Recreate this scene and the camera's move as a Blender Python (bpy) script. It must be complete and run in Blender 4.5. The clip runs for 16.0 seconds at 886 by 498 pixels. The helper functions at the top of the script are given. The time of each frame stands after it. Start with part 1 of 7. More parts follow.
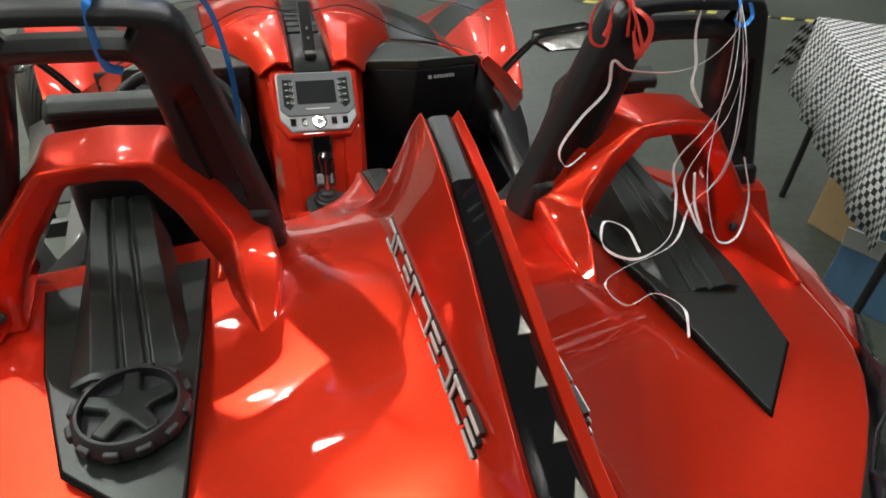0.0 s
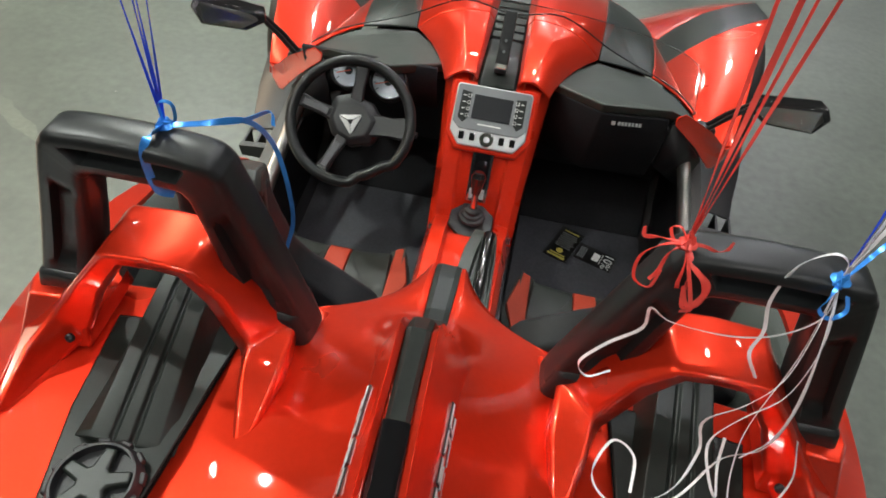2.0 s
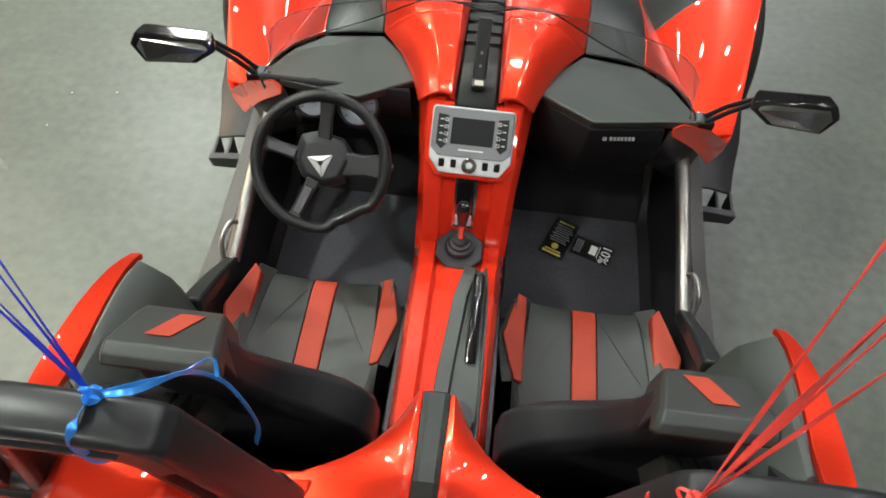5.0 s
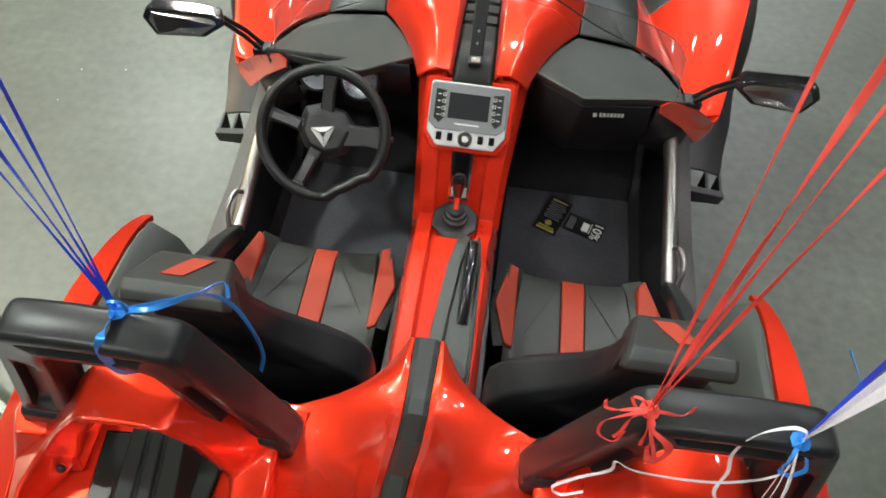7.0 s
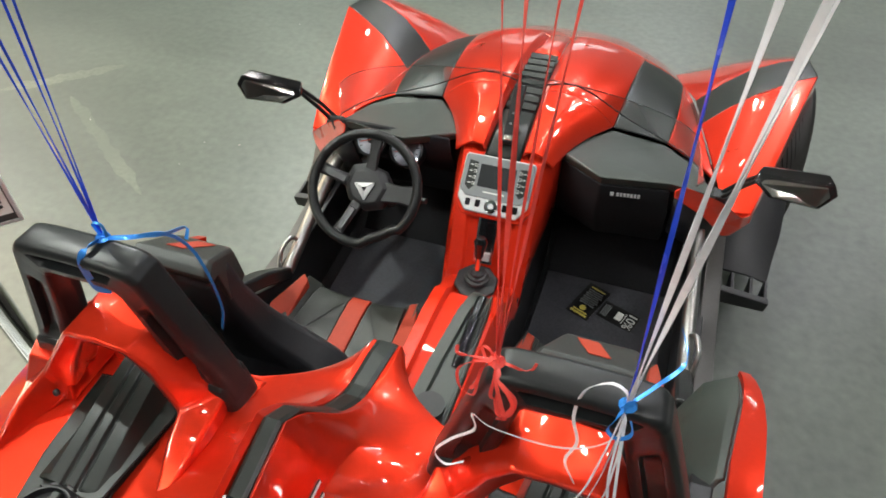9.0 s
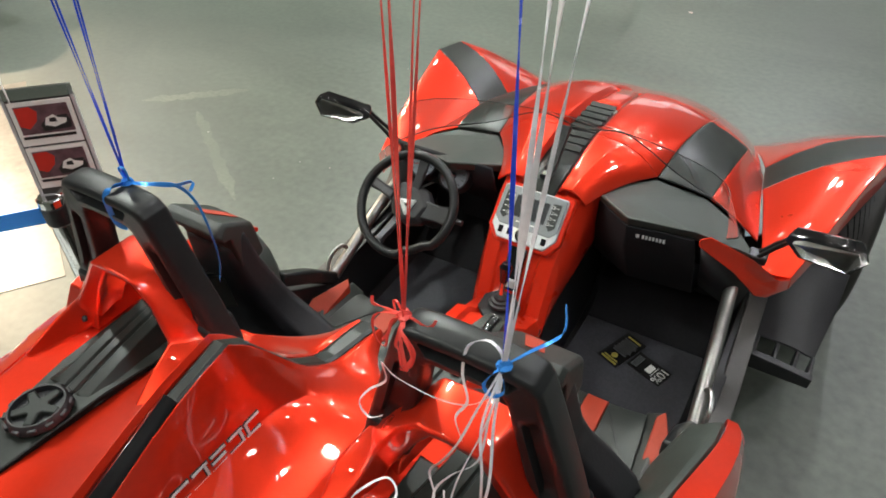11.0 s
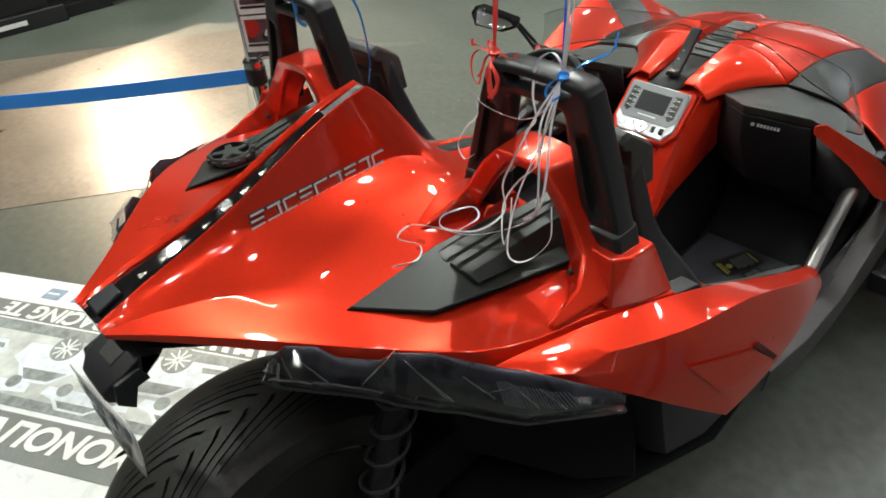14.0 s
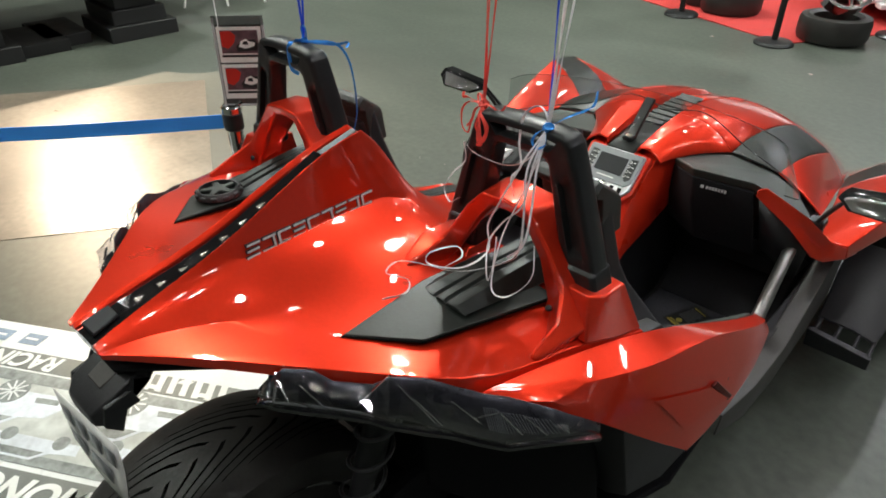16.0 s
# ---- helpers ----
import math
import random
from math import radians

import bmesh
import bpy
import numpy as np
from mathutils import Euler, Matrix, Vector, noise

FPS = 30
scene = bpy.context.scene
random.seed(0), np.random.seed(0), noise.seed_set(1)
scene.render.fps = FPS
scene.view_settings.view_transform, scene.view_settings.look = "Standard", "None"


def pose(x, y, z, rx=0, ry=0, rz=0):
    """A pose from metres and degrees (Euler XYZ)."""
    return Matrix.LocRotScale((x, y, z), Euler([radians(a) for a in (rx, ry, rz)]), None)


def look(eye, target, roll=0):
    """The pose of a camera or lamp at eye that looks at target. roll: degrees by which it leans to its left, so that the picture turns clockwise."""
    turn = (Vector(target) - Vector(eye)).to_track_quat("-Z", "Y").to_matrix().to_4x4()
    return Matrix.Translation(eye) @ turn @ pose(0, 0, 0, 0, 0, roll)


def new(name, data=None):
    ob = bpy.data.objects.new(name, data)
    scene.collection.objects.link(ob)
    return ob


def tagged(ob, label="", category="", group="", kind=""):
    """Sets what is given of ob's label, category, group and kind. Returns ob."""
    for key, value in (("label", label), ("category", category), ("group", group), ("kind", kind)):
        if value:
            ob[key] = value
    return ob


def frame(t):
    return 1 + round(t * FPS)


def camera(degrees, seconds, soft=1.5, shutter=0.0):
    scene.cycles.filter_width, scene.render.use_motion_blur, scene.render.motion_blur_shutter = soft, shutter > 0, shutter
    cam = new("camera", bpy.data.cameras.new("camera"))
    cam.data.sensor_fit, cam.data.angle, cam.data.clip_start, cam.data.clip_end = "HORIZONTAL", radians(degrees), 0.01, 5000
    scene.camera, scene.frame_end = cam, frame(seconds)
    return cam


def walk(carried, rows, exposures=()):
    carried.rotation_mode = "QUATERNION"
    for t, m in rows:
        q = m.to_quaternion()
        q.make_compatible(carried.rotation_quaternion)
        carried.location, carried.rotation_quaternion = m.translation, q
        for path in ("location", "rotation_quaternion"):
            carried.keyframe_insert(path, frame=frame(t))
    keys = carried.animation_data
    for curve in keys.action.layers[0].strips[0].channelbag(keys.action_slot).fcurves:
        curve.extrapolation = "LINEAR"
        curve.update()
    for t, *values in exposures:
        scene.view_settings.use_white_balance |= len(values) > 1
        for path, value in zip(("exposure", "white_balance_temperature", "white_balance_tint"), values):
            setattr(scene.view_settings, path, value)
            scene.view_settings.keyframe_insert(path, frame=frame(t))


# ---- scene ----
cam = camera(67.06, 16.0, soft=1.8)
# seconds, eye, yaw, pitch, roll
PATH = [
    (0.0, -0.180, -0.575, 1.518, -19.02, -37.14, 4.94),
    (0.5, -0.101, -0.514, 1.528, -12.62, -40.29, 5.67),
    (1.0, -0.030, -0.441, 1.587, -8.50, -42.34, 8.52),
    (1.5, 0.028, -0.426, 1.663, -3.26, -43.67, 7.51),
    (2.0, 0.045, -0.396, 1.746, 4.81, -46.00, 7.71),
    (2.5, 0.043, -0.340, 1.780, 9.33, -50.02, 4.73),
    (3.0, 0.043, -0.178, 1.846, 2.36, -52.41, 9.16),
    (3.2, 0.033, -0.100, 1.848, -0.40, -53.82, 10.90),
    (5.3, 0.015, -0.091, 1.900, 4.77, -54.27, 2.50),
    (5.5, 0.013, -0.098, 1.909, 5.98, -54.66, 2.01),
    (6.0, 0.052, -0.121, 1.922, 7.49, -54.93, 0.93),
    (6.5, 0.047, -0.144, 1.919, 5.82, -55.22, 1.63),
    (7.0, 0.042, -0.177, 1.917, 3.60, -54.90, 4.62),
    (7.5, 0.094, -0.192, 1.905, 4.44, -53.70, 5.14),
    (8.0, 0.146, -0.205, 1.927, 8.06, -51.33, 2.69),
    (8.5, 0.237, -0.251, 1.925, 15.46, -45.98, -0.77),
    (9.0, 0.321, -0.334, 1.909, 18.94, -44.63, -0.36),
    (9.2, 0.349, -0.359, 1.905, 20.70, -43.55, -1.32),
    (11.3, 0.632, -0.387, 1.887, 34.56, -38.98, -1.93),
    (11.5, 0.672, -0.413, 1.854, 37.48, -39.23, -3.47),
    (12.0, 0.770, -0.486, 1.790, 42.72, -40.12, -5.82),
    (12.5, 0.845, -0.530, 1.727, 44.40, -39.77, -6.00),
    (13.0, 0.879, -0.566, 1.716, 45.74, -39.42, -5.71),
    (13.5, 0.900, -0.621, 1.718, 48.08, -38.75, -5.88),
    (14.0, 0.928, -0.665, 1.726, 48.60, -38.07, -5.31),
    (14.5, 0.945, -0.728, 1.751, 46.21, -35.60, -3.00),
    (15.0, 0.956, -0.764, 1.762, 43.32, -32.21, -1.05),
    (15.5, 0.950, -0.772, 1.752, 42.37, -31.77, -0.40),
    (16.0, 0.932, -0.772, 1.735, 42.54, -33.14, -0.05),
]
walk(cam, [(t, pose(x, y, z, 90 + pitch, 0, yaw) @ pose(0, 0, 0, 0, 0, roll)) for t, x, y, z, yaw, pitch, roll in PATH],
     exposures=[(0.0, 0.04), (1.5, 0.31), (3.2, 0.46), (5.3, 0.58), (9.2, 0.58), (12.5, 0.36), (16.0, 0.16)])

# ---- light ----
world = bpy.data.worlds.new("hall_air")
scene.world = world
world.use_nodes = True
world.node_tree.nodes["Background"].inputs[0].default_value = (0.75, 0.82, 0.72, 1)
world.node_tree.nodes["Background"].inputs[1].default_value = 0.12


def lamp(name, place, target, size, watts, colour, spot=None, blend=0.4):
    data = bpy.data.lights.new(name, "SPOT" if spot else "AREA")
    if spot:
        data.spot_size, data.spot_blend, data.shadow_soft_size = radians(spot), blend, size
    else:
        data.shape, data.size = "DISK", size
    data.energy, data.color = watts, colour
    ob = new(name, data)
    ob.matrix_world = look(place, target)
    return ob


# ---- materials ----
def material(name, colour, rough=0.5, metal=0.0, coat=0.0, spec=0.5, vary=0.15, scale=8.0, fine=120.0, bump=0.0, dirt=None,
             rough_vary=0.1, bump_scale=200.0):
    """A procedural surface: base colour varied at two scales, roughness variation, fine relief."""
    m = bpy.data.materials.new(name)
    m.use_nodes = True
    nt = m.node_tree
    b = nt.nodes["Principled BSDF"]
    b.inputs["Metallic"].default_value = metal
    b.inputs["Coat Weight"].default_value = coat
    b.inputs["Coat Roughness"].default_value = 0.03
    b.inputs["Specular IOR Level"].default_value = spec
    tex = nt.nodes.new("ShaderNodeTexCoord")
    big, small = nt.nodes.new("ShaderNodeTexNoise"), nt.nodes.new("ShaderNodeTexNoise")
    for n, s, d in ((big, scale, 4.0), (small, fine, 3.0)):
        n.inputs["Scale"].default_value, n.inputs["Detail"].default_value = s, d
        nt.links.new(tex.outputs["Object"], n.inputs["Vector"])
    mix = nt.nodes.new("ShaderNodeMath")
    mix.operation = "ADD"
    nt.links.new(big.outputs["Fac"], mix.inputs[0])
    nt.links.new(small.outputs["Fac"], mix.inputs[1])
    ramp = nt.nodes.new("ShaderNodeMapRange")
    ramp.inputs["From Min"].default_value, ramp.inputs["From Max"].default_value = 0.6, 1.4
    ramp.inputs["To Min"].default_value, ramp.inputs["To Max"].default_value = 1 - vary, 1 + vary
    nt.links.new(mix.outputs[0], ramp.inputs["Value"])
    col = nt.nodes.new("ShaderNodeVectorMath")
    col.operation = "SCALE"
    col.inputs[0].default_value = colour
    nt.links.new(ramp.outputs[0], col.inputs["Scale"])
    out = col.outputs[0]
    if dirt:
        dn = nt.nodes.new("ShaderNodeTexNoise")
        dn.inputs["Scale"].default_value, dn.inputs["Detail"].default_value = scale * 0.35, 6.0
        nt.links.new(tex.outputs["Object"], dn.inputs["Vector"])
        dr = nt.nodes.new("ShaderNodeMapRange")
        dr.inputs["From Min"].default_value, dr.inputs["From Max"].default_value = 0.52, 0.72
        nt.links.new(dn.outputs["Fac"], dr.inputs["Value"])
        dm = nt.nodes.new("ShaderNodeMix")
        dm.data_type = "RGBA"
        nt.links.new(dr.outputs[0], dm.inputs["Factor"])
        nt.links.new(out, dm.inputs["A"])
        dm.inputs["B"].default_value = (*dirt, 1)
        out = dm.outputs["Result"]
    nt.links.new(out, b.inputs["Base Color"])
    rr = nt.nodes.new("ShaderNodeMapRange")
    rr.inputs["To Min"].default_value, rr.inputs["To Max"].default_value = max(rough - rough_vary, 0.02), min(rough + rough_vary, 1)
    nt.links.new(big.outputs["Fac"], rr.inputs["Value"])
    nt.links.new(rr.outputs[0], b.inputs["Roughness"])
    if bump:
        bn, bp = nt.nodes.new("ShaderNodeTexNoise"), nt.nodes.new("ShaderNodeBump")
        bn.inputs["Scale"].default_value, bn.inputs["Detail"].default_value = bump_scale, 3.0
        bp.inputs["Strength"].default_value, bp.inputs["Distance"].default_value = bump, 0.002
        nt.links.new(tex.outputs["Object"], bn.inputs["Vector"])
        nt.links.new(bn.outputs["Fac"], bp.inputs["Height"])
        nt.links.new(bp.outputs["Normal"], b.inputs["Normal"])
    return m


RED = material("red_paint", (0.72, 0.036, 0.013), 0.30, metal=0.58, coat=1.0, spec=0.02, vary=0.05, scale=4, rough_vary=0.08, bump=0.18, bump_scale=10)
RED.node_tree.nodes["Principled BSDF"].inputs["Coat IOR"].default_value = 1.68
RED_BLADE = material("red_dash_plastic", (0.74, 0.034, 0.012), 0.30, coat=0.9, spec=0.1, vary=0.05)
RED_IN = material("red_plastic", (0.50, 0.018, 0.008), 0.42, coat=0.2, vary=0.06)
NOTCH = material("notch_shade_red", (0.10, 0.008, 0.006), 0.5, vary=0.1)
GLOSS = material("gloss_black", (0.006, 0.006, 0.007), 0.07, coat=1.0, vary=0.1, rough_vary=0.04)
MATTE = material("matte_charcoal", (0.013, 0.016, 0.014), 0.36, spec=0.32, vary=0.18, bump=0.10)
HOOP = material("satin_black", (0.0150, 0.0160, 0.0165), 0.33, spec=0.30, vary=0.2, bump=0.06, bump_scale=500)
TUB = material("black_plastic", (0.0140, 0.0140, 0.0160), 0.46, vary=0.25, bump=0.2, scale=5)
# black plastic made darker and duller in place of the shade beneath the dash
VOID = material("shaded_dash_black", (0.0120, 0.0120, 0.0140), 0.7, spec=0.2, vary=0.3, bump=0.2, scale=6)
# chassis black, darkened so that it holds the shade under the body
UNDER = material("shaded_chassis_black", (0.005, 0.005, 0.006), 0.65, spec=0.15, vary=0.3, bump=0.2, scale=6)
CARPET = material("dark_mat", (0.058, 0.059, 0.068), 0.85, vary=0.25, bump=0.5, bump_scale=400)
VINYL = material("black_vinyl", (0.026, 0.030, 0.027), 0.44, vary=0.14, bump=0.35, bump_scale=600)
VINYL_RED = material("red_vinyl", (0.38, 0.046, 0.022), 0.55, spec=0.3, vary=0.1, bump=0.35, bump_scale=600)
COWL = material("grained_dash_plastic", (0.036, 0.043, 0.037), 0.46, vary=0.1, bump=0.3, bump_scale=700)
STEEL = material("brushed_steel_tube", (0.33, 0.325, 0.31), 0.32, metal=0.9, vary=0.12)
EMBLEM = material("satin_chrome", (0.74, 0.74, 0.73), 0.28, metal=0.35, vary=0.05)
HOUSING = material("lamp_housing_plastic", (0.045, 0.045, 0.055), 0.30, metal=0.5, vary=0.6, scale=26)
LENS = material("pale_lens", (0.80, 0.79, 0.68), 0.22, metal=0.9, vary=0.1)
COIL = material("dark_spring_steel", (0.075, 0.075, 0.08), 0.35, metal=0.5, vary=0.15)
CHROME = material("chrome", (0.75, 0.75, 0.74), 0.1, metal=1.0, vary=0.05)
SILVER = material("silver_bezel", (0.55, 0.56, 0.57), 0.35, metal=0.35, vary=0.04)
DIAL = material("dial_print", (0.52, 0.55, 0.62), 0.16, metal=0.45, vary=0.10)
GREY = material("grey_bezel", (0.20, 0.21, 0.22), 0.4, metal=0.3, vary=0.05)
SILL = material("grey_sill", (0.066, 0.062, 0.058), 0.5, metal=0.2, vary=0.15)
SCREEN = material("dark_screen", (0.007, 0.008, 0.011), 0.45, coat=0.0, spec=0.3, vary=0.05)
# near-black: painted shade of the tyre grooves, and the insert's joint
GROOVE = material("groove_shade_and_joint_black", (0.004, 0.004, 0.004), 0.9, spec=0.1, vary=0.1)
RUBBER = material("tyre_rubber", (0.025, 0.024, 0.022), 0.46, spec=0.35, vary=0.25, bump=0.2)
WHITE = material("white_print", (0.75, 0.75, 0.72), 0.5, vary=0.05)
YELLOW = material("yellow_print", (0.48, 0.40, 0.08), 0.5, vary=0.05)
LABEL = material("black_label_card", (0.012, 0.012, 0.012), 0.4, vary=0.1)
FLOOR = material("polished_concrete", (0.071, 0.081, 0.065), 0.42, vary=0.34, scale=0.8, fine=24, dirt=(0.054, 0.058, 0.050), bump=0.08, bump_scale=30)

# long soft mop streaks over the concrete
nt = FLOOR.node_tree
bsdf = nt.nodes["Principled BSDF"]
base = bsdf.inputs["Base Color"].links[0].from_socket
mp, tn, mr, vm = nt.nodes.new("ShaderNodeMapping"), nt.nodes.new("ShaderNodeTexNoise"), nt.nodes.new("ShaderNodeMapRange"), nt.nodes.new("ShaderNodeVectorMath")
mp.inputs["Rotation"].default_value, mp.inputs["Scale"].default_value = (0, 0, 0.35), (0.8, 1.5, 1.0)
tn.inputs["Scale"].default_value, tn.inputs["Detail"].default_value, tn.inputs["Distortion"].default_value = 1.3, 7.0, 0.7
mr.inputs["From Min"].default_value, mr.inputs["From Max"].default_value = 0.35, 0.65
mr.inputs["To Min"].default_value, mr.inputs["To Max"].default_value = 0.88, 1.12
vm.operation = "SCALE"
nt.links.new(nt.nodes["Texture Coordinate"].outputs["Object"], mp.inputs["Vector"])
nt.links.new(mp.outputs[0], tn.inputs["Vector"])
nt.links.new(tn.outputs["Fac"], mr.inputs["Value"])
nt.links.new(base, vm.inputs[0])
nt.links.new(mr.outputs[0], vm.inputs["Scale"])
nt.links.new(vm.outputs[0], bsdf.inputs["Base Color"])


def clear(name, tint, rough=0.02, base=0.05, haze=0.0):
    """Thin clear sheet: mostly see-through, with a glossy face; haze paints in pale reflections as diffuse colour."""
    m = bpy.data.materials.new(name)
    m.use_nodes = True
    nt = m.node_tree
    nt.nodes.remove(nt.nodes["Principled BSDF"])
    t, g, x = nt.nodes.new("ShaderNodeBsdfTransparent"), nt.nodes.new("ShaderNodeBsdfGlossy"), nt.nodes.new("ShaderNodeMixShader")
    t.inputs[0].default_value = (*tint, 1)
    g.inputs["Roughness"].default_value = rough
    lw, pw, ad = nt.nodes.new("ShaderNodeLayerWeight"), nt.nodes.new("ShaderNodeMath"), nt.nodes.new("ShaderNodeMath")
    pw.operation, pw.inputs[1].default_value = "POWER", 4.0
    ad.operation, ad.inputs[1].default_value, ad.inputs[2].default_value = "MULTIPLY_ADD", 0.6, base
    lw.inputs["Blend"].default_value = 0.5
    nt.links.new(lw.outputs["Facing"], pw.inputs[0])
    nt.links.new(pw.outputs[0], ad.inputs[0])
    nt.links.new(ad.outputs[0], x.inputs[0])
    nt.links.new(t.outputs[0], x.inputs[1])
    nt.links.new(g.outputs[0], x.inputs[2])
    d, y = nt.nodes.new("ShaderNodeBsdfDiffuse"), nt.nodes.new("ShaderNodeMixShader")
    d.inputs[0].default_value, y.inputs[0].default_value = (0.55, 0.60, 0.56, 1), haze
    nt.links.new(x.outputs[0], y.inputs[1])
    nt.links.new(d.outputs[0], y.inputs[2])
    nt.links.new(y.outputs[0], nt.nodes["Material Output"].inputs[0])
    return m


GLASS = clear("smoked_clear_screen", (0.82, 0.85, 0.83), 0.02, 0.12, 0.07)
FILM = clear("clear_lamp_plastic", (0.88, 0.88, 0.92), 0.06, 0.14)


# ---- mesh helpers ----
def part(name, bm, mat, parent=None, label="", bevel=0.0, smooth=35, thick=0.0, segments=2):
    bmesh.ops.recalc_face_normals(bm, faces=bm.faces)
    me = bpy.data.meshes.new(name)
    bm.to_mesh(me)
    bm.free()
    me.materials.append(mat)
    if smooth:
        me.polygons.foreach_set("use_smooth", [True] * len(me.polygons))
        me.set_sharp_from_angle(angle=radians(smooth))
    ob = new(name, me)
    if parent:
        ob.parent = parent
    if thick:
        s = ob.modifiers.new("thick", "SOLIDIFY")
        s.thickness, s.offset = thick, -1
    if bevel:
        b = ob.modifiers.new("edge", "BEVEL")
        b.width, b.segments, b.limit_method, b.angle_limit = bevel, segments, "ANGLE", radians(32)
        b.harden_normals = False
    if label:
        tagged(ob, label)
    return ob


def thing(name, label, category, group="", kind=""):
    return tagged(new(name), label, category, group, kind)


def box(bm, lo, hi, m=None):
    vs = [bm.verts.new(Vector((x, y, z))) for x in (lo[0], hi[0]) for y in (lo[1], hi[1]) for z in (lo[2], hi[2])]
    for f in ((0, 1, 3, 2), (4, 6, 7, 5), (0, 4, 5, 1), (2, 3, 7, 6), (0, 2, 6, 4), (1, 5, 7, 3)):
        bm.faces.new([vs[i] for i in f])
    if m:
        for v in vs:
            v.co = m @ v.co
    return bm


def loft(bm, rows, close=False, caps=False):
    """Quads between rows of points of equal length."""
    vs = [[bm.verts.new(p) for p in row] for row in rows]
    for a, b in zip(vs, vs[1:]):
        n = len(a)
        for i in range(n if close else n - 1):
            bm.faces.new((a[i], a[(i + 1) % n], b[(i + 1) % n], b[i]))
    if caps:
        bm.faces.new(vs[0][::-1])
        bm.faces.new(vs[-1])
    return bm


def prism(bm, outline, shift):
    """A flat outline of 3D points, carried along shift."""
    return loft(bm, [outline, [Vector(p) + Vector(shift) for p in outline]], close=True, caps=True)


def flip(points, s):
    return [(s * p[0], p[1], p[2]) for p in points]


def curve(points, steps=6):
    """Catmull-Rom through the points."""
    p = [Vector(q) for q in points]
    p = [2 * p[0] - p[1]] + p + [2 * p[-1] - p[-2]]
    out = []
    for i in range(1, len(p) - 2):
        a, b, c, d = p[i - 1 : i + 3]
        for k in range(steps):
            t = k / steps
            out.append(0.5 * (2 * b + (c - a) * t + (2 * a - 5 * b + 4 * c - d) * t * t + (3 * b - a - 3 * c + d) * t**3))
    return out + [p[-2]]


def sweep(bm, path, profile, up=(0, 0, 1), close=False, caps=True, scales=None):
    """A profile of (side, up) pairs carried along a path of points."""
    path = [Vector(p) for p in path]
    rows, side0 = [], None
    for i, p in enumerate(path):
        d = path[min(i + 1, len(path) - 1)] - path[max(i - 1, 0)]
        if close:
            d = path[(i + 1) % len(path)] - path[i - 1]
        d.normalize()
        side = d.cross(Vector(up))
        if side.length < 1e-3:
            side = side0 or Vector((1, 0, 0))
        side.normalize()
        side0 = side
        top = side.cross(d)
        k = scales[i] if scales else 1
        rows.append([p + side * (u * k) + top * (v * k) for u, v in profile])
    if close:
        rows.append(rows[0])
        vs = [[bm.verts.new(q) for q in r] for r in rows[:-1]]
        for a, b in zip(vs, vs[1:] + vs[:1]):
            for i in range(len(a)):
                bm.faces.new((a[i], a[(i + 1) % len(a)], b[(i + 1) % len(a)], b[i]))
        return bm
    return loft(bm, rows, close=True, caps=caps)


def ring(r, n=12, r2=None):
    return [(r * math.cos(2 * math.pi * k / n), (r2 or r) * math.sin(2 * math.pi * k / n)) for k in range(n)]


def tube(bm, path, r, n=12, up=(0.1, 0.2, 1)):
    return sweep(bm, path, ring(r, n), up)


def lathe(bm, profile, m, n=32, close=False):
    """Turns (radius, along) pairs about the local z axis, laid by m."""
    rows = [[m @ Vector((r * math.cos(2 * math.pi * k / n), r * math.sin(2 * math.pi * k / n), h)) for k in range(n)] for r, h in profile]
    if close:
        rows.append(rows[0])
    vs = [[bm.verts.new(p) for p in row] for row in (rows[:-1] if close else rows)]
    pairs = list(zip(vs, vs[1:] + (vs[:1] if close else [])))
    for a, b in pairs:
        for i in range(n):
            bm.faces.new((a[i], a[(i + 1) % n], b[(i + 1) % n], b[i]))
    if not close:
        for row in (vs[0][::-1], vs[-1]):
            if (row[0].co - row[1].co).length > 1e-5:
                bm.faces.new(row)
    return bm


def ribbon(bm, path, width, twist=0.0, side=(1, 0, 0.2), thick=0.0003):
    """A flat strip along a path."""
    prof = [(-width / 2, -thick), (width / 2, -thick), (width / 2, thick), (-width / 2, thick)]
    path = [Vector(p) for p in path]
    rows = []
    for i, p in enumerate(path):
        d = (path[min(i + 1, len(path) - 1)] - path[max(i - 1, 0)]).normalized()
        s = (Vector(side) - d * d.dot(Vector(side))).normalized()
        s = Matrix.Rotation(twist * i / len(path), 3, d) @ s
        t = s.cross(d)
        rows.append([p + s * u + t * v for u, v in prof])
    return loft(bm, rows, close=True, caps=True)


def B():
    return bmesh.new()


# ---- the vehicle: y ahead, x to its right, the axle of the rear wheel near y = -0.43 ----
car = thing("three_wheeled_roadster", "glossy red open three-wheeled roadster with black trim", "vehicle")


def both(row):
    """A half row from the middle outwards, made into a whole row."""
    return [(-x, y, z) for x, y, z in reversed(row)] + list(row)


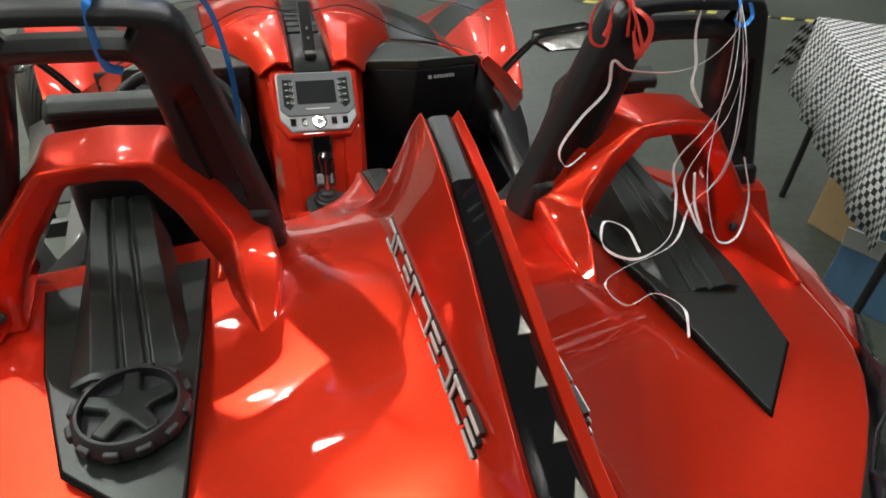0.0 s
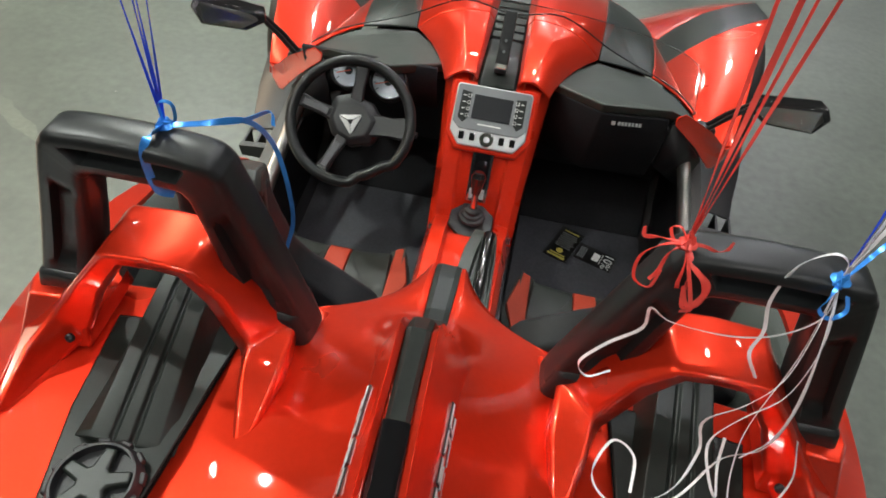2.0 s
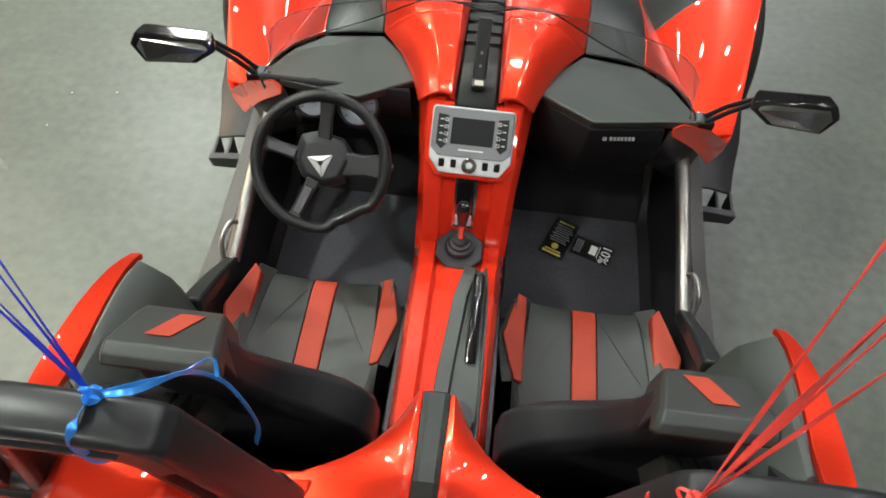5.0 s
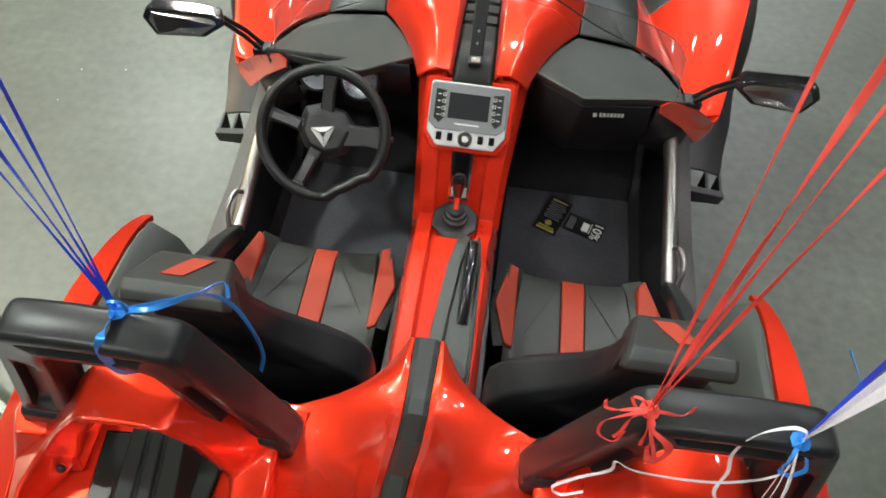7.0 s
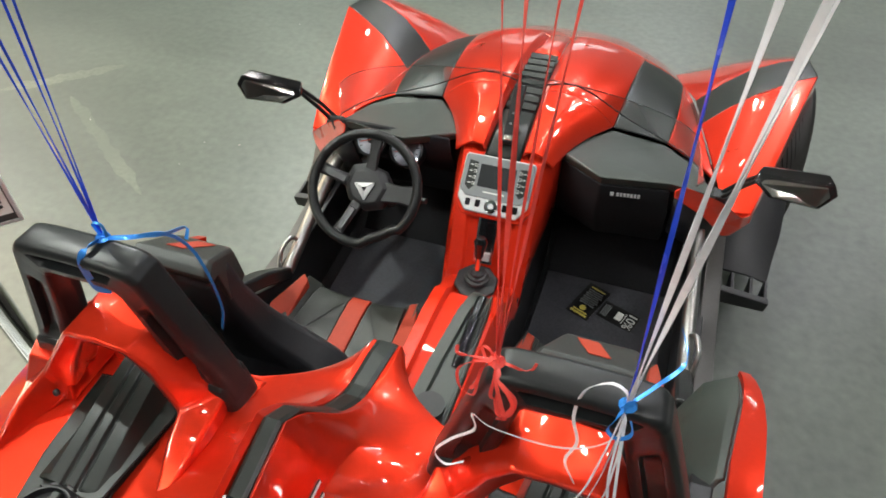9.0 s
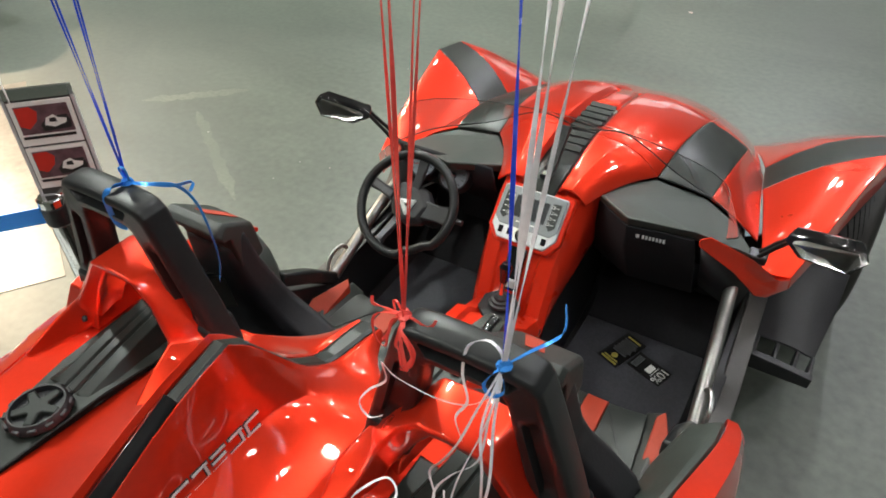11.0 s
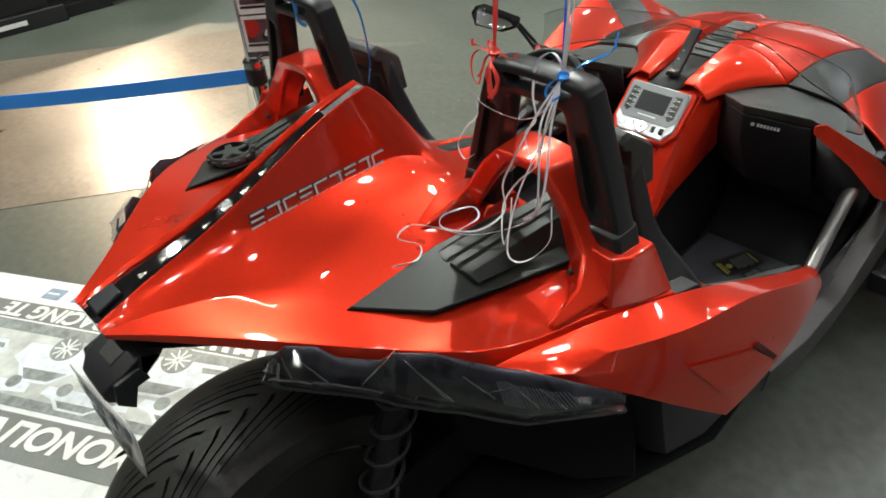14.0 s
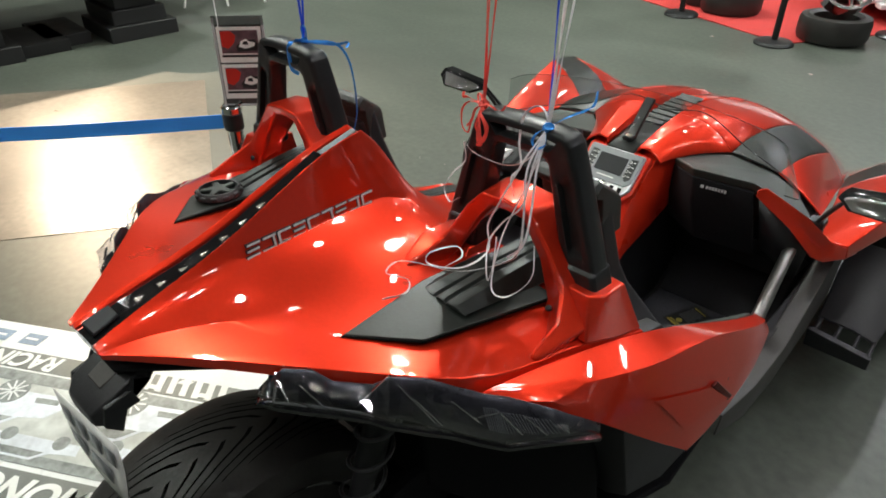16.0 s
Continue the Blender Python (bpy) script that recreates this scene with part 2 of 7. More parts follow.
def rear_deck():
    """Tail, hump and deck of the rear body: stations of y and the half outline (x, z) from the ridge to the lower edge."""
    stations = [
        (-0.568, (0.030, 1.066, 0.036, 1.070, 0.042, 1.064, 0.048, 1.060, 0.052, 1.062, 0.058, 1.064, 0.056, 1.054)),
        (-0.500, (0.029, 1.086, 0.036, 1.093, 0.046, 1.082, 0.052, 1.076, 0.062, 1.064, 0.124, 1.058, 0.126, 1.043)),
        (-0.390, (0.023, 1.107, 0.030, 1.116, 0.044, 1.092, 0.066, 1.076, 0.110, 1.050, 0.256, 1.046, 0.262, 1.029)),
        (-0.300, (0.020, 1.133, 0.027, 1.142, 0.045, 1.101, 0.086, 1.076, 0.170, 1.042, 0.364, 1.036, 0.372, 1.008)),
        (-0.200, (0.017, 1.173, 0.023, 1.182, 0.047, 1.101, 0.104, 1.066, 0.226, 1.027, 0.456, 1.006, 0.466, 0.978)),
        (-0.100, (0.014, 1.212, 0.020, 1.221, 0.049, 1.101, 0.112, 1.056, 0.246, 1.016, 0.490, 0.985, 0.496, 0.952)),
        (-0.008, (0.013, 1.225, 0.019, 1.234, 0.050, 1.098, 0.112, 1.042, 0.255, 1.008, 0.510, 0.978, 0.518, 0.942)),
    ]
    front = [
        (0.028, (0.013, 1.196, 0.020, 1.202, 0.052, 1.088, 0.118, 1.040, 0.260, 1.004, 0.524, 0.975, 0.532, 0.936)),
        (0.066, (0.015, 1.134, 0.024, 1.137, 0.058, 1.070, 0.125, 1.036, 0.265, 1.000, 0.540, 0.970, 0.548, 0.928)),
        (0.110, (0.017, 1.068, 0.027, 1.070, 0.064, 1.042, 0.135, 1.024, 0.265, 0.994, 0.553, 0.959, 0.562, 0.915)),
        (0.165, (0.018, 1.020, 0.029, 1.023, 0.070, 1.010, 0.165, 1.000, 0.260, 0.985, 0.566, 0.945, 0.576, 0.900)),
    ]
    rows = []
    for y, p in stations + front:
        half = [(p[i], y, p[i + 1]) for i in range(0, len(p), 2)]
        half = [(p[0], y, p[1] - 0.012)] + half
        rows.append(both(half))
    bm = B()
    loft(bm, rows)
    # the tongue between the seats
    tongue = [
        (0.165, (0.018, 1.020, 0.029, 1.023, 0.070, 1.010, 0.165, 1.000)),
        (0.192, (0.018, 1.010, 0.029, 1.013, 0.062, 1.004, 0.113, 0.992)),
        (0.226, (0.019, 1.003, 0.029, 1.006, 0.050, 0.999, 0.071, 0.986)),
        (0.268, (0.020, 0.994, 0.028, 0.997, 0.037, 0.991, 0.046, 0.976)),
        (0.304, (0.020, 0.983, 0.025, 0.985, 0.028, 0.981, 0.032, 0.966)),
        (0.318, (0.018, 0.955, 0.022, 0.955, 0.025, 0.950, 0.028, 0.940)),
    ]
    trows = []
    for y, p in tongue:
        half = [(p[0], y, p[1] - 0.012)] + [(p[i], y, p[i + 1]) for i in range(0, 8, 2)]
        trows.append(both(half))
    loft(bm, trows)
    bmesh.ops.remove_doubles(bm, verts=bm.verts, dist=0.0005)
    cl = bm.edges.layers.float.new("crease_edge")
    mids = {round(p[8], 5) for y, p in stations + front}
    for e in bm.edges:
        if all(round(abs(v.co.x), 5) in mids for v in e.verts) and abs(e.verts[0].co.y - e.verts[1].co.y) > 0.01:
            e[cl] = 0.85
    body = part("rear_body", bm, RED, car, "glossy red rear body shell with a tall centre hump", bevel=0.004, thick=0.008, smooth=40)
    mod = body.modifiers.new("round", "SUBSURF")
    mod.levels = mod.render_levels = 1
    return stations, front, tongue


stations, front, tongue = rear_deck()


def strip(name, rows, mat, label, lift=0.004, depth=0.010):
    bm = B()
    out = []
    for y, hw, z in rows:
        out.append([(-hw, y, z + lift - 0.003), (-hw * 0.6, y, z + lift), (hw * 0.6, y, z + lift), (hw, y, z + lift - 0.003),
                    (hw, y, z - depth), (-hw, y, z - depth)])
    loft(bm, out, close=True, caps=True)
    return part(name, bm, mat, car, label, smooth=4)


strip("gloss_strip", [(s[0], s[1][0] - 0.001, s[1][1] - 0.003) for s in stations[:-1]], GLOSS, "gloss black centre strip on the hump")
strip("matte_strip", [(s[0], s[1][0] - 0.001, s[1][1] - 0.001) for s in [(-0.098, (0.0125, 1.2045))] + stations[-1:] + front + tongue[1:]], MATTE, "matte black centre strip", lift=0.005)
strip_z = [(st_[0], st_[1][1]) for st_ in stations]
for k in range(7):
    y = -0.475 + 0.040 * k
    (ya, za), (yb, zb) = next((p, q) for p, q in zip(strip_z, strip_z[1:]) if p[0] <= y <= q[0])
    z, tilt = za + (zb - za) * (y - ya) / (yb - ya), (zb - za) / (yb - ya)
    bm = B()
    prism(bm, [(0.002, y - 0.007, z - 0.007 * tilt), (0.013, y - 0.007, z - 0.007 * tilt), (0.009, y + 0.008, z + 0.008 * tilt)], (0, 0, 0.0022))
    part("marker_lens", bm, LENS, car, "small pale triangular lens", smooth=0)
bm = B()
prism(bm, [(-0.022, -0.560, 1.071), (0.022, -0.560, 1.071), (0.018, -0.515, 1.0835), (-0.018, -0.515, 1.0835)], (0, 0, 0.006))
part("tail_lamp", bm, SCREEN, car, "dark tail lamp lens at the tail tip", bevel=0.003)


def side(s):
    """All paired parts of the body, for s = 1 (right) or -1 (left)."""
    # side panel with its pointed tip
    rows = [
        [(0.477, -0.186, 0.991), (0.480, -0.189, 0.988), (0.484, -0.190, 0.978), (0.486, -0.188, 0.966)],
        [(0.500, -0.082, 0.981), (0.536, -0.100, 0.972), (0.553, -0.110, 0.964), (0.560, -0.112, 0.954)],
        [(0.527, 0.005, 0.975), (0.568, -0.030, 0.957), (0.588, -0.030, 0.920), (0.600, -0.020, 0.880)],
        [(0.556, 0.108, 0.959), (0.602, 0.058, 0.940), (0.622, 0.070, 0.866), (0.638, 0.090, 0.775)],
        [(0.578, 0.196, 0.937), (0.627, 0.158, 0.914), (0.660, 0.180, 0.800), (0.684, 0.216, 0.670)],
        [(0.592, 0.330, 0.875), (0.642, 0.302, 0.892), (0.676, 0.300, 0.785), (0.692, 0.262, 0.678)],
        [(0.628, 0.470, 0.818), (0.672, 0.455, 0.828), (0.694, 0.420, 0.745), (0.700, 0.360, 0.690)],
        [(0.646, 0.586, 0.774), (0.678, 0.586, 0.771), (0.698, 0.545, 0.735), (0.702, 0.500, 0.712)],
        [(0.640, 0.630, 0.750), (0.662, 0.632, 0.746), (0.682, 0.616, 0.735), (0.686, 0.602, 0.730)],
    ]
    bm = B()
    loft(bm, [flip(r, s) for r in rows])
    panel = part("side_panel", bm, RED, car, "red side panel with a pointed front tip", bevel=0.006, thick=0.012, segments=3, smooth=50)
    mod = panel.modifiers.new("round", "SUBSURF")
    mod.levels = mod.render_levels = 1
    # proud dark red bar, coloured as the shade inside the panel's notch
    bm = B()
    prism(bm, flip([(0.672, 0.296, 0.782), (0.675, 0.308, 0.790), (0.695, 0.368, 0.722), (0.692, 0.358, 0.712)], s), (0.007 * s, -0.003, 0.003))
    part("marker_recess", bm, NOTCH, panel, bevel=0.002)
    # raised arrow-shaped fold behind the dark notch, running out to nothing
    n_ = Vector((0.0065, -0.0025, 0.0025))
    fa, fb, fc, fd = (Vector(p) for p in ((0.670, 0.292, 0.782), (0.692, 0.356, 0.720), (0.672, 0.197, 0.742), (0.638, 0.112, 0.855)))
    e_ = n_ * 0.12
    bm = B()
    loft(bm, [flip([tuple(p) for p in r], s) for r in ([fa - n_, fb - n_], [fa + n_, fb + n_], [fa.lerp(fd, 0.5) + n_ * 0.6, fb.lerp(fc, 0.5) + n_ * 0.75], [fd - e_, fc + e_])])
    loft(bm, [flip([tuple(p) for p in r], s) for r in ([fb + n_, fb - n_], [fb.lerp(fc, 0.5) + n_ * 0.75, fb.lerp(fc, 0.5) - n_], [fc + e_, fc - n_])])
    part("panel_fold", bm, RED, panel, smooth=25)
    # dark pad inside the panel
    pad = [[(0.500, 0.24, 0.80), (0.545, 0.25, 0.875), (0.570, 0.285, 0.886), (0.582, 0.290, 0.886), (0.588, 0.292, 0.874)], [(0.520, 0.36, 0.74), (0.560, 0.38, 0.800), (0.590, 0.395, 0.838), (0.603, 0.398, 0.844), (0.609, 0.400, 0.834)],
           [(0.535, 0.50, 0.68), (0.568, 0.52, 0.750), (0.614, 0.528, 0.788), (0.630, 0.530, 0.792), (0.636, 0.530, 0.782)], [(0.545, 0.585, 0.62), (0.578, 0.600, 0.720), (0.624, 0.604, 0.758), (0.634, 0.606, 0.762), (0.640, 0.608, 0.752)],
           [(0.555, 0.610, 0.55), (0.585, 0.622, 0.640), (0.622, 0.628, 0.680), (0.627, 0.630, 0.685), (0.632, 0.632, 0.680)]]
    bm = B()
    loft(bm, [flip(r, s) for r in pad])
    part("inner_pad", bm, COWL, car, "dark moulded inner pad of the side panel", bevel=0.006, thick=0.01)
    # arch over the channel, with struts
    arch = [
        ((0.172, -0.078, 1.022), (0.190, -0.078, 1.026), (0.192, -0.060, 1.010), (0.174, -0.060, 1.008)),
        ((0.160, 0.010, 1.060), (0.206, -0.010, 1.052), (0.214, 0.000, 1.000), (0.160, 0.040, 0.995)),
        ((0.166, 0.100, 1.056), (0.208, 0.035, 1.074), (0.226, 0.045, 1.030), (0.180, 0.120, 1.005)),
        ((0.214, 0.100, 1.112), (0.240, 0.046, 1.134), (0.264, 0.055, 1.104), (0.246, 0.110, 1.080)),
        ((0.262, 0.140, 1.166), (0.272, 0.046, 1.170), (0.292, 0.056, 1.144), (0.288, 0.140, 1.136)),
        ((0.322, 0.140, 1.170), (0.322, 0.046, 1.174), (0.322, 0.056, 1.147), (0.322, 0.140, 1.139)),
        ((0.384, 0.140, 1.164), (0.378, 0.046, 1.168), (0.358, 0.056, 1.144), (0.360, 0.140, 1.136)),
        ((0.440, 0.095, 1.088), (0.424, 0.046, 1.108), (0.400, 0.055, 1.082), (0.408, 0.105, 1.050)),
        ((0.490, 0.095, 1.034), (0.463, 0.036, 1.050), (0.436, 0.045, 0.995), (0.455, 0.110, 0.980)),
        ((0.520, 0.040, 1.000), (0.484, -0.006, 1.022), (0.462, 0.000, 0.975), (0.500, 0.040, 0.960)),
        ((0.496, -0.072, 0.990), (0.482, -0.080, 0.993), (0.480, -0.066, 0.975), (0.494, -0.062, 0.972)),
    ]
    bm = B()
    loft(bm, [flip(r, s) for r in arch], close=True, caps=True)
    a = part("deck_arch", bm, RED, car, "red moulded arch over the black channel", bevel=0.011, segments=4, smooth=60)
    bm = B()
    lathe(bm, [(0.006, 0), (0.006, 0.004), (0.003, 0.006)], Matrix.Translation((s * 0.447, 0.030, 1.012)) @ Euler((radians(60), 0, 0)).to_matrix().to_4x4(), 10)
    part("bolt", bm, TUB, a)
    # red sockets under the hoop feet
    for low, high in (([(0.430, 0.035, 0.985), (0.528, 0.026, 0.978), (0.552, 0.090, 0.966), (0.562, 0.165, 0.948), (0.440, 0.165, 0.975)],
                       [(0.434, 0.058, 1.056), (0.506, 0.056, 1.052), (0.522, 0.084, 1.046), (0.524, 0.148, 1.040), (0.438, 0.150, 1.046)]),
                      ([(0.144, 0.058, 1.016), (0.236, 0.050, 1.005), (0.240, 0.150, 0.988), (0.142, 0.160, 0.998)],
                       [(0.150, 0.070, 1.020), (0.230, 0.068, 1.024), (0.232, 0.148, 1.020), (0.148, 0.150, 1.014)])):
        bm = B()
        loft(bm, [flip(low, s), flip(high, s)], close=True, caps=True)
        part("hoop_socket", bm, RED, a, bevel=0.004, segments=3)
    # roll hoop: one solid moulded frame leaning back, recesses behind the legs and an open slot along the top
    outer = [(0.163, 0.111, 1.045), (0.196, 0.107, 1.150), (0.229, 0.102, 1.262), (0.239, 0.101, 1.286), (0.260, 0.100, 1.297), (0.335, 0.100, 1.299),
             (0.398, 0.100, 1.297), (0.415, 0.101, 1.286), (0.424, 0.102, 1.264), (0.461, 0.105, 1.150), (0.496, 0.104, 1.045)]
    inner = [(0.221, 0.111, 1.055), (0.239, 0.107, 1.140), (0.259, 0.102, 1.238), (0.266, 0.101, 1.258), (0.280, 0.100, 1.267), (0.335, 0.100, 1.269),
             (0.378, 0.100, 1.267), (0.389, 0.101, 1.258), (0.395, 0.102, 1.241), (0.420, 0.105, 1.140), (0.443, 0.104, 1.055)]
    rows, through_ = [], []
    for i, (o, n) in enumerate(zip(curve(outer, 12), curve(inner, 12))):
        k, d = i / 12, (n - o).normalized()
        o, n = o - d * 0.012, n + d * 0.0095
        wide, deep, lip, front = (n - o).length, 0.0, 0.44, 0.0250
        for k0, k1, most in ((0.40, 1.80, 0.012), (8.20, 9.60, 0.012)):
            if k0 < k < k1:
                deep = most * min(1.0, (k - k0) / 0.22, (k1 - k) / 0.22)
        if 4.0 < k < 6.1:
            lip = 0.42
            deep = 0.025 * min(1.0, (k - 4.0) / 0.12, (6.1 - k) / 0.12)
            front = 0.025 - deep
        through_.append(deep > 0.0249)
        a, b = wide * (0.5 + lip / 2), wide * (0.5 - lip / 2)
        a1, b1 = wide * (0.5 + lip / 2.6), wide * (0.5 - lip / 2.6)
        ring_ = [(0.0, -0.017), (0.0, 0.017), (0.0025, 0.0225), (0.008, 0.0255), (b, 0.0250), (b1, front), (a1, front), (a, 0.0250), (wide - 0.007, 0.0245), (wide - 0.002, 0.0215), (wide, 0.016),
                 (wide, -0.016), (wide - 0.002, -0.0215), (wide - 0.007, -0.0245), (a, -0.0250), (a1, -0.0250 + deep), (b1, -0.0250 + deep), (b, -0.0250), (0.008, -0.0255), (0.0025, -0.0225)]
        rows.append([tuple(o + d * u + Vector((0, v, 0))) for u, v in ring_])
    bm = B()
    vs = [[bm.verts.new(p) for p in flip(r, s)] for r in rows]
    for i in range(len(vs) - 1):
        for q in range(20):
            if not (q in (5, 15) and through_[i] and through_[i + 1]):
                bm.faces.new((vs[i][q], vs[i][(q + 1) % 20], vs[i + 1][(q + 1) % 20], vs[i + 1][q]))
    hoop = part("roll_hoop", bm, HOOP, car, "satin black roll hoop behind the seat", smooth=42)
    for x0, x1, y0, lean, z0 in ((0.146, 0.231, 0.110, 0.018, 1.012), (0.434, 0.512, 0.104, -0.015, 1.030)):
        bm = B()
        rows = []
        for k in (0, 0.5, 0.85, 1):
            g = 0.004 if k == 1 else 0
            a, b = (x0 + lean * k, x1 + 0.3 * lean * k) if lean > 0 else (x0 + 0.3 * lean * k, x1 + lean * k)
            rows.append([(s * (a + g), y0 - 0.031 + g, z0 + (1.082 - z0) * k), (s * (b - g), y0 - 0.031 + g, z0 + (1.082 - z0) * k), (s * (b - g), y0 + 0.031 - g, z0 + (1.082 - z0) * k), (s * (a + g), y0 + 0.031 - g, z0 + (1.082 - z0) * k)])
        loft(bm, rows, close=True, caps=True)
        part("foot", bm, HOOP, hoop, bevel=0.010, segments=3, smooth=50)
    # black insert on the deck and the ribbed channel through the arch
    pts = [(0.243, 0.100, 1.003), (0.248, -0.080, 1.031), (0.262, -0.278, 1.035), (0.357, -0.190, 1.023), (0.392, -0.060, 1.011), (0.420, 0.090, 0.988)]
    bm = B()
    prism(bm, flip(pts, s), (0, 0, 0.004))
    ins = part("deck_insert", bm, MATTE, car, "matte black wedge-shaped insert in the rear deck", bevel=0.002)
    # black joint round the insert
    mid_ = sum((Vector(p) for p in pts), Vector()) / 6
    part("insert_joint", prism(B(), flip([tuple(mid_ + (Vector(p) - mid_) * 1.020 + Vector((0, 0, -0.002))) for p in pts], s), (0, 0, 0.003)), GROOVE, ins, smooth=0)
    prof = [(-0.038, 0.0), (-0.014, 0.0), (-0.011, -0.004), (-0.008, -0.004), (-0.005, 0.001), (0.010, 0.001), (0.013, -0.004), (0.016, -0.004), (0.019, 0.0), (0.040, 0.0)]
    rows = []
    for y, x, z, zb, w in ((-0.098, 0.304, 1.0315, 1.024, 1.0), (-0.090, 0.304, 1.034, 1.024, 1.0), (0.02, 0.318, 1.042, 1.008, 0.94), (0.12, 0.331, 1.044, 0.990, 0.88), (0.20, 0.341, 1.040, 0.97, 0.82), (0.25, 0.345, 1.00, 0.93, 0.80)):
        rows.append([(s * (x - 0.058 * w), y, zb)] + [(s * (x + u * w), y, z + v) for u, v in prof] + [(s * (x + 0.060 * w), y, zb)])
    bm = B()
    loft(bm, rows, close=True, caps=True)
    part("ribbed_channel", bm, MATTE, car, "ribbed black channel running under the arch", bevel=0.002)


for s in (1, -1):
    side(s)

# fuel cap on the left insert
cap_m = Matrix.Translation((-0.3035, -0.150, 1.034)) @ Matrix.Scale(0.86, 4) @ Euler((radians(-2), radians(-3), 0.3)).to_matrix().to_4x4()
cap = part("fuel_cap", lathe(B(), [(0.055, 0), (0.057, 0.004), (0.055, 0.014), (0.050, 0.020), (0.047, 0.020), (0.046, 0.008), (0.0, 0.008)], cap_m, 40), TUB, car, "round black fuel cap with a star grip")
bm = B()
star = []
for k in range(10):
    r = 0.045 if k % 2 == 0 else 0.021
    for da in (-0.18, 0.18):
        a = 2 * math.pi * k / 10 + da * (1 if k % 2 == 0 else 0.8)
        star.append(cap_m @ Vector((r * math.cos(a), r * math.sin(a), 0.006)))
prism(bm, star, cap_m.to_3x3() @ Vector((0, 0, 0.013)))
part("grip", bm, MATTE, cap, bevel=0.003)
for k in range(12):
    bm = B()
    a = 2 * math.pi * k / 12
    box(bm, (0.052, -0.008, 0.004), (0.060, 0.008, 0.015), cap_m @ Matrix.Rotation(a, 4, "Z"))
    part("knurl", bm, TUB, cap, bevel=0.002)

# maker's lettering on both flanks, kept as plain raised bars
for s in (1, -1):
    for k in range(9):
        y = -0.286 + 0.0320 * k
        f = (y + 0.30) / 0.30
        x, z = 0.0455 + 0.0035 * f, 1.106 + 0.003 * (1 - f)
        m = Matrix.Translation((s * x, y, z)) @ Matrix.Rotation(s * radians(-12), 4, "Y")
        if s < 0:
            m = m @ Matrix.Scale(-1, 4, (1, 0, 0))
        bars = [(0.0105, 0.0036, 0.026, 0), (-0.0105, 0.0036, 0.026, 0)]
        bars += [(0.0, 0.0036, 0.024, 0)] if k % 3 == 0 else [(0.0, 0.022, 0.0040, (-0.0105, 0.0105)[k % 2])]
        for dz, h, w, o in bars:
            for mat, grow, out in ((LABEL, 0.0012, 0.0008), (EMBLEM, 0.0, 0.0020)):
                bm = B()
                box(bm, (-0.004, -w / 2 - grow + o + 0.25 * dz, dz - h / 2 - grow), (out, w / 2 + grow + o + 0.25 * dz, dz + h / 2 + grow), m)
                part("emblem_bar", bm, mat, car, "chrome-faced emblem bar", smooth=0)
    for k in range(2):
        bm = B()
        y = -0.045 + 0.018 * k
        box(bm, (-0.003, -0.0075, -0.004), (0.0012, 0.0075, 0.004), Matrix.Translation((s * 0.0525, y, 1.079)) @ Matrix.Rotation(s * radians(-20), 4, "Y"))
        part("model_mark", bm, VINYL_RED, car, smooth=0)

# ---- cockpit ----
def tub():
    bm = B()
    # floor, toe board, side walls, rear bulkhead as one moulded shell, a row per station
    rows = []
    for y, zf, zt, w in ((0.12, 0.90, 0.93, 0.50), (0.26, 0.60, 0.90, 0.52), (0.34, 0.26, 0.80, 0.54), (0.50, 0.20, 0.62, 0.56), (0.80, 0.19, 0.42, 0.575),
                         (1.30, 0.19, 0.46, 0.585), (1.42, 0.24, 0.50, 0.585), (1.62, 0.50, 0.56, 0.58)):
        rows.append(both([(0.0, y, zf), (w - 0.05, y, zf), (w, y, zf + 0.03), (w + 0.01, y, max(zt, zf + 0.03)), (w + 0.045, y, max(zt, zf + 0.03))]))
    for r in rows:
        del r[4]
    loft(bm, rows)
    return part("cockpit_tub", bm, TUB, car, "black moulded cockpit tub", bevel=0.008, thick=0.01)


tub()
for s in (1, -1):
    bm = B()
    prism(bm, flip([(0.135, 0.90, 0.194), (0.545, 0.90, 0.194), (0.555, 1.330, 0.196), (0.145, 1.330, 0.196)], s), (0, 0, 0.008))
    part("floor_mat", bm, CARPET, car, "dark textured floor mat", bevel=0.003)
    bm = B()
    prism(bm, flip([(0.145, 1.322, 0.198), (0.555, 1.322, 0.198), (0.545, 1.60, 0.500), (0.150, 1.60, 0.500)], s), (0, -0.008, 0.008))
    part("toe_board", bm, VOID, car, "dark toe board of the footwell", bevel=0.003)
# centre tunnel
bm = B()
loft(bm, [[(-0.125, y, 0.19), (-0.115, y, z), (0.115, y, z), (0.125, y, 0.19)] for y, z in ((0.30, 0.52), (0.60, 0.52), (0.90, 0.45), (1.10, 0.52), (1.50, 0.60))])
part("tunnel", bm, TUB, car, "black centre tunnel", bevel=0.006, thick=0.006)


